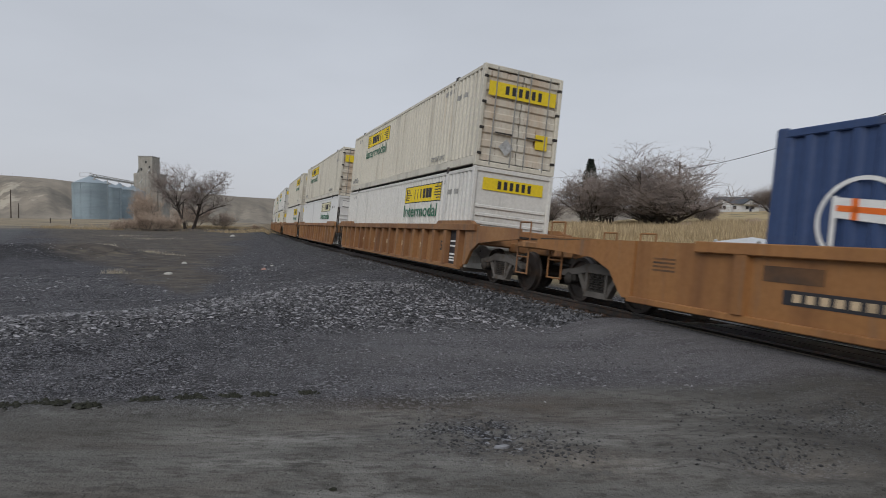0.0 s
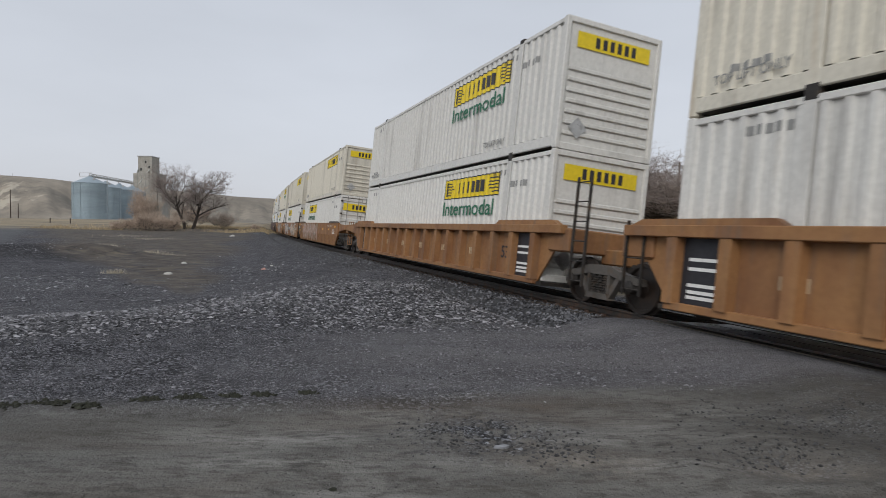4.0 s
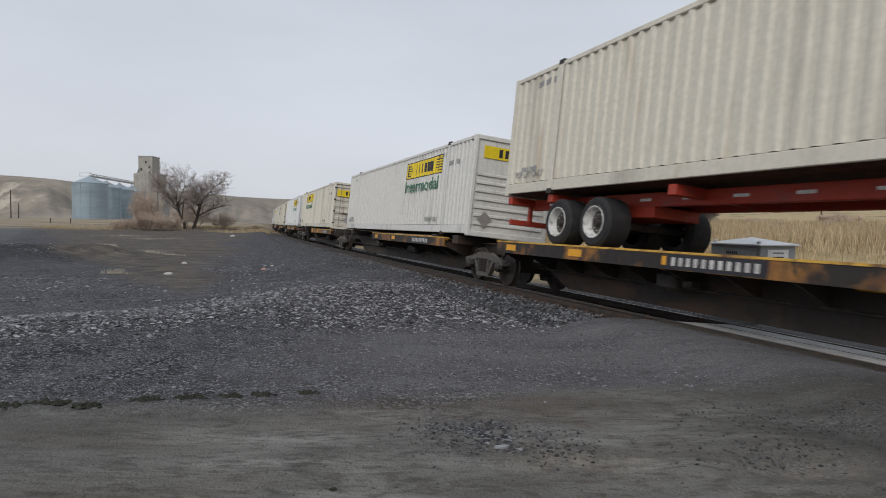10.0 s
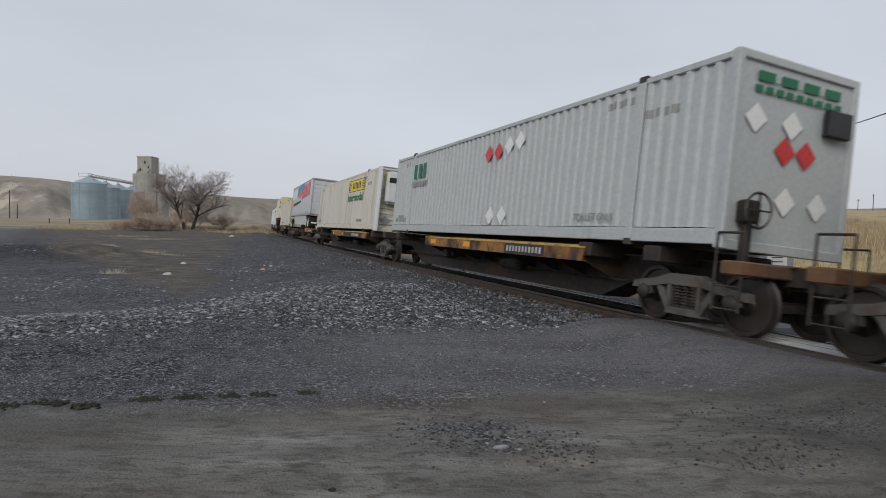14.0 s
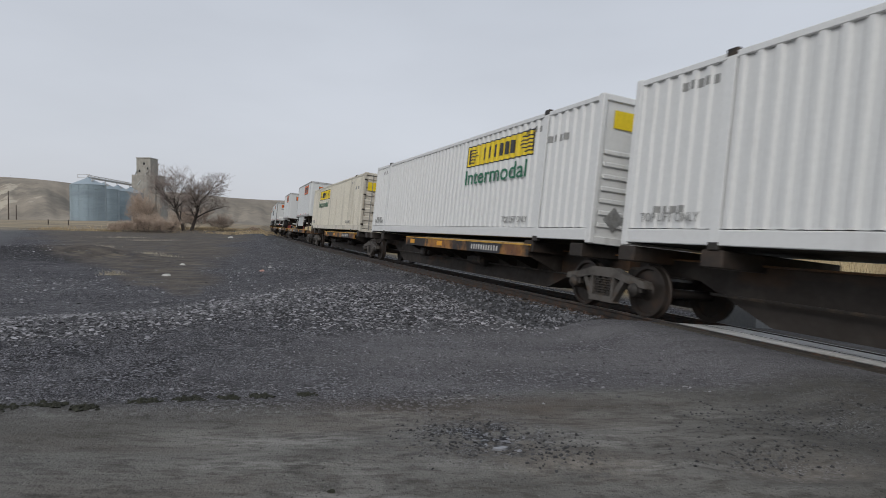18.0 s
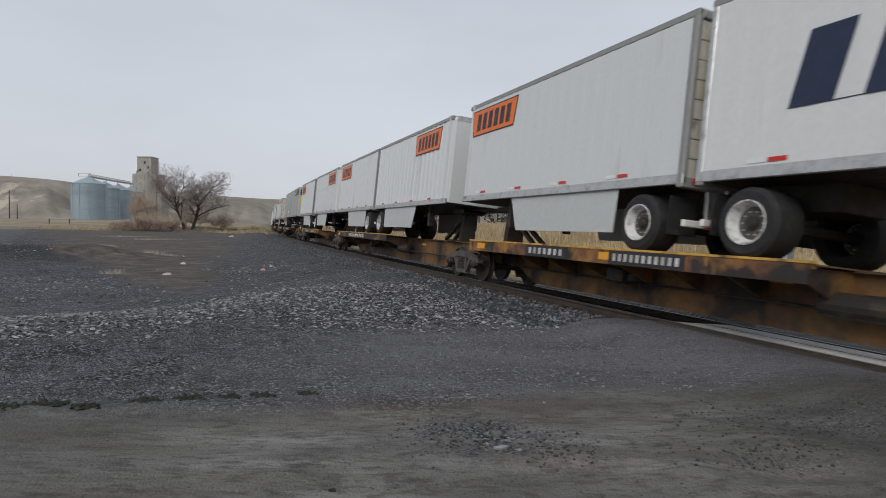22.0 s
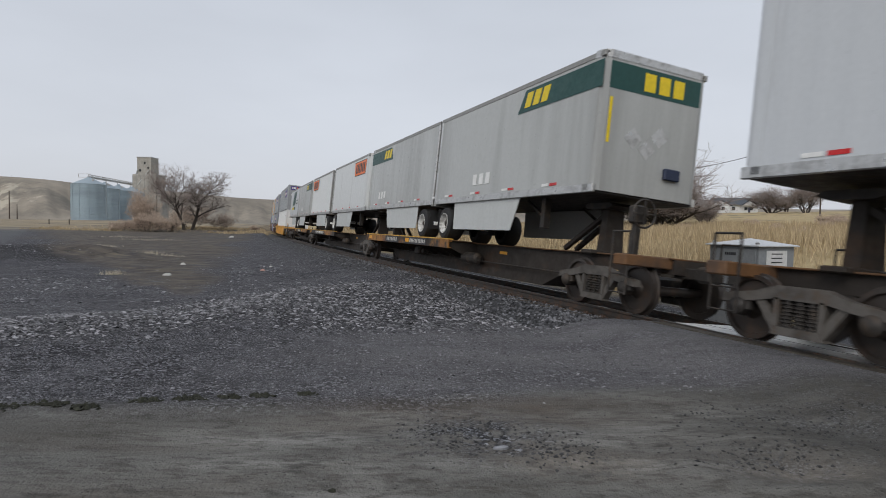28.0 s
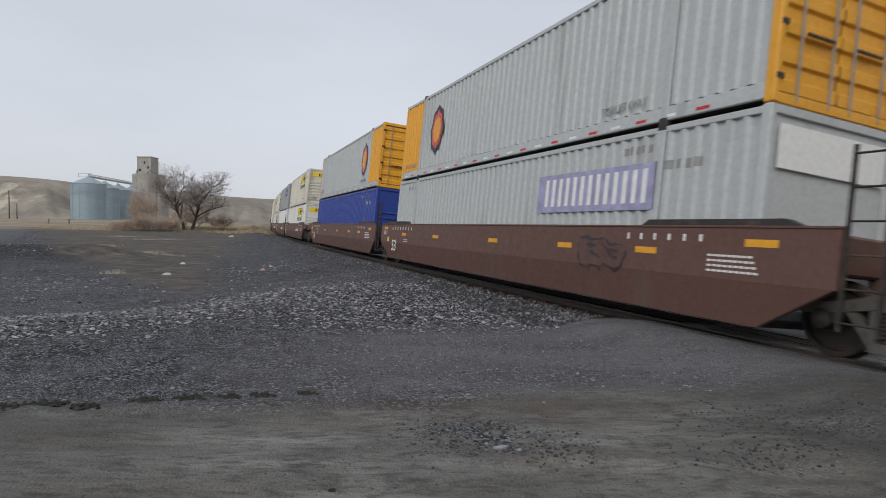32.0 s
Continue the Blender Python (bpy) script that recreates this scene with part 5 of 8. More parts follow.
            for k, (nm, a0, a1, b0, b1) in enumerate((("reddash", 0.55, 0.9, 0.5, 0.95), ("graf_blue", 0.3, 0.62, 0.62, 0.97), ("pane_white", 0.05, 0.3, 0.55, 0.9), ("yellow", 0.02, 0.1, 0.3, 0.62), ("orange", 0.4, 0.55, 0.55, 0.8), ("navy", 0.12, 0.5, 0.35, 0.48))):
                part("mural_patch", Form().prism([(-h + length * a0, z0 + hh * b0), (-h + length * a1, z0 + hh * (b0 + 0.06)), (-h + length * (a1 + 0.02), z0 + hh * b1), (-h + length * (a0 + 0.03), z0 + hh * (b1 - 0.05))], "y", *sorted((y, y + sd * (0.004 + 0.003 * k)))), MAT[nm], root)
    if nose_first and look_of in ("orange", "silver", "navy"):
        part("hose_box", Form().slab(h, h + 0.07, 0.42, 0.82, z0 + 0.40, z0 + 0.70, 0.02), MAT["truck"], root)
        part("nose_plate", Form().box(h, h + 0.006, 0.45, 0.80, z0 + 1.05, z0 + 1.22), MAT["aluminium"], root)
        for k, (yy, zz, mk) in enumerate(((1.0, 0.85, "reddash"), (-0.1, 1.75, "orange"), (-0.1, 1.6, "navy"), (-0.2, 0.3, "aluminium"))):
            part("nose_mark", Form().box(h, h + 0.005, yy - 0.10, yy + 0.10, z0 + zz - 0.05, z0 + zz + 0.05), MAT[mk], root)
    if look_of == "orange":
        w, a, b, x = 0.62, z1 - 0.75, z1 - 0.38, h
        for nm, mm, gw, lift in (("end_sign_border", MAT["ink"], 0.03, 0.004), ("end_sign_panel", MAT["orange"], 0.0, 0.008)):
            part(nm, Form().prism([(-w - gw, b + gw), (w + gw, b + gw), (w * 0.9 + gw, a - gw), (-w * 0.9 - gw, a - gw)], "x", x, x + lift), mm, root)
        part("end_sign_lettering", end_bars(-0.5, 0.5, a + 0.09, b - 0.09, 6, x + 0.006), MAT["ink"], root)
        if not nose_first:
            part("end_small_lettering", end_bars(-0.7, 0.7, a - 0.30, a - 0.22, 12, x - 0.028, 0.5), MAT["ink"], root)
            part("door_stain", Form().box(x - 0.031, x - 0.0285, -0.9, 0.5, z0 + 0.35, z0 + 0.62), MAT["pane_white"], root, "pale scuffed patch on the door")
    elif look_of == "old":
        w, a, b, x = 0.66, z1 - 0.95, z1 - 0.52, h
        for nm, mm, gw, lift in (("end_sign_border", MAT["ink"], 0.03, 0.004), ("end_sign_panel", MAT["fadedorange"], 0.0, 0.008)):
            part(nm, Form().prism([(-w - gw, b + gw), (w + gw, b + gw), (w * 0.9 + gw, a - gw), (-w * 0.9 - gw, a - gw)], "x", x - 0.03, x + lift), mm, root)
        part("end_sign_lettering", end_bars(-0.52, 0.52, a + 0.09, b - 0.09, 6, x + 0.006, 0.6), MAT["ink"], root)
        part("end_small_lettering", end_bars(-0.85, 0.85, a - 0.28, a - 0.2, 13, x - 0.028, 0.5), MAT["ink"], root)
    elif look_of == "green":
        part("end_strip", Form().box(h, h + 0.004, -HALF_W + 0.2, -HALF_W + 0.27, z0 + hh * 0.36, z0 + hh * 0.68), MAT["yellow"], root)
        for k, (yy, zz) in enumerate(((-0.45, 0.42), (-0.1, 0.36), (0.2, 0.46))):
            part("placard", Form().prism([(yy - 0.22, z0 + hh * zz), (yy, z0 + hh * zz + 0.22), (yy + 0.22, z0 + hh * zz), (yy, z0 + hh * zz - 0.22)], "x", h, h + 0.004), MAT["aluminium"], root, "diamond placard")
        part("air_hose_box", Form().slab(h, h + 0.09, 0.35, 0.75, z0 + 0.45, z0 + 0.68, 0.02), MAT["navy"], root)
        part("end_band", Form().box(h, h + 0.004, -HALF_W + 0.16, HALF_W - 0.16, z0 + hh * 0.74, z0 + hh * 0.93), MAT["darkgreen"], root)
        part("end_sign_lettering", end_bars(-0.35, 0.75, z0 + hh * 0.77, z0 + hh * 0.9, 3, h + 0.002, 0.74), MAT["yellow"], root)
    elif look_of == "silver":
        for sd in (-1, 1):
            part("end_sign_lettering", end_bars(sd * 0.62 - 0.35, sd * 0.62 + 0.35, z1 - 0.75, z1 - 0.5, 3, h, 0.72), MAT["darkgreen"], root)
            part("end_sign_stripe", Form().box(h, h + 0.005, sd * 0.62 - 0.4, sd * 0.62 + 0.1, z1 - 0.86, z1 - 0.79), MAT["yellow"], root)
            part("end_green_panel", Form().box(h, h + 0.005, sd * 0.62 - 0.48, sd * 0.62 + 0.45, z0 + hh * 0.44, z0 + hh * 0.55), MAT["darkgreen"], root)
    elif look_of == "navy":
        part("end_sign_lettering", end_bars(-0.85, 0.85, z1 - 0.75, z1 - 0.5, 7, h), MAT["navy"], root)
    return tagged(root, label or "white highway trailer with an orange sign panel on its side", "semi trailer", group="trailers on the train")


def chassis(label="red steel container chassis with two axles"):
    """A road chassis under a 53-foot container; +x leads."""
    root = new("container_chassis", None)
    for sd in (-1, 1):
        part("frame_beam", Form().slab(-7.9, 7.9, *sorted((sd * 0.42, sd * 0.55)), 0.86, 1.12), MAT["red"], root)
    for x in (-7.9, -6.1, -2.5, 1.5, 5.6, 7.75):
        part("cross_beam", Form().slab(x - 0.09, x + 0.09, -1.22, 1.22, 0.94, 1.12), MAT["red"], root)
    for x in (-5.65, -4.4):
        part("axle", Form().rod((x, -1.1, 0.5), (x, 1.1, 0.5), 0.08, 8), MAT["truck"], root)
        for sd in (-1, 1):
            tyre_pair(root, x, sd * 1.0)
    part("bogie_frame", Form().slab(-6.4, -3.6, -0.55, 0.55, 0.66, 0.88), MAT["red"], root)
    part("rear_bumper", Form().slab(-8.0, -7.9, -1.15, 1.15, 0.45, 0.58), MAT["red"], root)
    for sd in (-1, 1):
        part("bumper_strut", Form().slab(-7.98, -7.88, sd * 0.6 - 0.05, sd * 0.6 + 0.05, 0.5, 0.95), MAT["red"], root)
        part("landing_leg", Form().slab(5.04, 5.22, *sorted((sd * 0.8, sd * 0.98)), -0.28, 1.0), MAT["red"], root)
        part("leg_brace", Form().bar((3.8, sd * 0.6, 0.95), (5.12, sd * 0.88, 0.5), 0.06, 0.06), MAT["red"], root)
    for k in range(14):
        part("reflector", skinned(("reflector2",), lambda: Form().box(-0.14, 0.14, -0.556, -0.55, -0.025, 0.025), MAT["pane_white"]), MAT["pane_white"], root, at=Matrix.Translation((-7 + k * 1.05, 0, 0.99)))
    return tagged(root, label, "chassis", group="container chassis on the train")


# ---------------------------------------------------------------- train: cars
def side_frame_form(sd):
    g = Form()
    y0, y1 = sorted((sd * 0.93, sd * 1.10))
    g.prism([(-1.14, 0.62), (-0.62, 0.70), (-0.3, 0.80), (0.3, 0.80), (0.62, 0.70), (1.14, 0.62), (1.16, 0.50), (0.66, 0.56), (0.36, 0.62), (-0.36, 0.62), (-0.66, 0.56), (-1.16, 0.50)], "y", y0, y1)
    g.prism([(-0.62, 0.58), (-0.50, 0.60), (-0.24, 0.24), (-0.34, 0.18)], "y", y0 + 0.02, y1 - 0.02)
    g.prism([(0.62, 0.58), (0.50, 0.60), (0.24, 0.24), (0.34, 0.18)], "y", y0 + 0.02, y1 - 0.02)
    g.prism([(-0.36, 0.16), (0.36, 0.16), (0.30, 0.27), (-0.30, 0.27)], "y", y0, y1)
    g.prism([(-0.34, 0.27), (-0.27, 0.27), (-0.27, 0.64), (-0.34, 0.64)], "y", y0, y1)
    g.prism([(0.34, 0.27), (0.27, 0.27), (0.27, 0.64), (0.34, 0.64)], "y", y0, y1)
    return g


def springs_form(sd):
    g = Form().slab(-0.26, 0.26, *sorted((sd * 0.96, sd * 1.10)), 0.262, 0.285, 0.006)
    for x in (-0.17, 0.0, 0.17):
        g.rod((x, sd * 1.03, 0.27), (x, sd * 1.03, 0.62), 0.056, 8)
        for k in range(7):
            g.turn([(0.0, 0.05), (0.012, 0.078), (0.026, 0.078), (0.038, 0.05)], "z", (x, sd * 1.03, 0.275 + k * 0.047), 10)
    return g


def wheelset_form():
    g = Form()
    for sd in (-1, 1):
        g.turn([(sd * 0.70, 0.16), (sd * 0.705, 0.36), (sd * 0.68, 0.375), (sd * 0.675, 0.485), (sd * 0.70, 0.487), (sd * 0.72, 0.457), (sd * 0.815, 0.452), (sd * 0.82, 0.39), (sd * 0.775, 0.37), (sd * 0.79, 0.17), (sd * 0.83, 0.13), (sd * 0.92, 0.085)], "y", (0, 0, 0), 32)
    g.rod((0, -0.95, 0), (0, 0.95, 0), 0.085, 12)
    return g


WHEELSETS = []


def truck(parent, x):
    t = part("truck", skinned(("truck",), lambda: Form().slab(-0.2, 0.2, -1.0, 1.0, 0.42, 0.70, 0.05).slab(-0.25, 0.25, -0.35, 0.35, 0.62, 0.86, 0.05), MAT["truck"]), MAT["truck"], parent, at=Matrix.Translation((x, 0, 0)))
    for sd in (-1, 1):
        part("side_frame", skinned(("side_frame", sd), lambda: side_frame_form(sd), MAT["sideframe"]), MAT["sideframe"], t)
        part("spring_nest", skinned(("spring_nest", sd), lambda: springs_form(sd), MAT["truck"], True), MAT["truck"], t)
        for ax in (-0.89, 0.89):
            part("bearing_cap", skinned(("bearing_cap", sd), lambda: Form().turn([(sd * 0.92, 0.13), (sd * 1.12, 0.125), (sd * 1.15, 0.09), (sd * 1.18, 0.04)], "y", (0, 0, 0), 14).slab(-0.17, 0.17, *sorted((sd * 0.95, sd * 1.09)), -0.06, 0.20, 0.03), MAT["truck"], True), MAT["truck"], t, at=Matrix.Translation((ax, 0, 0.457)))
    for ax in (-0.89, 0.89):
        WHEELSETS.append(part("wheelset", skinned(("wheelset",), wheelset_form, MAT["wheel"], True), MAT["wheel"], t, at=Matrix.Translation((ax, 0, 0.457))))
    return t


def coupler(parent, x, d):
    part("coupler", skinned(("coupler", d), lambda: Form().slab(*sorted((0, d * 0.75)), -0.09, 0.09, 0.72, 0.92, 0.02).slab(*sorted((d * 0.6, d * 0.95)), -0.19, 0.16, 0.68, 0.97, 0.05), MAT["truck"]), MAT["truck"], parent, at=Matrix.Translation((x, 0, 0)))


def ladder(parent, x, y, z0, z1, mat):
    g = Form()
    for k in (0, 0.42):
        g.bar((x + k, y, z0), (x + k, y, z1), 0.035, 0.05)
    n = max(3, int((z1 - z0) / 0.33))
    for i in range(n):
        z = z0 + 0.1 + i * (z1 - z0 - 0.2) / max(1, n - 1)
        g.rod((x, y, z), (x + 0.42, y, z), 0.014)
    part("ladder", g, mat, parent)


def sprayed(outline, y, layer, bend):
    """A painted patch on a car's side; on a smooth car it follows the side down past its bend."""
    g = Form()

    def cut(pts, keep, at):
        out = []
        for (x0, z0), (x1, z1) in zip(pts, pts[1:] + pts[:1]):
            if keep(z0):
                out.append((x0, z0))
            if keep(z0) != keep(z1):
                out.append((x0 + (x1 - x0) * (at - z0) / (z1 - z0), at))
        return out
    off = 0.003 + 0.0022 * layer
    for pts in ((cut(outline, lambda z: z >= 0.803, 0.803), cut(outline, lambda z: z < 0.803, 0.803)) if bend else (outline,)):
        if len(pts) > 2:
            g.add([(x, y - off + (max(0.0, 0.803 - z) * 0.171 if bend else 0.0), z) for x, z in pts], [tuple(range(len(pts)))])
    return g


def graffiti(parent, seed, x0, x1, z0, z1, y, mats, bend=True):
    """Sprayed strokes crowded into letter-like figures; mats are fill, outline, accent and, at will, the ground they stand on."""
    rng = random.Random(seed)
    n = max(2, round((x1 - x0) / 0.60))
    w, h = (x1 - x0) / n, z1 - z0
    layers = [Form(), Form(), Form()]
    count = [0]

    def held(x, z):
        return x, min(max(z, 0.245), 1.485)

    def ribbon(pts, width, layer, level):
        left, right = [], []
        for k, (px, pz) in enumerate(pts):
            (ax, az), (bx, bz) = pts[max(k - 1, 0)], pts[min(k + 1, len(pts) - 1)]
            d = math.hypot(bx - ax, bz - az) or 1.0
            wk = width * rng.uniform(0.85, 1.15)
            left.append(held(px - (bz - az) / d * wk, pz + (bx - ax) / d * wk))
            right.append(held(px + (bz - az) / d * wk, pz - (bx - ax) / d * wk))
        count[0] += 1
        q = sprayed(left + right[::-1], y, level + 0.012 * count[0], bend)
        layers[layer].add(q.v, q.f)

    if len(mats) > 3:
        edge = [(x0 + (x1 - x0) * k / 14, z1 + rng.uniform(-0.08, 0.05)) for k in range(15)] + [(x1 - (x1 - x0) * k / 14, z0 + rng.uniform(-0.02, 0.12)) for k in range(15)]
        part("graffiti_ground", sprayed([held(*q) for q in edge], y, 0, bend), MAT[mats[3]], parent, "sprayed graffiti ground")
    for i in range(n):
        cx, lean, top, low = x0 + (i + 0.5) * w, rng.uniform(-0.10, 0.28), z1 - rng.uniform(0.0, 0.14) * h, z0 + rng.uniform(0.0, 0.12) * h
        mid = (top + low) / 2

        def at(u, v):
            z = low + (top - low) * v
            return cx + u * w + lean * (z - mid), z
        figures = (
            [[(-0.34, 0.0), (-0.30, 0.5), (-0.32, 1.0)], [(-0.32, 0.95), (0.16, 0.98), (0.36, 0.76), (0.14, 0.54), (-0.28, 0.52)], [(0.0, 0.5), (0.40, 0.0)]],
            [[(0.34, 0.92), (-0.10, 1.0), (-0.36, 0.76), (0.0, 0.52), (0.34, 0.30), (0.10, 0.02), (-0.36, 0.08)]],
            [[(-0.38, 0.0), (-0.05, 1.0), (0.36, 0.0)], [(-0.22, 0.36), (0.28, 0.36)]],
            [[(-0.34, 1.0), (-0.36, 0.3), (-0.05, 0.0), (0.32, 0.3), (0.36, 1.0)]],
            [[(-0.40, 0.94), (0.40, 1.0)], [(0.0, 0.95), (-0.06, 0.0)], [(-0.2, 0.05), (0.25, -0.02)]],
            [[(0.36, 0.86), (-0.05, 1.0), (-0.38, 0.55), (-0.1, 0.0), (0.36, 0.14), (0.32, 0.46), (0.06, 0.46)]],
            [[(-0.34, 0.0), (-0.34, 1.0), (0.32, 0.04), (0.36, 1.0)]],
        )
        su, sv, turned = rng.choice((-1.25, 1.25)), rng.choice((True, True, False)), rng.random() < 0.45
        fig = []
        for line in rng.choice(figures) + [[(rng.uniform(-0.6, 0.0), rng.uniform(0, 1)), (rng.uniform(-0.2, 0.2), rng.uniform(0.2, 0.8)), (rng.uniform(0.1, 0.7), rng.uniform(0, 1))]]:
            pts = [((v - 0.5) * 0.9, u * 1.1 + 0.5) if turned else (u, v) for u, v in line]
            fig.append([at(su * u + rng.uniform(-0.10, 0.10), (1 - v if sv else v) + rng.uniform(-0.08, 0.08)) for u, v in pts])
        thick = rng.uniform(0.10, 0.15) * min(w / 0.6, 1.0) * (1.0 if bend else 0.3)
        for line in fig:
            fine = []
            for (ax, az), (bx, bz) in zip(line, line[1:]):
                fine += [(ax + (bx - ax) * k / 4, az + (bz - az) * k / 4) for k in range(4)]
            fine.append(line[-1])
            soft = [fine[0]] + [tuple((fine[k - 1][j] + 2 * fine[k][j] + fine[k + 1][j]) / 4 for j in (0, 1)) for k in range(1, len(fine) - 1)] + [fine[-1]]
            ribbon(soft, thick + (0.05 if bend else 0.006), 0, 1)
            ribbon(soft, thick, 1, 3)
            cut = rng.randint(0, max(0, len(soft) - 4))
            ribbon([(px + 0.02, pz + 0.035) for px, pz in soft[cut:cut + 4]], thick * 0.22, 2, 5)
    for layer, level in ((0, 1), (1, 3), (2, 5)):
        ribbon([(x0 + (x1 - x0) * k / n, (z0 + z1) / 2 + rng.uniform(-0.12, 0.12) * h) for k in range(n + 1)], 0.02 if layer < 2 else 0.003, layer, level)
    for k, (nm, lab) in enumerate((("graffiti_outline", "sprayed graffiti outline"), ("graffiti_fill", "sprayed graffiti fill"), ("graffiti_accent", "sprayed graffiti highlights"))):
        part(nm, layers[k], MAT[mats[(1, 0, 2)[k]]], parent, lab)


def well_car(style, paint, front_end, rear_end, label, tags=(), number=True):
    """One well unit, origin at the middle of its well on the rails; +x leads. An end is 'joint' or 'coupler'."""
    root = new("well_car", None)
    pm = MAT[paint]
    for sd in (-1, 1):
        y0, y1 = sorted((sd * 1.50, sd * 1.42))
        if style == "ribbed":
            part("side_sheet", skinned(("side_sheet_r", sd), lambda: Form().prism([(-8.55, 1.36), (8.55, 1.36), (8.55, 0.95), (8.0, 0.30), (-8.0, 0.30), (-8.55, 0.95)], "y", *sorted((sd * 1.36, sd * 1.32))), pm), pm, root)
            part("top_chord", skinned(("top_chord_r", sd), lambda: Form().slab(-9.0, 9.0, *sorted((sd * 1.54, sd * 1.36)), 1.34, 1.52), pm), pm, root)
            part("bottom_chord", skinned(("bottom_chord_r", sd), lambda: Form().slab(-8.0, 8.0, *sorted((sd * 1.48, sd * 1.3)), 0.24, 0.36), pm), pm, root)
            for k in range(17):
                x = -7.9 + k * (15.8 / 16)
                part("side_post", skinned(("side_post", sd), lambda: Form().prism([(-0.12, sd * 1.36), (0.12, sd * 1.36), (0.10, sd * 1.52), (-0.10, sd * 1.52)], "z", 0.34, 1.36), pm), pm, root, at=Matrix.Translation((x, 0, 0)))
        elif style == "low":
            part("side_sheet", skinned(("side_sheet_l", sd), lambda: Form().prism([(-8.9, 1.26), (8.9, 1.26), (8.9, 0.92), (8.5, 0.30), (-8.5, 0.30), (-8.9, 0.92)], "y", *sorted((sd * 1.44, sd * 1.38))), pm), pm, root)
            part("top_chord", skinned(("top_chord_l", sd), lambda: Form().slab(-7.1, 7.1, *sorted((sd * 1.53, sd * 1.36)), 1.13, 1.29), pm), pm, root)
            part("bottom_chord", skinned(("bottom_chord_l", sd), lambda: Form().slab(-8.5, 8.5, *sorted((sd * 1.49, sd * 1.3)), 0.24, 0.34), pm), pm, root)
            for x in (-6.3, -3.15, 0.0, 3.15, 6.3) if paint != "yellowcar" else [-7.2 + 1.2 * k for k in range(13)]:
                part("side_post", skinned(("side_post_l", sd), lambda: Form().prism([(-0.11, sd * 1.44), (0.11, sd * 1.44), (0.09, sd * 1.52), (-0.09, sd * 1.52)], "z", 0.34, 1.14), pm), pm, root, at=Matrix.Translation((x, 0, 0)))
        else:
            part("side_sheet", skinned(("side_sheet_s", sd), lambda: Form().prism([(-9.3, 1.50), (9.3, 1.50), (9.3, 0.80), (-9.3, 0.80)], "y", *sorted((sd * 1.50, sd * 1.42))), pm), pm, root)
            part("lower_sheet", skinned(("lower_sheet", sd), lambda: Form().add([(-9.28, sd * 1.50, 0.805), (9.28, sd * 1.50, 0.805), (8.25, sd * 1.40, 0.22), (-8.25, sd * 1.40, 0.22), (-9.28, sd * 1.40, 0.805), (9.28, sd * 1.40, 0.805), (8.25, sd * 1.32, 0.22), (-8.25, sd * 1.32, 0.22)], [(0, 1, 2, 3), (7, 6, 5, 4), (3, 2, 6, 7), (1, 5, 6, 2), (0, 3, 7, 4), (0, 4, 5, 1)]), pm), pm, root)
            part("top_lip", skinned(("top_lip", sd), lambda: Form().slab(-9.3, 9.3, *sorted((sd * 1.515, sd * 1.40)), 1.495, 1.53, 0.008), pm), pm, root)
        for sx in (-1, 1) if style != "low" else ():
            part("guide", skinned(("guide", sx, sd), lambda: Form().prism([(sx * 8.9, 1.5), (sx * 8.6, 1.62), (sx * 6.2, 1.62), (sx * 6.0, 1.5)], "y", *sorted((sd * 1.50, sd * 1.36))), MAT["truck"] if style != "ribbed" else pm), pm, root)
    part("well_floor", skinned(("well_floor",), lambda: Form().box(-8.2, 8.2, -1.38, 1.38, 0.22, 0.30), MAT["truck"]), MAT["truck"], root)
    for sx, end in ((1, front_end), (-1, rear_end)):
        if end == "coupler":
            for sd in (-1, 1):
                part("end_arch", skinned(("end_arch", sx, sd), lambda: Form().prism([(sx * 8.3, 1.50), (sx * 11.35, 1.42), (sx * 11.35, 1.18), (sx * 10.4, 1.12), (sx * 9.2, 1.02), (sx * 8.75, 0.80), (sx * 8.45, 0.42), (sx * 8.3, 0.40)], "y", *sorted((sd * 1.46, sd * 1.38))), pm) if style != "low" else skinned(("end_arch_l", sx, sd), lambda: Form().prism([(sx * 8.4, 1.26), (sx * 11.5, 1.20), (sx * 11.5, 1.02), (sx * 10.5, 0.98), (sx * 9.5, 0.92), (sx * 9.0, 0.72), (sx * 8.75, 0.42), (sx * 8.62, 0.30), (sx * 8.4, 0.30)], "y", *sorted((sd * 1.48, sd * 1.39))), pm), pm, root)
            part("end_platform", skinned(("end_platform", sx, style == "low"), lambda: Form().slab(*sorted((sx * 8.4, sx * 9.3)), -1.42, 1.42, 0.98, 1.46 if style != "low" else 1.22, 0.03).slab(*sorted((sx * 9.2, sx * 11.5)), -0.55, 0.55, 0.86, 1.12, 0.03).slab(*sorted((sx * 11.2, sx * 11.5)), -1.4, 1.4, 1.0, 1.16, 0.03), pm), pm, root)
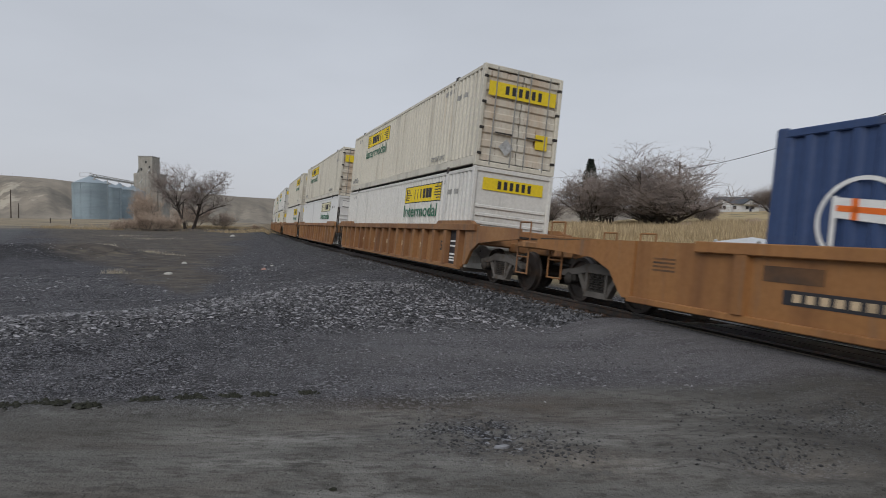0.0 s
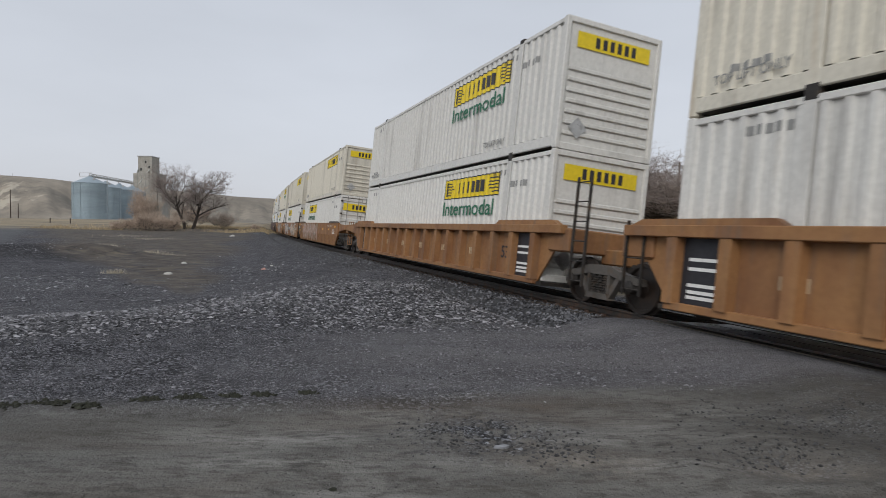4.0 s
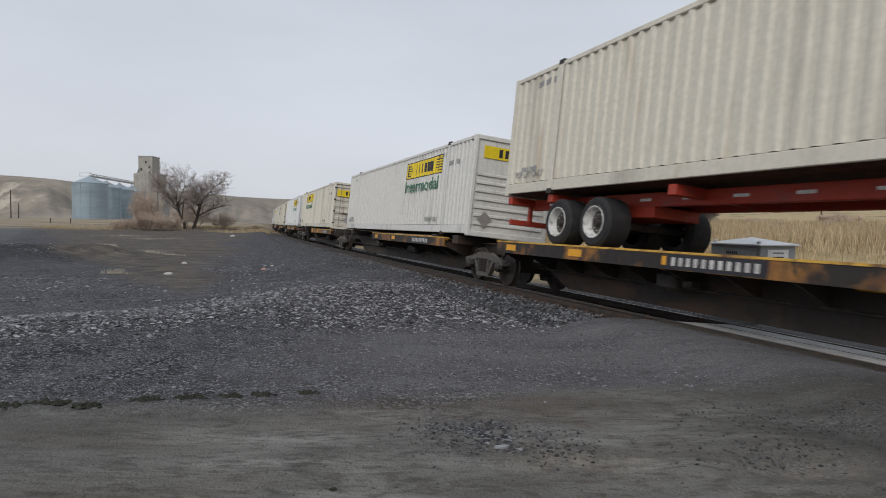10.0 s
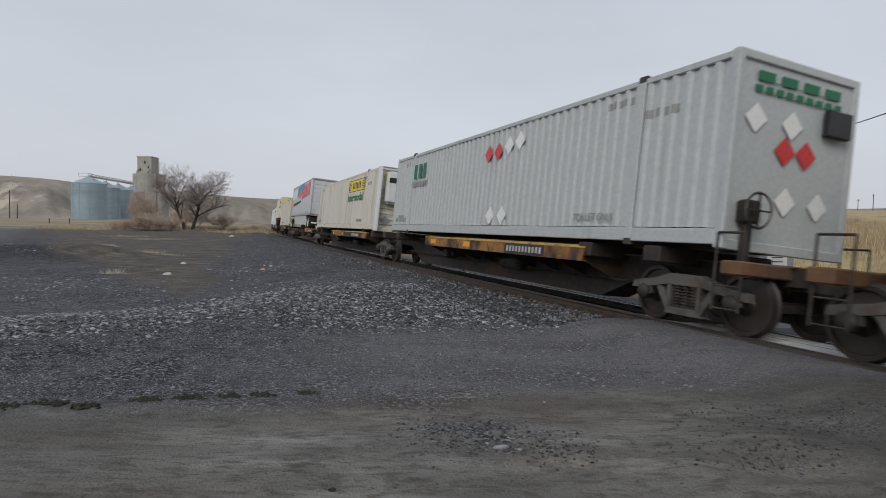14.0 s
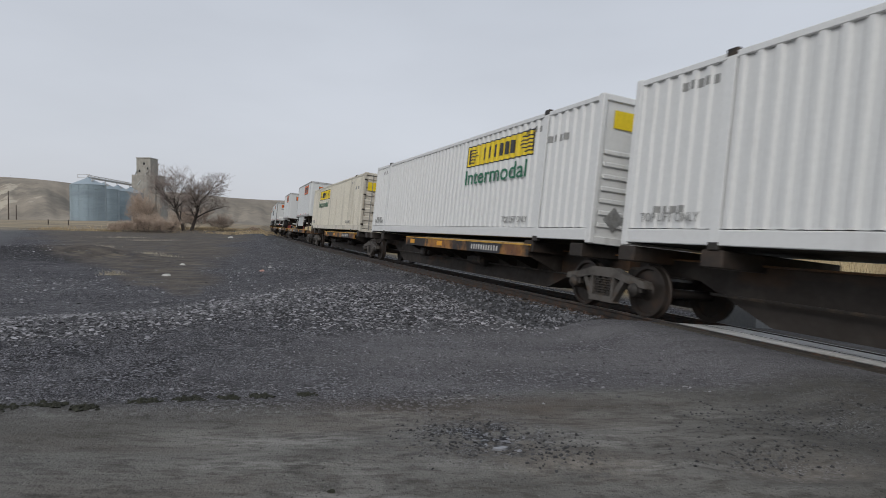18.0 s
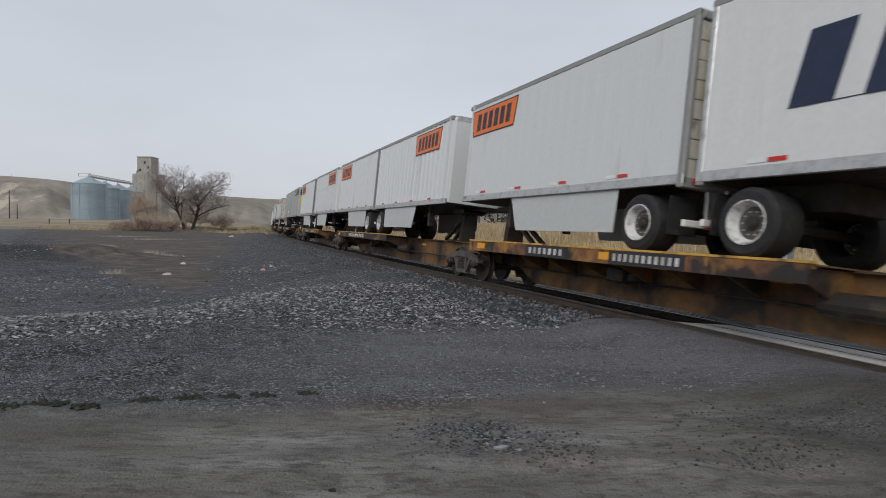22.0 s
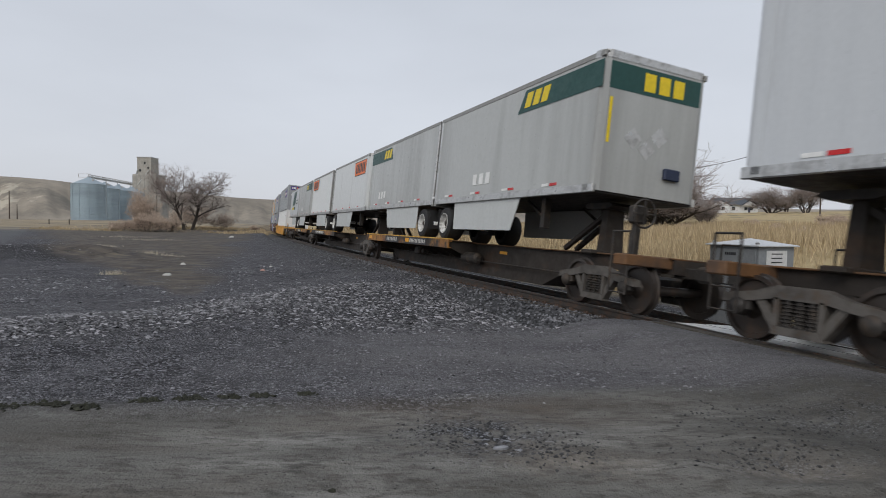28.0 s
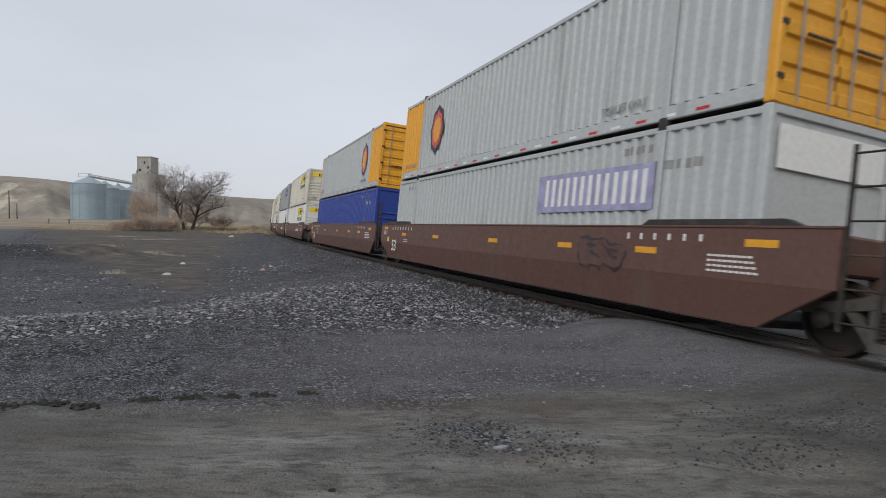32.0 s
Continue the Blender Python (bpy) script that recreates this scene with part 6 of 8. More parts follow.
            for yy in (-1.2, 1.2):
                part("walkway", skinned(("walkway", sx, yy), lambda: Form().box(*sorted((sx * 9.3, sx * 11.4)), yy - 0.25, yy + 0.25, 1.20, 1.24), MAT["truck"]), MAT["truck"], root)
                part("grab_rail", skinned(("grab_rail", sx, yy), lambda: Form().rod((sx * 11.4, yy, 0.4), (sx * 11.4, yy, 1.6), 0.02).rod((sx * 10.9, yy, 1.2), (sx * 10.9, yy, 1.6), 0.02).rod((sx * 10.9, yy, 1.6), (sx * 11.4, yy, 1.6), 0.02).rod((sx * 10.9, yy, 0.42), (sx * 11.4, yy, 0.42), 0.02).rod((sx * 10.9, yy, 0.42), (sx * 10.9, yy, 1.2), 0.02).rod((sx * 10.9, yy, 0.8), (sx * 11.4, yy, 0.8), 0.02), pm), pm, root)
            coupler(root, sx * 11.0, sx)
        else:
            part("end_platform", skinned(("end_joint", sx), lambda: Form().slab(*sorted((sx * 8.4, sx * 9.15)), -1.42, 1.42, 0.98, 1.46, 0.03).slab(*sorted((sx * 9.0, sx * 9.76)), -0.5, 0.5, 0.80, 1.12, 0.03), pm), pm, root)
            ladder(root, 9.33 if sx > 0 else -9.0, -1.44, 0.35, 2.45 if sx > 0 else 1.6, MAT["truck"])
    if front_end == "coupler":
        truck(root, 9.85)
    else:
        truck(root, 9.78)
    if rear_end == "coupler":
        truck(root, -9.85)
    # markings on the near flank
    y = -1.50 if style == "smooth" else -1.44 if style == "low" else -1.36
    yf = y - 0.003
    if style == "smooth":
        pale = MAT["graf_tan"] if paint == "maroon" else MAT["pane_white"]
        word("53", 0.42, pale if not paint.startswith("tan") else MAT["ink"], root, -7.45, yf - 0.002, 0.69 if not paint.startswith("tan") else 0.70)
        for x, z in ((8.3, 1.30), (-8.65, 1.36), (-6.35, 1.15), (-3.2, 1.13), (0.75, 1.13), (3.9, 1.13), (6.2, 1.13)):
            part("reflector", skinned(("reflector3",), lambda: Form().box(-0.24, 0.24, -1.505, -1.5, -0.05, 0.05), MAT["orangebox"]), MAT["orangebox"], root, at=Matrix.Translation((x, 0, z)))
        if paint.startswith("tan"):
            part("end_panel", plate(-9.26, -8.12, 0.84, 1.28, y, -1, 0.003), MAT["sideframe"], root, "dark grey end panel")
        word("125 T", 0.16, pale, root, -8.7, yf - 0.004, 1.17)
        part("warning_plate", plate(-8.36, -8.16, 0.84, 1.02, y, -1, 0.006), MAT["yellow"], root)
        for zz in (1.10, 1.03, 0.96, 0.89):
            part("data_lettering", bars_of(7.45, 8.3 - 0.5 * (zz - 0.89), zz, zz + 0.03, 9, y, -1, 0.75, 0.004), pale, root)
        for zz in (0.88, 0.95):
            part("data_lettering", bars_of(-6.35, -5.9, zz, zz + 0.02, 5, y, -1, 0.7, 0.004), pale, root)
        for x0, n in ((-7.9, 4), (5.6, 3)):
            part("load_marking", bars_of(x0, x0 + 0.62 * n, 1.30, 1.40, n * 2, y, -1, 0.16, 0.004), pale, root)
        if "strip" in tags:
            part("number_board", plate(-1.28, 1.46, 0.81, 1.12, y, -1, 0.004), MAT["ink"], root, "black company board with pale blocks")
            part("board_block", bars_of(-1.0, 1.2, 0.85, 1.08, 3, y, -1, 0.8, 0.008, lean=0.05), MAT["graf_white"], root)
            for zz in (0.90, 0.95, 1.0):
                part("board_line", bars_of(-1.0, 1.2, zz, zz + 0.014, 1, y, -1, 1.0, 0.010), MAT["ink"], root)
        if "rearstrip" in tags:
            part("number_board", plate(-5.05, -1.85, 0.82, 1.0, y, -1, 0.004), MAT["ink"], root)
            part("number_lettering", bars_of(-4.9, -2.0, 0.85, 0.97, 10, y, -1, 0.55, 0.008), MAT["graf_white"], root)
        if "emblem" in tags:
            part("emblem_lettering", bars_of(2.6, 5.0, 0.84, 1.0, 4, y, -1, 0.62, 0.005, lean=0.06), MAT["graf_tan"], root)
            part("emblem_line", bars_of(2.5, 4.8, 0.815, 0.832, 1, y, -1, 1.0, 0.005), MAT["graf_tan"], root)
        if "carnumber" in tags:
            part("number_lettering", bars_of(-3.6, -1.2, 0.83, 1.0, 9, y, -1, 0.55, 0.016), MAT["graf_tan"], root)
        if "number" in tags:
            part("number_lettering", bars_of(3.1, 5.7, 0.84, 1.04, 10, y, -1, 0.55, 0.005), MAT["pane_white"], root)
            word("A", 0.26, MAT["pane_white"], root, 1.8, yf - 0.002, 0.96)
    elif style == "low":
        part("number_board", plate(-5.7, -4.3, 0.56, 0.74, y, -1, 0.004), MAT["ink"], root)
        part("number_lettering", bars_of(-5.6, -4.4, 0.60, 0.70, 7, y, -1, 0.6, 0.008), MAT["graf_tan"], root)
        for zz in (0.98, 0.92, 0.86, 0.80):
            part("data_lettering", bars_of(-8.0, -7.5, zz, zz + 0.03, 1, y, -1, 0.95, 0.004), MAT["spinerust"], root)
        part("side_plate", Form().slab(-8.75, -8.5, y - 0.02, y, 0.78, 0.9, 0.01), pm, root)
        part("worn_panel", plate(-6.0, -5.2, 0.82, 1.02, y, -1, 0.004), MAT["spinerust"], root)
    else:
        for sx in (-1, 1):
            if "black" in tags:
                part("black_panel", skinned(("black_panel", sx), lambda: Form().box(*sorted((sx * 6.98, sx * 7.84)), -1.368, -1.36, 0.36, 1.34), MAT["ink"]), MAT["ink"], root)
                for zz in (1.0, 0.86, 0.62, 0.52, 0.44):
                    part("data_lettering", skinned(("db", sx, zz), lambda: Form().box(*sorted((sx * 7.06, sx * 7.66)), -1.372, -1.368, zz, zz + 0.05), MAT["pane_white"]), MAT["pane_white"], root)
        word("53", 0.30, MAT["ink"], root, 6.42, -1.364, 0.85)
        for k in range(6):
            part("stencil", bars_of(-6.2 + k * 2.1, -5.75 + k * 2.1, 0.72, 0.9, 4, y, -1, 0.6, 0.004), MAT["graf_tan"], root)
    for i, tg in enumerate(tags):
        if isinstance(tg, tuple):
            graffiti(root, tg[0], tg[1], tg[2], tg[3], tg[4], y, tg[5], style == "smooth")
    return tagged(root, label, "well car", group="well cars of the train")


def hitch(parent, x, d, mat):
    """A stand that holds a trailer's kingpin, its struts running back along the car."""
    t = part("hitch_stand", Form().add([(x - 0.12, -0.26, 1.05), (x + 0.12, -0.26, 1.05), (x + 0.12, 0.26, 1.05), (x - 0.12, 0.26, 1.05), (x - 0.10, -0.20, 2.03), (x + 0.10, -0.20, 2.03), (x + 0.10, 0.20, 2.03), (x - 0.10, 0.20, 2.03)], [(0, 3, 2, 1), (4, 5, 6, 7), (0, 1, 5, 4), (1, 2, 6, 5), (2, 3, 7, 6), (3, 0, 4, 7)]).slab(x - 0.18, x + 0.18, -0.62, 0.62, 1.03, 1.12, 0.02), mat, parent)
    part("hitch_plate", Form().prism([(x - 0.48, 2.06), (x - 0.36, 2.13), (x + 0.36, 2.13), (x + 0.48, 2.06), (x + 0.30, 2.0), (x - 0.30, 2.0)], "y", -0.40, 0.40), MAT["truck"], t)
    part("hitch_slot", Form().box(x - 0.105, x + 0.105, -0.2, 0.2, 1.3, 1.38), MAT["truck"], t)
    for yy in (-0.16, 0.16):
        part("hitch_strut", Form().bar((x - d * 1.45, yy, 1.12), (x - d * 0.05, yy * 0.7, 1.92), 0.11, 0.09), mat, t)
    return t


def spine_car(half, trucks, ends, decks, hitches, label, edge="deckyellow", seats=False, sill="spine", twin=0):
    """One articulated spine unit between its two trucks, origin mid-way on the rails; +x leads."""
    root = new("spine_car", None)
    f = half - 0.15 if ends[0] == "joint" else half + 1.3
    r = half - 0.15 if ends[1] == "joint" else half + 1.3
    part("centre_sill", Form().prism([(-r, 1.04), (f, 1.04), (f, 0.78), (half - 1.6, 0.74), (half - 3.0, 0.17), (-half + 3.0, 0.17), (-half + 1.6, 0.74), (-r, 0.78)], "y", -0.36, 0.36), MAT[sill], root)
    part("top_flange", Form().slab(-r, f, -0.46, 0.46, 1.04, 1.07, 0.008), MAT["spinerust"], root)
    for sx, e, hl in ((1, ends[0], f), (-1, ends[1], r)):
        if e == "coupler":
            coupler(root, sx * (half + 1.0), sx)
            part("end_beam", Form().slab(*sorted((sx * (half + 0.9), sx * (half + 1.25))), -1.38, 1.38, 0.86, 1.06, 0.02), MAT["spinerust"], root)
            if sx > 0:
                part("brake_stand", Form().slab(half + 0.80, half + 0.92, -0.98, -0.84, 1.05, 1.75, 0.02).slab(half + 0.76, half + 0.98, -1.05, -0.77, 1.62, 1.95, 0.03), MAT["truck"], root)
                part("brake_wheel", Form().turn([(0.02, 0.23), (0.0, 0.25), (0.02, 0.27), (0.04, 0.25), (0.02, 0.23)], "x", (half + 1.02, -0.91, 1.80), 20, False).bar((half + 1.04, -1.15, 1.80), (half + 1.04, -0.67, 1.80), 0.03, 0.02).bar((half + 1.04, -0.91, 1.56), (half + 1.04, -0.91, 2.04), 0.03, 0.02), MAT["truck"], root)
            for yy in (-1.3, 1.3):
                part("grab_rail", Form().rod((sx * (half + 1.2), yy, 0.35), (sx * (half + 1.2), yy, 1.45), 0.02).rod((sx * (half + 0.75), yy, 0.35), (sx * (half + 0.75), yy, 1.45), 0.02).rod((sx * (half + 0.75), yy, 1.45), (sx * (half + 1.2), yy, 1.45), 0.02).rod((sx * (half + 0.75), yy, 0.7), (sx * (half + 1.2), yy, 0.7), 0.014).rod((sx * (half + 0.75), yy, 0.38), (sx * (half + 1.2), yy, 0.38), 0.014), MAT["truck"], root)
    for a, b in decks:
        dk = part("deck", Form().box(a, b, -1.30, 1.30, 1.072, 1.094), MAT["spinerust"], root, "worn steel wheel deck")
        for sd in (-1, 1):
            part("edge_beam", Form().prism([(sd * 1.22, 1.10), (sd * 1.34, 1.10), (sd * 1.34, 0.84), (sd * 1.24, 0.84), (sd * 1.24, 0.86), (sd * 1.30, 0.88), (sd * 1.30, 1.03), (sd * 1.22, 1.03)], "x", a, b), MAT["edgebeam" if edge == "deckyellow" else "spinerust"], dk)
            part("edge_stripe", Form().box(a, b, *sorted((sd * 1.18, sd * 1.352)), 1.095, 1.13), MAT[edge], dk)
            n = max(2, int((b - a) / 1.1))
            for k in range(n + 1 if sd < 0 else 0):
                x = a + 0.1 + k * (b - a - 0.2) / n
                part("bracket", Form().prism([(sd * 0.36, 1.05), (sd * 1.30, 1.05), (sd * 1.30, 0.88), (sd * 0.36, 0.52)], "x", x - 0.02, x + 0.02), MAT[sill], dk)
        yy = -1.3405
        for k in range(int((b - a) / 2.6)):
            x = a + 0.5 + k * 2.6
            if twin and k % 2:
                part("edge_patch", Form().box(x, x + 1.3, yy - 0.004, yy, 0.86, 1.08), MAT["ink"], dk)
            else:
                part("edge_patch", Form().box(x, x + 0.45, yy - 0.004, yy, 0.91, 1.05), MAT["orangebox"], dk)
        xx = a + (b - a) * 0.74 if not twin else -0.85 if a < -3 else a + 4.0
        if twin == 1 and a < -5:
            part("edge_board", Form().box(-4.7, -3.1, yy - 0.006, yy, 0.85, 1.085), MAT["ink"], dk)
            part("number_lettering", bars_of(-4.6, -3.2, 0.905, 1.035, 7, yy - 0.006, -1, 0.5, 0.004), MAT["graf_white"], dk)
        if twin == 2:
            part("edge_board", Form().box(-5.3, -1.75, yy - 0.007, yy, 0.85, 1.085), MAT["ink"], dk)
            word("TWIN-28'-ALL PURPOSE SPINE CAR", 0.15, MAT["pane_white"], dk, -3.5, yy - 0.010, 0.965, width=3.3)
        else:
            part("edge_board", Form().box(xx - 0.9, xx + 0.9, yy - 0.007, yy, 0.85, 1.085), MAT["ink"], dk)
            part("number_lettering", bars_of(xx - 0.82, xx + 0.82, 0.905, 1.035, 11, yy - 0.007, -1, 0.5, 0.004), MAT["graf_white"], dk)
    for sd in (-1, 1):
        part("brake_rod", Form().rod((-half + 2, sd * 0.5, 0.55), (half - 2, sd * 0.5, 0.55), 0.025), MAT["truck"], root)
    for x in (half * 0.42, half * 0.1, -half * 0.3):
        part("reflector", skinned(("reflector4",), lambda: Form().box(-0.22, 0.22, -0.364, -0.36, -0.04, 0.04), MAT["orangebox"]), MAT["orangebox"], root, at=Matrix.Translation((x, 0, 0.86)))
    part("air_tank", Form().turn([(-0.5, 0.08), (-0.45, 0.17), (0.45, 0.17), (0.5, 0.08)], "x", (half * 0.25, -0.62, 0.62), 14), MAT["truck"], root)
    part("brake_valve", Form().slab(-half * 0.25 - 0.25, -half * 0.25 + 0.2, -0.85, -0.45, 0.5, 0.8, 0.05).slab(-half * 0.25 + 0.25, -half * 0.25 + 0.45, -0.75, -0.5, 0.55, 0.72, 0.04), MAT["truck"], root)
    if seats:
        for x in (-7.9, -6.06, 6.06, 7.9):
            if abs(x) < half + 0.2:
                part("load_seat", Form().slab(x - 0.2, x + 0.2, -1.28, 1.28, 0.95, 1.215, 0.02), MAT["spine"], root)
    for x, d, red in hitches:
        hitch(root, x, d, MAT["hitchred"] if red else MAT["spine"])
    for t in trucks:
        truck(root, t)
    return tagged(root, label, "spine car", group="spine cars of the train")


# ---------------------------------------------------------------- the train, from its head to its tail
MOVERS = []                         # (thing, front, rear, height of its base): metres up the line at the start
_MADE = {}


def put(make, u0, u1, z, /, **kw):
    key = (make, repr(sorted(kw.items())))
    ob = copy_thing(_MADE[key], Matrix.Identity(4)) if key in _MADE else make(**kw)
    _MADE.setdefault(key, ob)
    MOVERS.append((ob, u0, u1, z))
    return ob


WELL_Z, STACK_Z, SEAT_Z, DECK_Z = 0.31, 3.215, 1.22, 1.10
JB = "white corrugated container with a yellow panel and green word, worn"


def stack(front, low, high):
    for z, spec in ((WELL_Z, low), (STACK_Z, high)):
        if spec:
            put(container, front, front + 16.15, z, **spec)


def jb(front, sign, paint="white", **kw):
    names = {"white": "white", "cream": "cream-stained white", "rusty": "rust-streaked white", "bright": "clean white"}
    end = "latched double doors" if front == "doors" else "ribbed nose wall"
    sign = 0.268 if sign < 0.5 else 0.706
    return dict(front=front, sign=sign, paint=paint, label="%s corrugated container with yellow panel and %s" % (names[paint], end), **kw)


TAN_LABEL = "weathered tan steel well car with upright side posts"
TAN2_LABEL = "smooth-sided tan well car covered in graffiti, rusty edges"
MAROON_LABEL = "maroon smooth-sided steel well car with pale stencils"
BROWN_LABEL = "red-brown smooth-sided steel well car with white stencils"


def triple(starts, style, paint, label, tags):
    ends = (("coupler", "joint"), ("joint", "joint"), ("joint", "coupler"))
    for s, (a, b), tg in zip(starts, ends, tags):
        put(well_car, s, s + 16.15, 0.0, style=style, paint=paint, front_end=a, rear_end=b, label=label, tags=tg)


# the short blue box in a long well, at the head of what is seen
put(well_car, -12.3, 3.85, 0.0, style="low", paint="tanbright", front_end="joint", rear_end="coupler", label="orange-tan steel well car, scuffed, half empty at its ends", tags=())


def blue_box(**kw):
    ob = container(**kw)
    y = -HALF_W - 0.004
    ring = Form()
    n = 40
    for k in range(n):
        a, b = 2 * math.pi * k / n, 2 * math.pi * (k + 1) / n
        ring.prism([(-4.92 + r * math.cos(w), 1.38 + r * math.sin(w)) for r, w in ((0.47, a), (0.47, b), (0.52, b), (0.52, a))], "y", y, y + 0.003)
    part("ring_emblem", ring, MAT["pane_white"], ob, "white painted ring")
    part("flag_emblem", Form().prism([(-5.2, 1.66), (-4.62, 1.60), (-4.60, 1.34), (-5.2, 1.42)], "y", y, y + 0.003).prism([(-5.26, 1.68), (-5.2, 1.68), (-5.2, 1.0), (-5.26, 1.0)], "y", y, y + 0.003), MAT["pane_white"], ob)
    part("flag_cross", Form().prism([(-5.2, 1.57), (-4.62, 1.51), (-4.62, 1.44), (-5.2, 1.50)], "y", y - 0.003, y).prism([(-5.03, 1.645), (-4.95, 1.635), (-4.95, 1.385), (-5.03, 1.395)], "y", y - 0.003, y), MAT["orange"], ob)
    return ob


put(blue_box, -10.27, 1.92, 0.22, length=12.19, height=2.59, paint="blue", front="doors", trim="blue", label="blue corrugated container with a white ring emblem, in a well car", lift_text=False)

triple((11.35, 30.9, 50.5), "ribbed", "tan", TAN_LABEL, (("black",), ("black", (3, -3.4, -2.0, 0.5, 1.2, ("graf_white", "graf_tan", "graf_white"))), ((5, -5.6, -3.8, 0.4, 1.25, ("graf_white", "tan", "graf_white")),)))
stack(11.35, jb("nose", 0.33, "white"), jb("doors", 0.76, "cream"))
stack(30.9, jb("nose", 0.32, "bright", sign_kind="faded"), jb("doors", 0.74, "cream"))
stack(50.5, jb("nose", 0.28, "white"), jb("nose", 0.3, "cream"))
triple((73.7, 93.35, 113.25), "ribbed", "tan", TAN_LABEL, (("black", (7, -1.0, 3.2, 0.45, 1.15, ("graf_white", "tan", "graf_white"))), ("black", (8, 2.2, 4.8, 0.36, 1.25, ("graf_white", "graf_tan", "graf_dark"))), ("black",)))
stack(73.7, jb("doors", 0.73, "cream"), jb("doors", 0.73, "white"))
stack(93.35, jb("nose", 0.3, "white", words=False), jb("nose", 0.28, "cream"))
stack(113.25, jb("nose", 0.32, "white"), jb("nose", 0.27, "white"))
triple((136.0, 155.5, 174.85), "smooth", "tanbright", TAN2_LABEL, (((11, -6.3, 1.5, 0.34, 1.44, ("graf_pink", "graf_sage", "graf_white")),), ("strip", (12, -5.6, -1.45, 0.36, 1.40, ("graf_white", "graf_grey", "graf_tan", "graf_rose")), (13, 1.7, 5.9, 0.30, 1.44, ("graf_white", "graf_grey", "orangebox")), (14, 6.2, 7.2, 0.55, 1.1, ("graf_tan", "graf_pink", "graf_tan"))), ("rearstrip", (15, -1.5, 4.5, 0.30, 1.42, ("graf_silver", "graf_grey", "graf_white")))))
stack(136.0, jb("doors", 0.80, "white"), jb("nose", 0.35, "cream", words=False))
stack(155.5, jb("doors", 0.77, "white"), jb("nose", 0.3, "cream", words=False))
stack(174.85, jb("doors", 0.81, "white"), jb("nose", 0.3, "cream"))
triple((198.35, 217.8, 237.1), "smooth", "maroon", MAROON_LABEL, (("emblem",), ("carnumber", (24, -4.8, -4.0, 0.4, 1.25, ("graf_teal", "maroon", "graf_teal")), (21, -3.5, 3.4, 0.28, 1.48, ("graf_dark", "graf_dark", "graf_teal", "graf_teal"))), ("emblem", (22, -5.1, -1.8, 0.42, 1.40, ("graf_green", "graf_dark", "graf_white")), (25, 3.8, 5.0, 0.95, 1.42, ("graf_plum", "maroon", "graf_plum")), (26, 5.05, 5.8, 0.85, 1.32, ("graf_teal", "maroon", "graf_teal")), (23, 1.0, 4.2, 0.30, 1.46, ("graf_blue", "graf_mauve", "graf_mauve")))))
stack(198.35, jb("doors", 0.80, "bright"), jb("doors", 0.76, "white"))
stack(217.8, jb("nose", 0.34, "bright", sign_kind="faded"), jb("doors", 0.76, "rusty"))
stack(237.1, jb("nose", 0.3, "white"), jb("doors", 0.7, "cream"))

SPINE_LABEL = "dirty brown spine car with rusty yellow-edged wheel decks"
SPINE2_LABEL = "dirty brown spine car with a long yellow-edged deck for two trailers"


def spine_set(joints, loads, empties=(), twin=False, edge="deckyellow", sill="spine", last_ahead=False):
    """joints: the trucks' places along the train; loads: (front, rear, nose) of what rides on each unit, nose 1, -1 or 0 for a box."""
    n = len(joints) - 1
    for i in range(n):
        a, b = joints[i], joints[i + 1]
        half, mid = (b - a) / 2, (a + b) / 2
        ends = ("coupler" if i == 0 else "joint", "coupler" if i == n - 1 else "joint")
        decks, hitches, seats, two = [], [], False, len(loads[i]) > 1
        for front, rear, nose in loads[i]:
            if nose == 0:
                seats = True
                decks = [(half - 11.2, half - 2.4)] if not decks else decks
            else:
                back = rear if nose > 0 else front
                lo = mid - back
                d = nose
                if not two:
                    decks = [(max(-half + 1.2, lo - 1.6), lo + (9.0 if rear - front > 10 else 5.6))] if d > 0 else [(lo - 2.1, min(half - 0.8, lo + 6.5))]
                hitches.append((mid - (front + 0.95 if nose > 0 else rear - 0.95), nose, False))
        long = any(c - f > 10 for f, c, _ in loads[i])
        if two or twin and not seats and not long:
            decks = [(-half + 1.0, 2.0 if two else half - 1.3)] if not (last_ahead and i == n - 1) else [(-1.6, half - 1.0)]
        for u, d, red in empties:
            if a < u < b:
                hitches.append((mid - u, d, red))
        ts = [half] + ([-half] if i == n - 1 else [])
        put(spine_car, a, b, 0.0, half=round(half, 3), trucks=ts, ends=ends, decks=[(round(p, 2), round(q, 2)) for p, q in decks], hitches=[(round(p, 2), q, w) for p, q, w in hitches], seats=seats, edge=edge, sill=sill, label=SPINE2_LABEL if two else SPINE_LABEL, twin=0 if seats or long or not (two or twin) else 2 if i == 1 else 1)


def box53(u, /, **kw):
    put(container, u, u + 16.15, SEAT_Z, **kw)


def on_chassis(u, /, **kw):
    put(container, u, u + 16.15, DECK_Z + 1.13, **kw)
    put(chassis, u + 0.1, u + 16.05, DECK_Z)


def pup(front, rear, nose, look_of, sign, skin="trailer", **kw):
    put(trailer, front, rear, DECK_Z, length=round(rear - front, 2), nose_first=nose > 0, look_of=look_of, sign=sign, skin=skin, **kw)
    return (front, rear, nose)


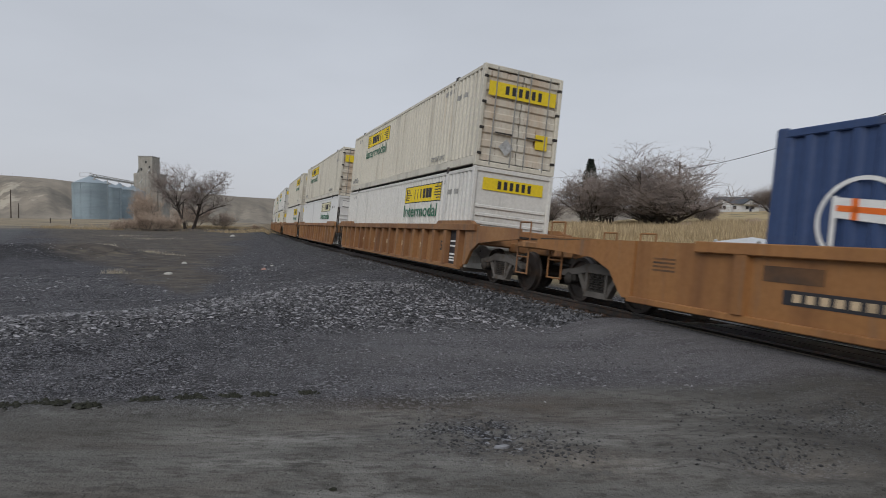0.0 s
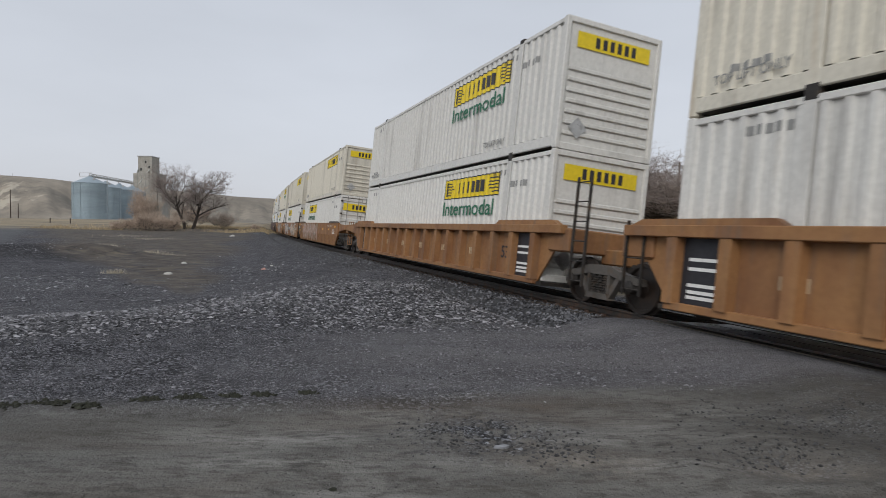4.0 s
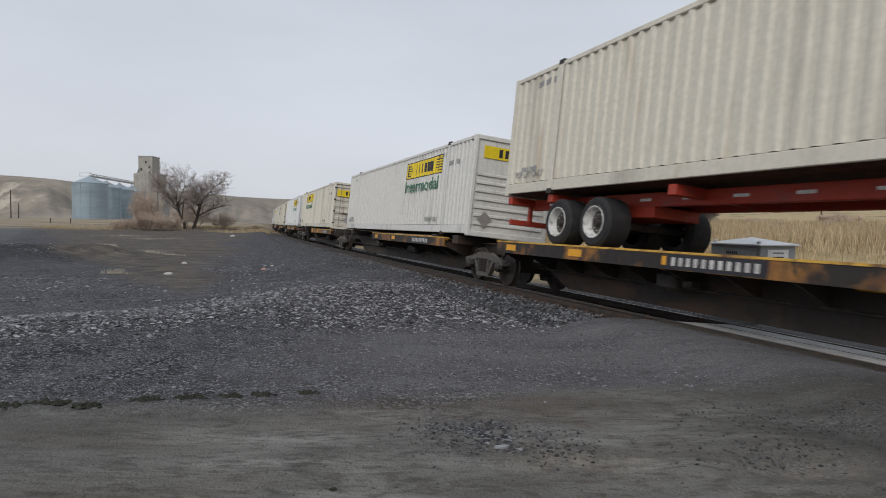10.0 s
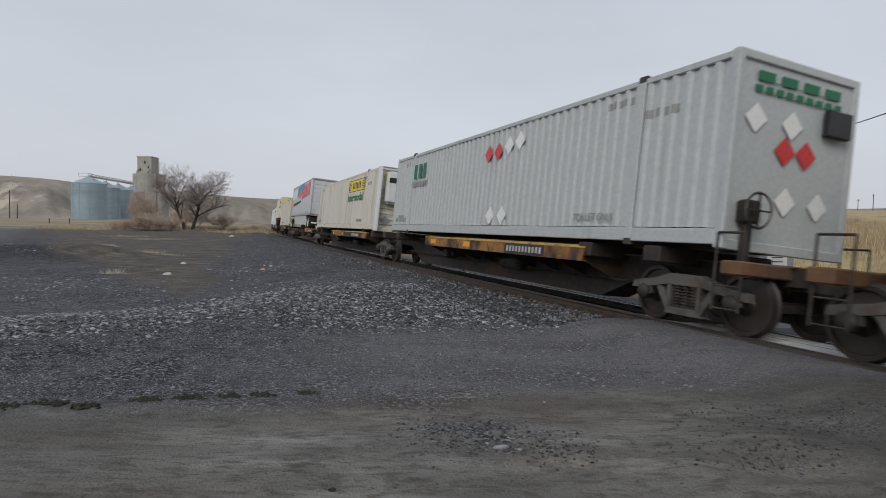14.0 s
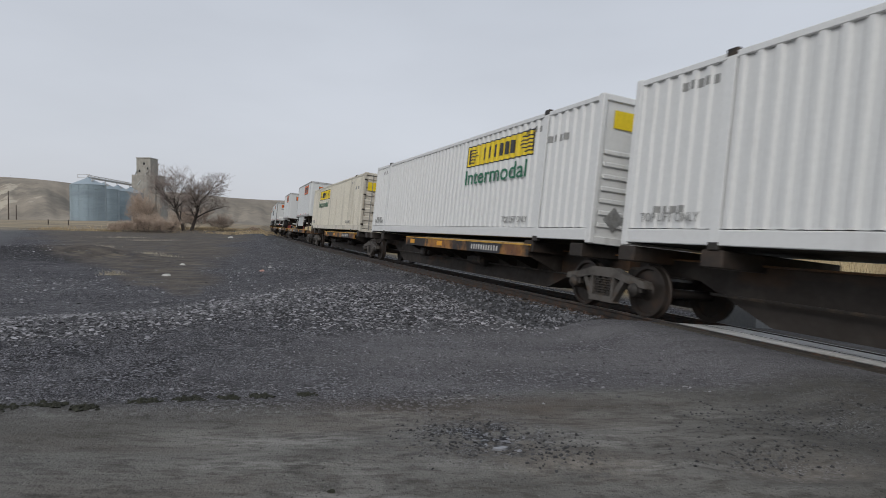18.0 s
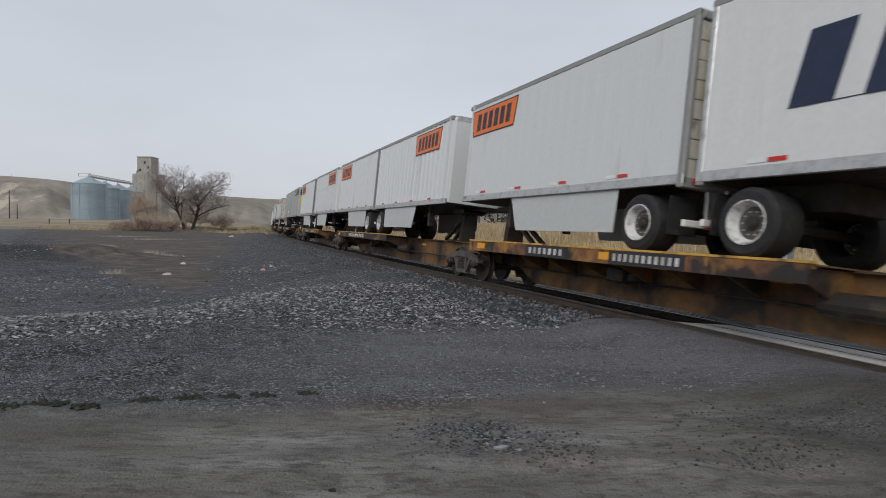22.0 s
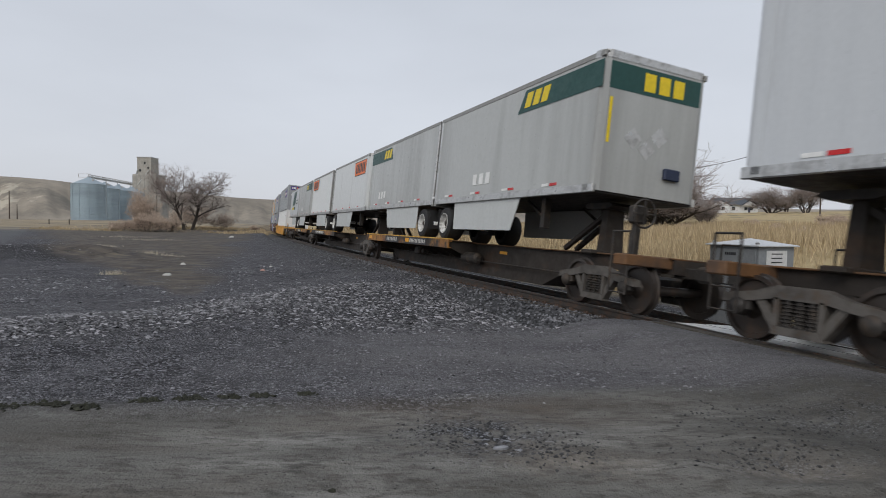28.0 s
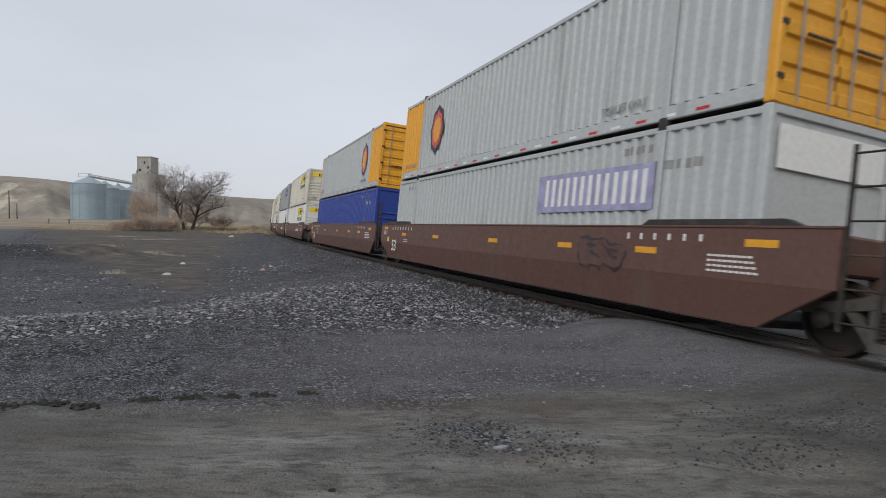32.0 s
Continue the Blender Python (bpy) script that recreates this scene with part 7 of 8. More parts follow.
spine_set((258.3, 275.6, 294.8, 312.9), ([(258.2, 274.35, 1)], [(276.45, 292.6, 0)], [(297.4, 313.5, 0)]))
on_chassis(258.2, **jb("nose", 0.3, "cream"))
box53(276.45, **jb("nose", 0.33, "white"))
box53(297.4, **jb("doors", 0.79, "cream"))
spine_set((316.4, 334.0, 352.5, 371.0), ([(316.3, 332.4, 0)], [(336.5, 352.6, 0)], [(355.1, 371.2, 0)]))
box53(316.3, **jb("nose", 0.27, "bright"))
box53(336.5, **jb("doors", 0.72, "cream", sign_kind="faded"))
box53(355.1, **jb("doors", 0.79, "cream", words=False))
spine_set((374.4, 391.4, 410.2, 428.4), ([(373.6, 389.8, 0)], [(392.3, 408.9, 0)], [(413.2, 429.5, -1)]))


def grey_carrier(**kw):
    ob = container(**kw)
    y = -HALF_W - 0.002
    part("green_lettering", bars_of(-6.0, -4.6, 1.95, 2.45, 3, y, -1, 0.66, 0.005), MAT["green"], ob)
    part("green_lettering", bars_of(-6.1, -4.4, 1.66, 1.84, 8, y, -1, 0.7, 0.005), MAT["greymark"], ob)
    for k, (x, z) in enumerate(((0.2, 2.2), (0.75, 2.2), (1.3, 2.3), (1.85, 2.35), (0.6, 0.55), (1.25, 0.55))):
        part("placard", Form().prism([(x - 0.24, z), (x, z + 0.24), (x + 0.24, z), (x, z - 0.24)], "y", y - 0.004, y), MAT["reddash"] if k < 2 else MAT["pane_white"], ob, "diamond placard")
    h = kw["length"] / 2 - 0.02
    part("nose_stripe", end_bars(-0.95, 0.95, 2.5, 2.64, 4, h), MAT["green"], ob)
    part("nose_stripe", end_bars(-0.95, 0.95, 2.33, 2.43, 9, h), MAT["green"], ob)
    for k, (yy, z) in enumerate(((-0.85, 1.95), (-0.1, 1.95), (-0.2, 1.55), (0.25, 1.55), (-0.1, 0.8), (0.6, 0.8))):
        part("placard", Form().prism([(yy - 0.22, z), (yy, z + 0.22), (yy + 0.22, z), (yy, z - 0.22)], "x", h, h + 0.004), MAT["reddash"] if k in (2, 3) else MAT["pane_white"], ob, "diamond placard")
    part("vent_box", Form().slab(h, h + 0.12, 0.55, 1.05, 1.9, 2.3), MAT["black"], ob)
    return ob


def reefer(**kw):
    ob = container(**kw)
    h = kw["length"] / 2
    part("cooling_unit", Form().slab(h - 0.02, h + 0.30, -0.95, 0.95, 1.25, 2.75, 0.12), MAT["bright"], ob, "white cooling unit with a black grille")
    part("unit_grille", Form().slab(h + 0.29, h + 0.33, 0.05, 0.85, 1.5, 2.35, 0.04), MAT["black"], ob)
    part("unit_vent", Form().slab(h + 0.29, h + 0.32, -0.85, -0.2, 2.2, 2.42, 0.02), MAT["black"], ob)
    part("unit_lettering", end_bars(-0.5, 0.4, 2.52, 2.6, 10, h + 0.30), MAT["greymark"], ob)
    for sd in (-1, 1):
        part("end_frame", Form().slab(h - 0.02, h + 0.40, *sorted((sd * 1.29, sd * 1.19)), 0.0, 2.89, 0.02), MAT["bright"], ob)
    part("end_frame_top", Form().rod((h + 0.36, -1.25, 2.85), (h + 0.36, 1.25, 2.85), 0.035), MAT["aluminium"], ob)
    return ob


put(grey_carrier, 373.6, 389.75, SEAT_Z, length=16.15, paint="greybox", front="nose", label="pale grey corrugated container with green letter bars and diamond placards")
put(reefer, 392.65, 408.8, SEAT_Z, paint="cream", front="nose", sign=0.268, flat=True, label="smooth cream refrigerated container with a cooling unit on its nose", length=16.15)
pup(413.2, 429.35, -1, "mural", 0.5, "abfsilver", axles=2, posts=False, height=4.0, label="long highway trailer with a faded red, white and blue mural")
spine_set((431.6, 447.8, 465.0, 482.4, 499.6, 515.7), ([(431.0, 447.1, 0)], [(448.5, 464.7, 1)], [(465.6, 481.7, 0)], [(482.65, 498.8, 0)], [(501.15, 517.3, 0)]))


def plain_reefer(**kw):
    ob = container(**kw)
    part("lettering", lettering("SUPER CUBE REEFER CONTAINER", 0.14), MAT["navy"], ob, at=Matrix.Translation((-2.6, -HALF_W - 0.003, 0.36)))
    return ob


put(plain_reefer, 431.0, 447.15, SEAT_Z, length=16.15, paint="cream", front="nose", flat=True, label="plain smooth off-white refrigerated container with small blue words")
on_chassis(448.5, **jb("nose", 0.28, "cream", sign_kind="yellow"))
box53(465.6, **jb("nose", 0.29, "bright"))
box53(482.65, **jb("nose", 0.3, "bright"))
box53(501.15, **jb("doors", 0.7, "cream"))
Y_LABEL = "white highway trailer with an orange sign panel on its side"
A_LABEL = "grey highway trailer with a dark green band and yellow letter bars"
S_LABEL = "silver-grey highway trailer with dark green letter bars and yellow stripe"
spine_set((519.8, 537.5, 555.6, 573.7), ([pup(520.05, 528.6, 1, "orange", 0.3, skirt=True, label=Y_LABEL)], [pup(538.3, 546.65, 1, "orange", 0.36, skirt=False, label=Y_LABEL)], [pup(566.15, 574.7, -1, "orange", 0.78, label=Y_LABEL)]), ((536.67, -1, True), (555.15, -1, True), (557.68, 1, False)), twin=True)
spine_set((577.5, 595.0, 613.7, 630.2), ([pup(577.8, 586.2, 1, "navy", 0.5, "bright", skirt=False, posts=False, label="white highway trailer with large navy letter bars along its side"), pup(586.45, 594.95, -1, "orange", 0.82, posts=False, label=Y_LABEL)], [pup(596.3, 604.8, 1, "orange", 0.25, label=Y_LABEL), pup(605.0, 613.5, -1, "orange", 0.8, label=Y_LABEL)], [pup(614.5, 623.0, 1, "orange", 0.22, label=Y_LABEL), pup(624.0, 632.5, -1, "orange", 0.8, label=Y_LABEL)]), twin=True, sill="spineochre")
spine_set((633.9, 652.3, 668.9, 685.9), ([pup(635.3, 651.4, 1, "green", 0.62, "abfgrey", axles=2, skirt=False, posts=False, slide=2.1, label=A_LABEL)], [pup(660.2, 668.7, -1, "old", 0.5, "oldskin", skirt=False, posts=False, label="faded pale blue trailer with a yellow and orange stripe")], [pup(677.8, 686.2, -1, "orange", 0.78, skirt=False, label=Y_LABEL)]), edge="spinerust")
spine_set((690.1, 706.3, 725.0, 743.5), ([pup(690.0, 698.5, 1, "silver", 0.55, "abfsilver", posts=False, label=S_LABEL)], [(708.3, 724.45, 0)], [pup(736.0, 744.4, -1, "silver", 0.55, "abfsilver", posts=False, label=S_LABEL)]), edge="spinerust")
box53(708.3, **jb("nose", 0.25, "bright"))
spine_set((747.7, 765.5, 784.0, 801.6), ([pup(747.75, 756.2, 1, "green", 0.55, "abfgrey", posts=False, label=A_LABEL), pup(756.35, 764.9, -1, "green", 0.7, "abfgrey", posts=False, label=A_LABEL)], [pup(765.7, 774.3, 1, "orange", 0.2, posts=False, label=Y_LABEL), pup(775.15, 783.7, -1, "orange", 0.82, label=Y_LABEL)], [pup(784.7, 793.2, 1, "green", 0.55, "abfgrey", posts=False, label=A_LABEL), pup(793.6, 802.0, -1, "silver", 0.55, "abfsilver", posts=False, label=S_LABEL)]), twin=True, last_ahead=True)


def parcel_box(signs=True, **kw):
    """A grey box with purple panels of white and orange bars."""
    ob = container(**kw)
    h = kw.get("length", 16.15) / 2
    e = 2.896
    cx = 3.95
    if signs:
        y = -HALF_W + 0.004
        part("purple_panel", plate(cx - 1.85, cx + 1.85, 1.6, 2.45, y - 0.01, -1, 0.006), MAT["purple"], ob, "purple company panel")
        part("white_lettering", bars_of(cx - 1.5, cx - 0.75, 1.85, 2.2, 3, y - 0.016, -1, 0.7, 0.005), MAT["pane_white"], ob)
        part("orange_lettering", bars_of(cx - 0.7, cx - 0.25, 1.85, 2.2, 2, y - 0.016, -1, 0.7, 0.005), MAT["orange"], ob)
        part("white_lettering", bars_of(cx - 0.1, cx + 1.5, 1.9, 2.1, 10, y - 0.016, -1, 0.6, 0.005), MAT["pane_white"], ob)
    part("purple_nose_panel", Form().box(h - 0.01, h, -1.05, 1.05, e * 0.80, e * 0.96), MAT["purple"], ob, "purple company panel on the nose")
    part("white_lettering", end_bars(-0.95, -0.45, e * 0.84, e * 0.92, 3, h), MAT["pane_white"], ob)
    part("orange_lettering", end_bars(-0.42, -0.12, e * 0.84, e * 0.92, 2, h), MAT["orange"], ob)
    part("white_lettering", end_bars(0.05, 0.95, e * 0.85, e * 0.90, 10, h), MAT["pane_white"], ob)
    for yy in (-0.75, -0.15):
        part("placard", Form().prism([(yy - 0.24, 1.75), (yy, 1.99), (yy + 0.24, 1.75), (yy, 1.51)], "x", h - 0.01, h), MAT["pane_white"], ob, "white diamond placard")
    for xx in (-5.2, -4.75):
        part("placard", Form().prism([(xx - 0.2, 2.0), (xx, 2.2), (xx + 0.2, 2.0), (xx, 1.8)], "y", -HALF_W - 0.006, -HALF_W), MAT["pane_white"], ob, "white diamond placard")
    return ob


PARCEL = dict(paint="steelgrey", front="nose", label="grey corrugated container with a purple panel, white and orange bars")
put(well_car, 807.4, 823.55, 0.0, style="low", paint="yellowcar", front_end="coupler", rear_end="coupler", label="ochre yellow well car with plain scratched sides", tags=((41, -0.4, 2.6, 0.5, 1.0, ("yellowcar", "graf_dark", "yellowcar")), (42, -5.2, -2.2, 0.5, 1.0, ("reddash", "graf_white", "graf_dark"))))
put(container, 807.4, 823.55, WELL_Z, paint="bright", front="nose", label="plain white corrugated container low in a yellow well car")
put(parcel_box, 807.4, 823.55, STACK_Z - 0.03, **PARCEL)
triple((830.5, 850.0, 869.6), "smooth", "brown", BROWN_LABEL, (("number", (31, -5.2, 1.05, 0.28, 1.46, ("graf_lilac", "graf_lilac", "graf_blue"))), ((32, 4.5, 5.7, 0.86, 1.2, ("brown", "graf_dark", "graf_dark")),), ()))
put(parcel_box, 830.5, 846.65, WELL_Z, **PARCEL)
put(parcel_box, 830.5, 846.65, STACK_Z, **PARCEL)


def two_tone(**kw):
    """A grey box with orange ends and a round emblem near one of them."""
    far = kw.pop("turned", False)
    ob = container(**kw)
    h = 16.15 / 2
    if far:
        part("orange_end", plate(-h - 0.004, -h + 2.1, 0.30, 2.76, -HALF_W + 0.008, -1, 0.006, ribs(-h + 0.14, h - 0.14, 0.29, 0.045)), MAT["orangebox"], ob, "orange painted end of the side")
    else:
        part("orange_end", plate(h - 2.05, h + 0.004, 0.30, 2.76, -HALF_W + 0.008, -1, 0.006, ribs(-h + 0.14, h - 0.14, 0.29, 0.045)), MAT["orangebox"], ob, "orange painted end of the side")
    for k in range(22):
        part("reflector", skinned(("reflector5", k % 2), lambda: Form().box(-0.13, 0.13, -HALF_W - 0.004, -HALF_W, 0.10, 0.15), MAT["reddash" if k % 2 else "pane_white"]), MAT["reddash"], ob, at=Matrix.Translation((-7.4 + 0.68 * k, 0, 0)))
    if kw.get("paint") == "greybox":
        for r, mm, dy in ((0.92, "black", 0.0), (0.72, "reddash", 0.003), (0.5, "orangebox", 0.006)):
            pts = [((-h + 3.5 if far else h - 3.1) + r * 0.62 * math.cos(w) * (1 + 0.06 * math.cos(8 * w)), 1.5 + r * 0.85 * math.sin(w) * (1 + 0.06 * math.cos(8 * w))) for w in [2 * math.pi * k / 28 for k in range(28)]]
            part("round_emblem", Form().prism(pts, "y", -HALF_W - 0.006 - dy, -HALF_W), MAT[mm], ob, "round emblem in black, red and orange")
    return ob


def bar_panel_box(**kw):
    ob = container(**kw)
    part("purple_panel", plate(2.35, 6.05, 1.5, 2.3, -HALF_W + 0.002, -1, 0.006), MAT["graf_lilac"], ob, "faded violet company panel")
    part("white_lettering", bars_of(2.6, 5.9, 1.62, 2.2, 13, -HALF_W - 0.004, -1, 0.45, 0.005), MAT["pane_white"], ob)
    part("white_nose", Form().box(16.15 / 2 - 0.01, 16.15 / 2, -1.1, 1.1, 2.05, 2.65), MAT["pane_white"], ob)
    return ob


TWO = dict(paint="greybox", front="doors", trim="orangebox", label="pale grey container with orange ends and a round emblem")
put(bar_panel_box, 850.0, 866.15, WELL_Z, paint="greybox", front="nose", label="pale grey corrugated container with a faded violet panel")
put(two_tone, 850.0, 866.15, STACK_Z, turned=True, **TWO)
put(container, 869.6, 885.75, WELL_Z, paint="clearblue", front="nose", label="clear blue corrugated container low in a brown well car")
put(two_tone, 869.6, 885.75, STACK_Z, **TWO)
triple((893.0, 912.5, 932.0), "smooth", "brown", BROWN_LABEL, (("number",), ("number",), ("number",)))
stack(893.0, jb("nose", 0.3, "white"), jb("nose", 0.3, "cream"))
put(container, 912.5, 928.65, WELL_Z, paint="bright", front="nose", label="plain white corrugated container low in a brown well car")
put(parcel_box, 912.5, 928.65, STACK_Z, **PARCEL)
stack(932.0, jb("nose", 0.3, "white"), jb("doors", 0.75, "cream"))
triple((955.3, 974.8, 994.3), "smooth", "brown", BROWN_LABEL, (("number",), ("number",), ("number",)))
stack(955.3, jb("nose", 0.3, "white"), jb("nose", 0.3, "cream"))
stack(974.8, jb("nose", 0.3, "white"), jb("doors", 0.7, "white"))
stack(994.3, jb("doors", 0.75, "white"), jb("nose", 0.3, "cream"))


# ---------------------------------------------------------------- the yard's small things
def ground_z(x, y):
    return float(ground_height(np.array([float(x)]), np.array([float(y)]))[0])


def blob(rng, rx, ry, rz, n=10, m=6):
    """A rough rounded lump resting on z = 0."""
    g = Form()
    v, f = [], []
    for j in range(m + 1):
        ph = math.pi / 2 * (1 - j / m)
        for i in range(n):
            a = 2 * math.pi * i / n
            k = rng.uniform(0.78, 1.18)
            v.append((rx * math.cos(a) * math.cos(ph) * k if j else rx * 0.02 * math.cos(a), ry * math.sin(a) * math.cos(ph) * k if j else ry * 0.02 * math.sin(a), rz * math.sin(ph) * k - (0.02 * rz if j == m else 0)))
    for j in range(m):
        for i in range(n):
            q = (i + 1) % n
            f.append((j * n + i, (j + 1) * n + i, (j + 1) * n + q, j * n + q))
    f.append(tuple(range(m * n, m * n + n)))
    return g.add(v, f)


MAT["slab"] = shader("pale_grey_slab", (0.24, 0.245, 0.26), 0.6, vary=0.2, grain=14)
MAT["clod"] = shader("dark_turf_clod", (0.030, 0.031, 0.020), 0.9, vary=0.3, grain=30, bump=0.6)
MAT["pink"] = shader("pale_pink_stone", (0.50, 0.29, 0.24), 0.7)
MAT["litter"] = shader("pale_litter", (0.50, 0.49, 0.46), 0.7)


def build_small():
    rng = random.Random(9)
    g = Form().prism([(-0.062, -0.012), (-0.03, -0.024), (0.04, -0.02), (0.064, 0.002), (0.03, 0.022), (-0.045, 0.018)], "z", 0.0, 0.022)
    o = part("flat_stone", g, MAT["slab"])
    o.matrix_basis = pose(0.46, 4.33, ground_z(0.46, 4.33) - 0.004, 3, -4, 8)
    tagged(o, "flat pale grey stone lying on the dirt road", "stone", group="single stones")
    for x, y, r, mat, lab in ((-0.67, 3.59, 0.028, "clod", "small dark clod of earth on the road"), (-7.1, 23.1, 0.12, "pink", "pale pink stone lying in the gravel"), (-10.2, 21.6, 0.16, "litter", "pale stone on the gravel yard"), (0.36, 4.42, 0.022, "slab", "small grey stone beside a flat one"), (0.60, 4.28, 0.025, "slab", "small grey stone on the dirt road"), (-12.0, 27.0, 0.14, "litter", "pale stone on the gravel yard"), (-20.5, 36.0, 0.2, "litter", "pale stone by a dirt trail"), (-7.2, 24.5, 0.08, "litter", "small pale stone on the gravel"), (-26.0, 72.0, 0.35, "litter", "white lump lying before the bushes")):
        o = part("stone", blob(rng, r, r * 0.8, r * 0.6), MAT[mat])
        o.matrix_basis = pose(x, y, ground_z(x, y) - r * 0.08, 0, 0, rng.uniform(0, 360))
        tagged(o, lab, "stone", group="single stones")
    # turf clods thrown up along the road's edge
    for x, y, w in ((-3.85, 5.02, 0.26), (-3.45, 5.12, 0.20), (-3.1, 5.05, 0.16), (-2.72, 5.32, 0.2), (-2.35, 5.42, 0.2), (-2.0, 5.48, 0.15), (-1.72, 5.55, 0.16), (-1.3, 5.62, 0.1), (-4.3, 5.0, 0.25)):
        pts, sz = [], []
        for _ in range(80):
            px, py = x + rng.gauss(0, w * 0.36), y + rng.gauss(0, w * 0.22)
            pts.append((px, py, ground_z(px, py) + 0.002))
            sz.append(rng.uniform(0.006, 0.030))
        stones("turf_clods", pts, sz, MAT["clod"], int(abs(x) * 100), 0.7, "dark mossy clods along the road edge", "clods")


build_small()


# ---------------------------------------------------------------- plants
def limb(g, a, b, r0, r1, seg=4):
    a, b = Vector(a), Vector(b)
    q = (b - a).to_track_quat("Z", "Y")
    n = len(g.v)
    for e, r in ((a, r0), (b, r1)):
        for i in range(seg):
            w = 2 * math.pi * i / seg
            g.v.append(tuple(e + q @ Vector((r * math.cos(w), r * math.sin(w), 0))))
    for i in range(seg):
        j = (i + 1) % seg
        g.f.append((n + i, n + j, n + seg + j, n + seg + i))


def drawn(a, lim):
    """Draws in what juts past a crown's outline."""
    return a if abs(a) < lim else math.copysign(lim + (abs(a) - lim) * 0.25, a)


def bare_tree_forms(seed, height, width, stems=1, twigs=8, thick=1.0, lean=0.0, droop=0.0, finest=0.010, forks=(8, 7, 7)):
    """A leafless tree: the trunk with its limbs, and the fine twigs."""
    rng = random.Random(seed)
    wood, fine = Form(), Form()

    def grow(p, d, length, r, level):
        steps = 4 if level < 2 else 3 if level < 4 else 2
        pts, dirs = [p], [d]
        for k in range(steps):
            up = 0.10 if level < 2 else 0.03 - droop * (level >= 3)
            d = (d + Vector((rng.gauss(0, 0.24), rng.gauss(0, 0.24), rng.gauss(up, 0.14)))).normalized()
            q = pts[-1] + d * (length / steps)
            ra, rb = r * (1 - 0.6 * k / steps), r * (1 - 0.6 * (k + 1) / steps)
            limb(wood if level < 3 else fine, pts[-1], q, ra, rb, 6 if level == 0 else 4 if level < 3 else 3)
            pts.append(q)
            dirs.append(d)
        if level >= 4:
            return
        n = (*forks, twigs)[level]
        for i in range(n):
            t = rng.uniform(0.2, 1.0) if level or stems > 1 else rng.uniform(0.35, 1.0)
            k = min(int(t * steps), steps - 1)
            base = pts[k].lerp(pts[k + 1], t * steps - k)
            a = rng.uniform(0, math.tau)
            out = Vector((math.cos(a), math.sin(a), rng.uniform(-0.25, 0.55)))
            nd = (dirs[k + 1] * 0.75 + out * (0.95 if level < 2 else 0.8)).normalized()
            grow(base, nd, length * (rng.uniform(0.55, 0.85) if level < 3 else rng.uniform(0.4, 0.7)), max(r * 0.46 * (1 - 0.35 * t), finest), level + 1)

    for k in range(stems):
        a = math.tau * (k + rng.uniform(0, 0.5)) / stems
        tilt = rng.uniform(0.25, 1.1)
        grow(Vector((0.25 * math.cos(a), 0.25 * math.sin(a), -0.2)) if stems > 1 else Vector((0, 0, -0.2)), Vector((tilt * math.cos(a), tilt * math.sin(a), 1)).normalized() if stems > 1 else Vector((0.1, 0, 1)), height * 0.36, height * 0.0135 * thick, 0)
    zs = sorted(v[2] for v in fine.v)
    xs = sorted(v[0] for v in fine.v)
    n = len(xs)
    kz, kx = height / zs[int(n * 0.998)], width / (xs[int(n * 0.985)] - xs[int(n * 0.015)])
    for g in (wood, fine):
        lim = width * 0.56
        g.v = [(drawn(x * kx, lim) + lean * z * kz, drawn(y * kx, lim), max(drawn(z * kz, height * 0.94), -0.3)) for x, y, z in g.v]
    return wood, fine


MAT["bark"] = shader("grey_brown_bark", (0.085, 0.070, 0.060), 0.9, vary=0.25, grain=6)
MAT["twig"] = shader("grey_brown_twigs", (0.30, 0.25, 0.225), 0.9, vary=0.25, grain=2)
MAT["twigred"] = shader("reddish_twigs", (0.52, 0.41, 0.325), 0.9, vary=0.25, grain=2)
MAT["needle"] = shader("dark_needles", (0.030, 0.042, 0.028), 0.85, vary=0.3, grain=4)
_TREES = {}


def bare_tree(kind, x, y, turn, scale, label, group, **kw):
    if kind not in _TREES:
        wood, fine = bare_tree_forms(**kw)
        root = new("tree", None)
        part("trunk", wood, MAT["bark"], root)
        part("crown", fine, MAT["twigred"] if kind.startswith("shrub") else MAT["twig"], root)
        _TREES[kind] = root
        first = root
    else:
        first = copy_thing(_TREES[kind], Matrix.Identity(4))
    first.matrix_basis = pose(x, y, ground_z(x, y) - 0.1, 0, 0, turn) @ Matrix.Diagonal((scale, scale, scale, 1))
    return tagged(first, label, "shrub" if kind.startswith("shrub") else "tree", group=group)


BARE = "bare leafless tree with dense fine grey-brown twigs"
BUSH = "bare reddish-brown shrub thicket in dry grass"
bare_tree("oldA", -42.0, 95.0, 0, 1.0, "old bare tree with a leaning trunk beside shrubs", "bare trees", seed=5, height=11.2, width=6.4, stems=1, twigs=8, thick=1.9, lean=-0.20, droop=0.04, finest=0.011)
bare_tree("oldB", -41.2, 96.0, 0, 1.0, "old bare tree with a forked trunk in dry grass", "bare trees", seed=12, height=10.1, width=7.2, stems=1, twigs=8, thick=2.0, lean=0.36, droop=0.08, finest=0.011)
bare_tree("shrubA", -45.8, 90.0, 0, 1.0, "tall bare grey-brown shrub beside old trees", "bare shrubs", seed=21, height=6.9, width=4.9, stems=4, twigs=3, thick=0.45)
bare_tree("shrubC", -43.5, 101.0, 130, 1.0, BUSH, "bare shrubs", seed=26, height=4.6, width=7.4, stems=5, twigs=2, thick=0.4, forks=(6, 6, 5))
bare_tree("shrubC", -38.2, 101.0, 30, 0.7, BUSH, "bare shrubs")
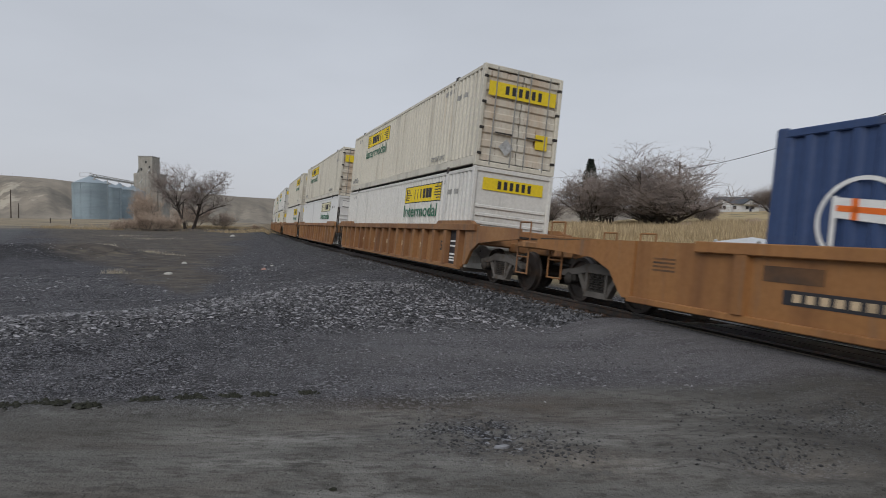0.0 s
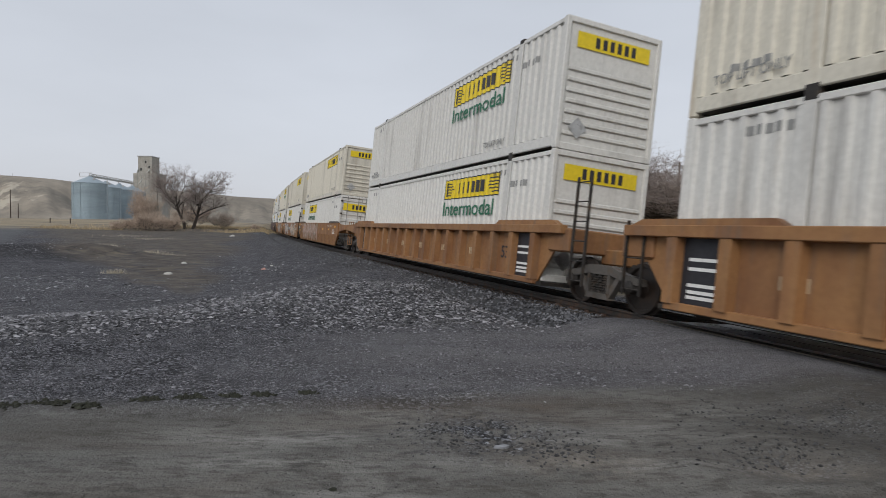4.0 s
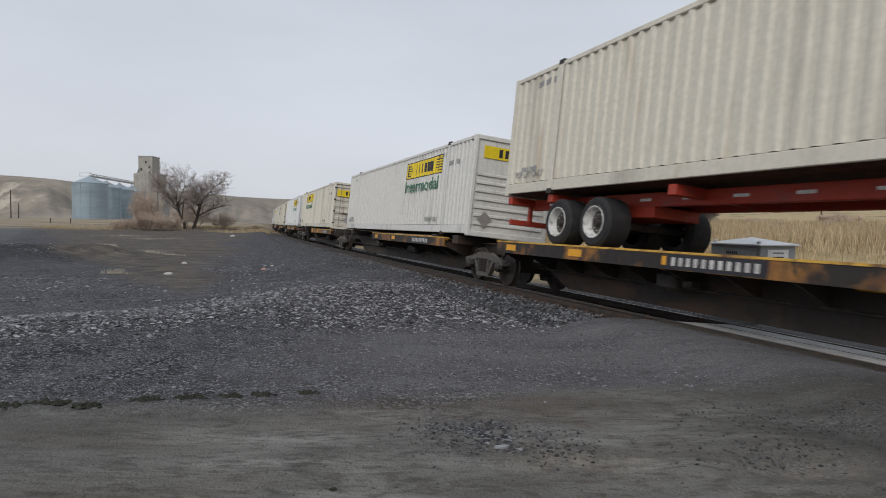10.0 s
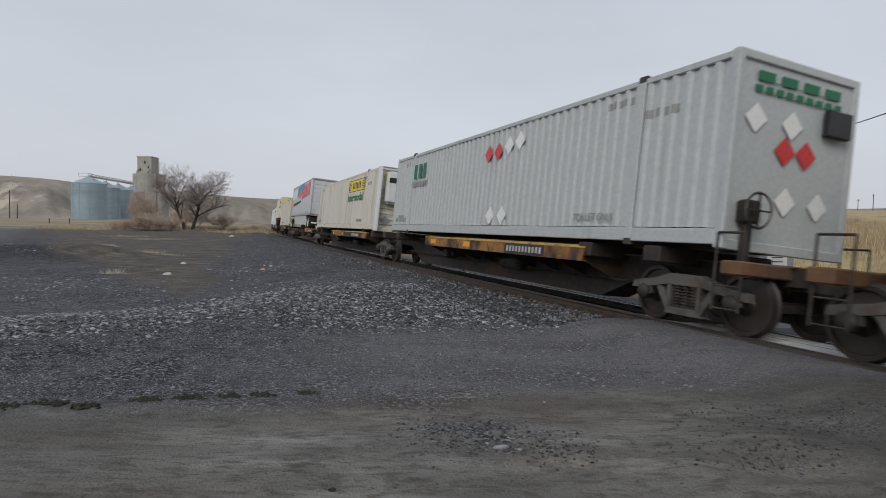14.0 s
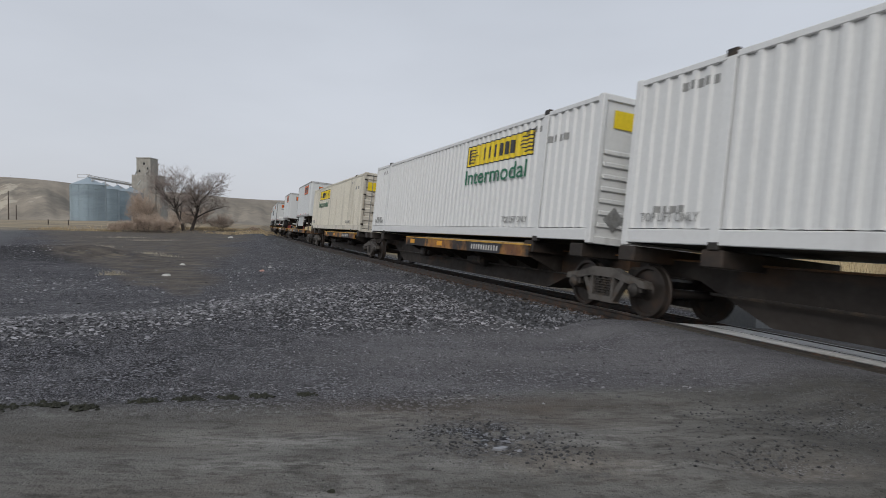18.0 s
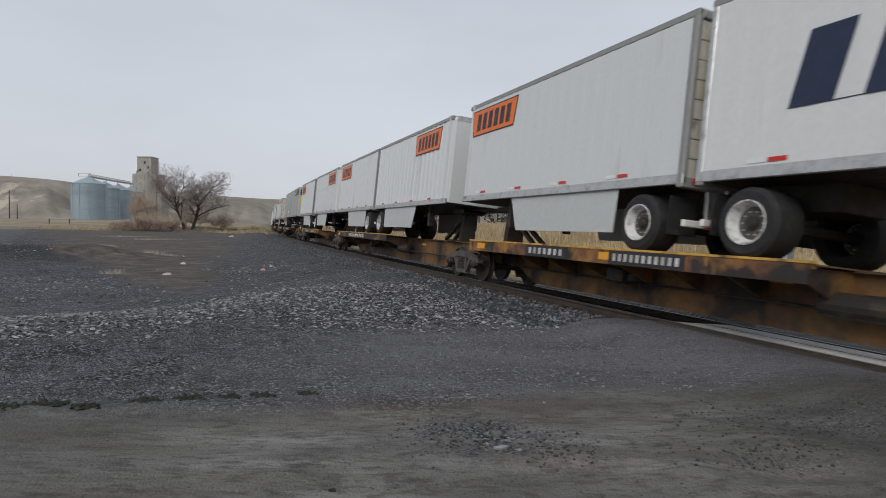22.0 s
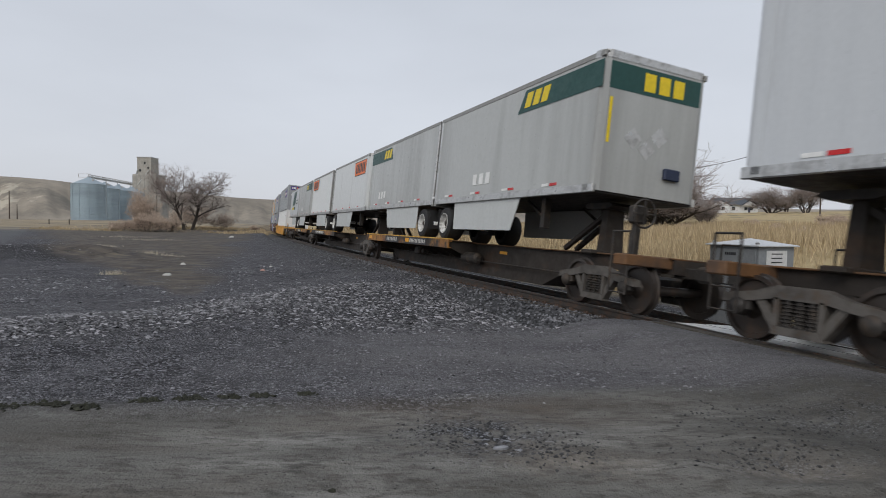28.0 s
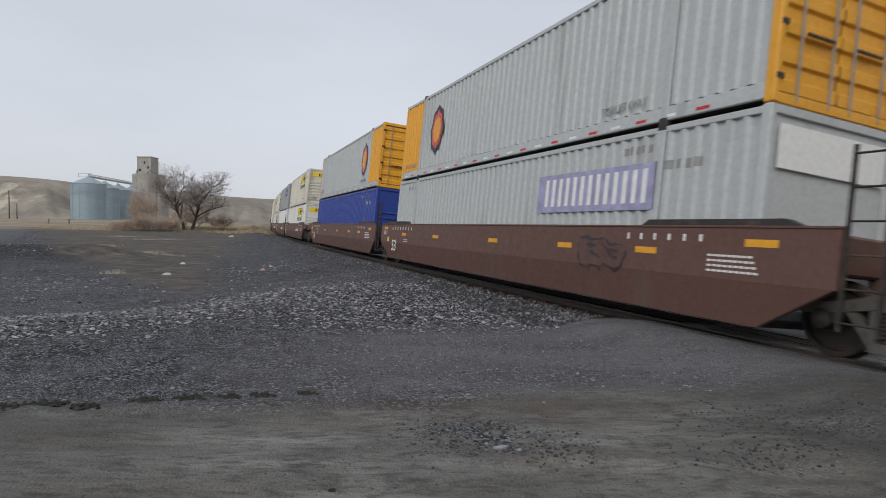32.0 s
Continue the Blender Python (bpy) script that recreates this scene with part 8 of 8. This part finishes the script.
bare_tree("shrubB", -42.8, 86.0, 40, 1.0, "tan bare shrub thicket before old trees", "bare shrubs", seed=23, height=3.1, width=4.4, stems=5, twigs=3, thick=0.4, forks=(6, 5, 5), finest=0.012)
bare_tree("shrubB", -40.9, 86.6, 160, 0.85, BUSH, "bare shrubs")
bare_tree("shrubB", -44.6, 86.4, 250, 0.9, BUSH, "bare shrubs")
bare_tree("shrubB", -47.4, 86.0, 300, 0.62, BUSH, "bare shrubs")
bare_tree("shrubB", -31.5, 98.0, 70, 0.36, BUSH, "bare shrubs")
bare_tree("bankA", 25.6, 70.0, 0, 1.0, BARE, "bare trees", seed=31, height=10.0, width=12.4, stems=6, twigs=3, thick=1.2, lean=0.04, droop=0.05, finest=0.011)
bare_tree("bankB", 18.2, 74.0, 60, 1.0, "bare leafless tree with dense brownish twigs in a thicket", "bare trees", seed=33, height=7.8, width=7.4, stems=5, twigs=3, thick=1.1, droop=0.05, finest=0.013, forks=(7, 6, 6))
bare_tree("bankB", 21.4, 76.0, 190, 1.0, BARE, "bare trees")
bare_tree("bankA", 28.6, 77.0, 200, 0.66, BARE, "bare trees")
bare_tree("bankB", 33.2, 74.0, 300, 0.52, BARE, "bare trees")
bare_tree("bankB", 17.8, 100.0, 120, 0.85, BARE, "bare trees")
bare_tree("bankA", 95.6, 170.0, 40, 0.88, BARE, "bare trees")
bare_tree("bankB", 103.5, 166.0, 100, 1.3, BARE, "bare trees")
bare_tree("bankB", 112.0, 190.0, 200, 0.9, BARE, "bare trees")
bare_tree("bankB", -3.0, 122.0, 100, 0.9, BARE, "bare trees")
bare_tree("bankA", -6.5, 128.0, 10, 0.75, BARE, "bare trees")
for k, (bx, by, bs) in enumerate(((30.0, 52.0, 0.30), (37.0, 56.0, 0.34), (34.0, 47.0, 0.26), (41.0, 60.0, 0.4), (44.0, 66.0, 0.4), (27.0, 44.0, 0.26), (33.0, 62.0, 0.36), (38.0, 48.0, 0.28), (49.0, 70.0, 0.45), (55.0, 84.0, 0.55), (62.0, 92.0, 0.55), (24.0, 58.0, 0.3))):
    bare_tree("shrubB", bx, by, 57 * k, bs, "low dark bare shrub among dry bank grass", "bank shrubs")


def conifer(x, y, height, width, seed, label):
    rng = random.Random(seed)
    root = new("conifer", None)
    part("trunk", Form().rod((0, 0, -0.2), (0, 0, height * 0.9), (0.16, 0.03), 6), MAT["bark"], root)
    g = Form()
    for k in range(1500):
        t = rng.random() ** 0.8
        z = height * (0.08 + 0.92 * t)
        r = width / 2 * (1 - t ** 2.2) ** 0.7 * rng.uniform(0.35, 1.05) * (0.8 + 0.25 * math.sin(9 * t + seed))
        a = rng.uniform(0, math.tau)
        c = Vector((r * math.cos(a), r * math.sin(a), z))
        d = Vector((math.cos(a) + rng.gauss(0, 0.5), math.sin(a) + rng.gauss(0, 0.5), rng.uniform(-0.2, 0.9))).normalized()
        s = Vector((rng.gauss(0, 1), rng.gauss(0, 1), rng.gauss(0, 1))).cross(d).normalized()
        ln, w = rng.uniform(0.3, 0.6), rng.uniform(0.07, 0.14)
        g.add([tuple(c - s * w), tuple(c + s * w), tuple(c + d * ln + s * w * 0.3), tuple(c + d * ln - s * w * 0.3)], [(0, 1, 2, 3)])
    part("crown", g, MAT["needle"], root)
    root.matrix_basis = pose(x, y, ground_z(x, y) - 0.1)
    return tagged(root, label, "conifer", group="conifers")


conifer(23.8, 95.0, 11.0, 4.6, 3, "tall dark conifer rising behind bare trees")
conifer(10.8, 115.0, 6.9, 6.2, 5, "broad dark green conifer on the grassy bank")


def build_grass():
    """Dry grass on the bank and along the field's edge, as blades."""
    rng = np.random.RandomState(51)
    n = 330000
    s, lat = -14 + 150 * rng.rand(n) ** 1.25, 6.6 + 55 * rng.rand(n) ** 1.4
    hh = np.interp(s, _S, _H)
    x = np.interp(s, _S, _X) + np.sin(hh) * lat
    y = np.interp(s, _S, _Y) - np.cos(hh) * lat
    clump = waves(x, y, 61, 6, 0.8)
    k = (rng.rand(n) < 0.35 + 0.6 * (clump > -0.1)) & (np.degrees(np.arctan2(x, y)) < 46) & (y > 2)
    k &= ~((np.abs(x - 7.7) < 1.4) & (np.abs(y - 14.3) < 1.2))
    x, y, lat, clump = x[k], y[k], lat[k], clump[k]
    x2, y2 = scatter(26000, -62, -20, 84, 116, 52, lambda a, b: 0.05 + 0.7 * (waves(a, b, 62, 5, 2.0) > 0.1))
    x, y = np.concatenate([x, x2]), np.concatenate([y, y2])
    h = np.concatenate([(0.35 + 0.80 * rng.rand(len(lat)) ** 1.5) * (0.75 + 0.35 * np.clip(clump, -1, 1)) * smooth(6.0, 10.0, lat).clip(0.4, 1), 0.12 + 0.30 * rng.rand(len(x2))])
    z = ground_height(x, y) - 0.03
    m = len(x)
    a = rng.uniform(0, math.tau, m)
    dist = np.hypot(x, y)
    w = (0.005 + 0.0005 * dist) * rng.uniform(0.6, 1.3, m)
    lx, ly = rng.normal(0, 0.22, m) * h, rng.normal(0, 0.22, m) * h
    P = np.empty((m, 3, 3))
    P[:, 0] = np.stack([x - np.cos(a) * w, y - np.sin(a) * w, z], 1)
    P[:, 1] = np.stack([x + np.cos(a) * w, y + np.sin(a) * w, z], 1)
    P[:, 2] = np.stack([x + lx, y + ly, z + h], 1)
    me = bpy.data.meshes.new("grass")
    me.from_pydata(P.reshape(-1, 3).tolist(), [], np.arange(3 * m).reshape(-1, 3).tolist())
    me.materials.append(island_stone("dry_grass", (0.27, 0.205, 0.118), (0.60, 0.475, 0.295), 0.8))
    me.update()
    return tagged(new("grass", me), "tall dry straw-coloured grass on the bank", "grass", kind="stuff")


build_grass()


def build_tufts():
    """Low bleached tufts on the yard."""
    rng = np.random.RandomState(57)
    P = []
    for cx, cy, cw, cn in ((-27.5, 45.0, 0.9, 500), (-25.6, 44.0, 0.5, 220), (-20.3, 36.0, 0.45, 200), (-18.0, 36.0, 0.4, 160), (-12.2, 21.5, 0.22, 120), (-15.6, 33.0, 0.4, 90), (-30.0, 60.0, 1.2, 300), (-36.0, 66.0, 1.5, 300)):
        x, y = rng.normal(cx, cw, cn), rng.normal(cy, cw * 0.5, cn)
        z = ground_height(x, y) - 0.02
        h, a, lx, ly = rng.uniform(0.06, 0.26, cn), rng.uniform(0, math.tau, cn), rng.normal(0, 0.10, cn), rng.normal(0, 0.10, cn)
        P.append(np.stack([np.stack([x - np.cos(a) * 0.010, y - np.sin(a) * 0.010, z], 1), np.stack([x + np.cos(a) * 0.010, y + np.sin(a) * 0.010, z], 1), np.stack([x + lx, y + ly, z + h], 1)], 1))
    P = np.concatenate(P).reshape(-1, 3)
    me = bpy.data.meshes.new("tufts")
    me.from_pydata(P.tolist(), [], np.arange(len(P)).reshape(-1, 3).tolist())
    me.materials.append(island_stone("bleached_grass", (0.36, 0.31, 0.22), (0.66, 0.60, 0.48), 0.8))
    return tagged(new("grass_tufts", me), "low bleached grass tufts on the gravel yard", "grass", kind="stuff")


build_tufts()


# ---------------------------------------------------------------- grain store and distance
MAT["bin"] = shader("galvanised_bin_steel", (0.31, 0.385, 0.43), 0.5, metal=0.1, stains=[((0.24, 0.30, 0.335), 0.25, 0.45, 0.7, (0.2, 0.2, 1.5))])
MAT["bindark"] = shader("shaded_roof_steel", (0.30, 0.36, 0.40), 0.45, metal=0.1)
MAT["oldconcrete"] = shader("weathered_concrete", (0.36, 0.345, 0.31), 0.85, vary=0.12, grain=0.6, stains=[((0.24, 0.225, 0.20), 0.12, 0.45, 0.75, (1, 1, 0.2))])
MAT["wood"] = shader("weathered_pole_wood", (0.085, 0.068, 0.055), 0.9, vary=0.2)
MAT["glassdark"] = shader("dark_window", (0.03, 0.032, 0.035), 0.2)


def grain_bin(x, y, radius, eave, peak, label):
    root = new("grain_bin", None)
    prof = [(0.0, radius)]
    n = 26
    for k in range(n):
        z = eave * k / n
        prof += [(z + eave / n * 0.45, radius), (z + eave / n * 0.5, radius + 0.06), (z + eave / n * 0.95, radius + 0.06), (z + eave / n, radius)]
    part("wall", Form().turn(prof, "z", (0, 0, 0), 48), MAT["bin"], root)
    part("roof", Form().turn([(eave - 0.05, radius + 0.25), (peak - 0.4, 0.8), (peak, 0.7)], "z", (0, 0, 0), 24), MAT["bindark"], root)
    for k in range(12):
        a = 2 * math.pi * k / 12
        part("wall_post", skinned(("bin_post", eave), lambda: Form().box(-0.06, 0.06, -0.06, 0.03, 0, eave), MAT["bin"]), MAT["bin"], root, at=Matrix.Translation(((radius + 0.1) * math.cos(a), (radius + 0.1) * math.sin(a), 0)) @ Matrix.Rotation(a + math.pi / 2, 4, "Z"))
    part("roof_vent", Form().turn([(0, 0.5), (0.7, 0.5), (0.9, 0.2)], "z", (radius * 0.45, -radius * 0.3, eave + (peak - eave) * 0.42), 10), MAT["aluminium"], root)
    root.matrix_basis = pose(x, y, ground_z(x, y) - 0.1)
    return tagged(root, label, "grain bin", group="grain bins")


BIN = "round corrugated galvanised steel grain bin with a cone roof"
grain_bin(-157.2, 260.0, 6.9, 16.2, 19.6, BIN)
grain_bin(-168.6, 292.0, 6.6, 16.2, 19.6, BIN)
grain_bin(-171.9, 310.0, 6.6, 16.2, 19.6, BIN)
grain_bin(-174.5, 328.0, 6.6, 16.2, 19.6, BIN)


def grain_elevator():
    root = new("grain_elevator", None)
    z = ground_z(-178.4, 352.0)
    part("tower", Form().slab(-7.6, 8.6, -6, 6, 0, 25.0, 0.2), MAT["oldconcrete"], root, "weathered concrete tower")
    part("head_house", Form().slab(-5.2, 4.6, -4.5, 4.5, 25.0, 33.8, 0.15), MAT["oldconcrete"], root)
    part("head_roof", Form().slab(-5.5, 4.9, -4.8, 4.8, 33.7, 34.2, 0.1), MAT["aluminium"], root)
    part("annex", Form().slab(8.6, 11.5, -5, 5, 0, 15.0, 0.2), MAT["oldconcrete"], root)
    for x, zz in ((-0.4, 31.0), (-3.6, 27.2), (2.0, 28.4)):
        part("window", Form().box(x, x + 1.1, -4.56, -4.48, zz - 0.8, zz + 0.5), MAT["glassdark"], root)
    for k in range(6):
        part("silo_joint", Form().box(-7.5 + k * 2.7, -7.35 + k * 2.7, -6.06, -5.99, 0, 24.6), MAT["greymark"], root)
    part("spout", Form().rod((-4.5, -4.8, 27.5), (-8.5, -5.5, 19.0), 0.35, 8), MAT["aluminium"], root)
    part("spout", Form().rod((3.5, -4.8, 27.5), (-3.5, -6.2, 19.5), 0.3, 8), MAT["aluminium"], root)
    root.matrix_basis = pose(-177.0, 352.0, z - 0.2) @ Matrix.Diagonal((0.86, 1.0, 1.13, 1))
    return tagged(root, "old weathered concrete grain elevator with a square head house", "grain elevator")


grain_elevator()


def conveyor():
    root = new("conveyor", None)
    a, b = Vector((-158.5, 262.0, 21.2)), Vector((-181.0, 340.0, 23.2))
    n = 14
    for o in ((0, 0, 0), (0, 0, 1.4)):
        part("chord", Form().bar(a + Vector(o), b + Vector(o), 0.3, 0.3), MAT["aluminium"], root)
    g = Form()
    for k in range(n):
        p, q = a.lerp(b, k / n), a.lerp(b, (k + 1) / n)
        g.bar(p, q + Vector((0, 0, 1.4)), 0.14, 0.14)
        g.bar(p, p + Vector((0, 0, 1.4)), 0.14, 0.14)
    part("lattice", g, MAT["aluminium"], root)
    for t in (0.02, 0.35, 0.62, 0.97):
        p = a.lerp(b, t)
        part("leg", Form().bar(p, (p.x, p.y, p.z - 4.5), 0.3, 0.3), MAT["aluminium"], root)
    part("tube", Form().rod(a + Vector((0, 0, 0.5)), b + Vector((0, 0, 0.5)), 0.45, 8), MAT["aluminium"], root, "pale steel conveyor tube")
    for o in ((-4.6, 0, 0.2), (-4.6, 0, 1.7)):
        part("gantry_rail", Form().bar(a + Vector(o), a + Vector((1.0, 0, o[2])), 0.18, 0.18), MAT["aluminium"], root)
    part("gantry_post", Form().bar(a + Vector((-4.5, 0, 0.2)), a + Vector((-4.5, 0, 1.8)), 0.16, 0.16), MAT["aluminium"], root)
    return tagged(root, "grey steel conveyor bridge along the tops of grain bins", "conveyor")


conveyor()


def utility_pole(x, y, height, label, arms=1, lean=0.0, can=False):
    root = new("utility_pole", None)
    part("shaft", Form().rod((0, 0, -0.3), (0, 0, height), (0.17, 0.11), 8), MAT["wood"], root)
    for k in range(arms):
        part("cross_arm", Form().bar((-1.1, 0, height - 0.5 - k * 1.0), (1.1, 0, height - 0.5 - k * 1.0), 0.1, 0.12), MAT["wood"], root)
        for xx in (-0.95, 0.0, 0.95):
            part("insulator", Form().turn([(0, 0.05), (0.1, 0.07), (0.2, 0.03)], "z", (xx, 0, height - 0.45 - k * 1.0), 8), MAT["aluminium"], root)
    if can:
        part("transformer", Form().turn([(0, 0.22), (0.1, 0.26), (0.9, 0.26), (1.0, 0.2)], "z", (0.35, -0.2, height - 3.2), 12), MAT["aluminium"], root)
    root.matrix_basis = pose(x, y, ground_z(x, y), 0, lean, 25)
    return tagged(root, label, "utility pole", group="utility poles")


POLE = "weathered wooden utility pole with a cross arm"
utility_pole(80.9, 125.0, 8.9, "weathered wooden utility pole with a transformer can", can=True)
utility_pole(170.7, 240.0, 6.2, POLE)
utility_pole(162.2, 220.0, 7.2, POLE)
utility_pole(1.7, 110.0, 8.9, "plain weathered wooden utility pole", arms=0)
utility_pole(6.6, 105.0, 7.9, "plain weathered wooden utility pole", arms=0)
utility_pole(-126.0, 170.0, 8.3, POLE, arms=0)
utility_pole(-145.6, 200.0, 5.2, POLE, arms=0)
for px, py, ph in ((-1120.0, 1480.0, 26.0), (-1105.0, 1500.0, 30.0), (-1042.0, 1560.0, 26.0), (-950.0, 1560.0, 30.0)):
    utility_pole(px, py, ph, "distant mast on the crest of the bare hills", arms=0)
utility_pole(33.0, 82.0, 9.0, POLE)
utility_pole(26.0, 20.0, 8.6, POLE)


def wire(a, b, sag, r=0.028):
    g = Form()
    a, b = Vector(a), Vector(b)
    pts = [a.lerp(b, t) - Vector((0, 0, sag * 4 * t * (1 - t))) for t in [k / 16 for k in range(17)]]
    for p, q in zip(pts, pts[1:]):
        limb(g, p, q, r, r, 5)
    return tagged(part("wire", g, MAT["black"]), "thin black overhead wire sagging between poles", "wire", group="overhead wires")


wire((31.5, 78.0, 9.4), (21.2, 27.0, 7.25), 0.5)
wire((1.7, 110.0, 10.4), (6.6, 105.0, 9.4), 0.15, 0.02)
wire((6.6, 105.0, 9.5), (32.8, 82.0, 10.6), 0.6, 0.02)


def house():
    root = new("house", None)
    wall = shader("white_house_siding", (0.62, 0.63, 0.64), 0.6)
    roof = shader("dark_slate_roofing", (0.075, 0.085, 0.10), 0.8)
    part("wall", Form().slab(-7, 7, -4.5, 4.5, 0, 2.9, 0.05), wall, root)
    part("roof", Form().prism([(-5.2, 2.75), (0, 5.3), (5.2, 2.75), (5.2, 2.95), (0, 5.6), (-5.2, 2.95)], "x", -7.5, 7.5), roof, root)
    part("gable", Form().prism([(-4.5, 2.85), (0, 5.25), (4.5, 2.85)], "x", -6.98, 6.98), wall, root)
    part("wing", Form().slab(-8.5, -2.5, -7.5, -4.4, 0, 2.6, 0.05), wall, root)
    part("wing_roof", Form().prism([(-9.1, 2.45), (-5.5, 4.3), (-1.9, 2.45), (-1.9, 2.65), (-5.5, 4.55), (-9.1, 2.65)], "y", -7.9, -1.0), roof, root)
    part("wing_gable", Form().prism([(-8.5, 2.5), (-5.5, 4.1), (-2.5, 2.5)], "y", -7.48, -2.0), wall, root)
    part("porch_roof", Form().prism([(1.2, 2.6), (4.0, 4.3), (6.8, 2.6), (6.8, 2.8), (4.0, 4.6), (1.2, 2.8)], "y", -6.6, -1.0), roof, root)
    part("porch_gable", Form().prism([(1.7, 2.62), (4.0, 4.1), (6.3, 2.62)], "y", -6.2, -3.0), wall, root)
    for x in (1.8, 6.2):
        part("porch_post", Form().slab(x - 0.1, x + 0.1, -6.1, -5.9, 0, 2.7), wall, root)
    for x in (-6.2, -4.8, -0.8, 3.2, 5.0):
        yy = -7.52 if x < -3 else -4.52
        w = part("window", Form().box(x - 0.5, x + 0.5, yy - 0.03, yy + 0.05, 1.0, 2.1), MAT["glassdark"], root)
        part("window_sill", Form().box(x - 0.6, x + 0.6, yy - 0.08, yy - 0.03, 0.92, 1.0), wall, w)
    part("door", Form().box(3.9, 4.6, -4.55, -4.45, 0, 2.0), MAT["navy"], root)
    root.matrix_basis = pose(104.5, 210.0, ground_z(104.5, 210.0) - 0.2, 0, 0, -14)
    return tagged(root, "white single-storey house with dark gabled roofs on a rise", "house")


house()


def signal_box():
    root = new("signal_cabinet", None)
    steel = shader("galvanised_cabinet", (0.30, 0.315, 0.325), 0.5, metal=0.15, stains=[((0.28, 0.29, 0.30), 1.5, 0.45, 0.75, (1, 1, 1))])
    lid = shader("pale_cabinet_lid", (0.60, 0.61, 0.62), 0.4, metal=0.2)
    w, d = 0.80, 0.52
    h = 1.2 - ground_z(7.68, 14.5)
    part("body", Form().slab(-w, w, -d, d, 0, h, 0.015), steel, root)
    part("lid", Form().add([(-w - 0.08, -d - 0.08, h), (w + 0.08, -d - 0.08, h), (w + 0.08, d + 0.08, h), (-w - 0.08, d + 0.08, h), (0, 0, h + 0.16), (-w - 0.08, -d - 0.08, h - 0.03), (w + 0.08, -d - 0.08, h - 0.03), (w + 0.08, d + 0.08, h - 0.03), (-w - 0.08, d + 0.08, h - 0.03)], [(0, 1, 4), (1, 2, 4), (2, 3, 4), (3, 0, 4), (0, 5, 6, 1), (1, 6, 7, 2), (2, 7, 8, 3), (3, 8, 5, 0), (8, 7, 6, 5)]), lid, root)
    part("door", Form().slab(-w + 0.08, w - 0.08, -d - 0.02, -d, 0.06, h - 0.1, 0.008), steel, root)
    part("door_handle", Form().slab(0.3, 0.36, -d - 0.05, -d - 0.018, 0.75, 0.95, 0.006), MAT["aluminium"], root)
    part("name_lettering", bars_of(-0.25, 0.12, h - 0.26, h - 0.19, 6, -d - 0.02, -1, 0.7, 0.004), MAT["ink"], root)
    part("vent", Form().box(-0.12, 0.02, -d - 0.026, -d - 0.02, h - 0.58, h - 0.42), MAT["pane_white"], root)
    sign = part("sign_plate", Form().box(w, w + 0.01, -0.30, 0.30, h - 0.62, h - 0.12), MAT["pane_white"], root, "white notice plate with dark bars")
    for k in range(4):
        part("notice_lettering", Form().box(w + 0.01, w + 0.013, -0.16, 0.16, h - 0.21 - k * 0.10, h - 0.185 - k * 0.10), MAT["ink"], sign)
    for x in (-w + 0.1, w - 0.1):
        part("lifting_eye", Form().turn([(0, 0.05), (0.06, 0.05), (0.09, 0.02)], "z", (x, -d + 0.05, h), 8), MAT["aluminium"], root)
    root.matrix_basis = pose(7.68, 14.5, ground_z(7.68, 14.5) - 0.02, 0, 0, -74)
    return tagged(root, "grey galvanised signal cabinet with a pale peaked lid", "signal cabinet")


signal_box()


def fence_post(x, y):
    o = part("fence_post", Form().slab(-0.07, 0.07, -0.07, 0.07, -0.2, 0.95, 0.015), MAT["wood"])
    o.matrix_basis = pose(x, y, ground_z(x, y))
    return tagged(o, "short dark wooden post at the field edge", "fence post", group="fence posts")


for x, y in ((-74.1, 110.0), (-70.3, 110.0)):
    fence_post(x, y)


# ---------------------------------------------------------------- what moves
def motions():
    """The whole train rolls past at one speed, each car and load on its own keys, its wheels turning as they come by."""
    for ob, front, rear, z in MOVERS:
        lift = Matrix.Translation((0, 0, z))
        walk(ob, [(float(t), ride(front - SPEED * t, rear - SPEED * t) @ lift) for t in range(33)])
    for ob, front, rear, z in MOVERS:
        mid = (front + rear) / 2
        for axle in [o for o in ob.children_recursive if o.name.startswith("wheelset")]:
            at = mid - axle.parent.matrix_basis.translation.x
            here = axle.matrix_basis.translation.copy()
            first, last = max(0.0, (at - 32) / SPEED), min(32.0, (at + 3) / SPEED)
            rows = [(0.0, 0.0)] if first > 0 else []
            k = 0
            while first + k / 30 <= last:
                rows.append((first + k / 30, 84.0 * k))
                k += 1
            if not rows or rows[-1][0] < 32.0:
                rows.append((32.0, rows[-1][1] if rows else 0.0))
            walk(axle, [(t, Matrix.Translation(here) @ Matrix.Rotation(radians(a), 4, "Y")) for t, a in rows])


motions()
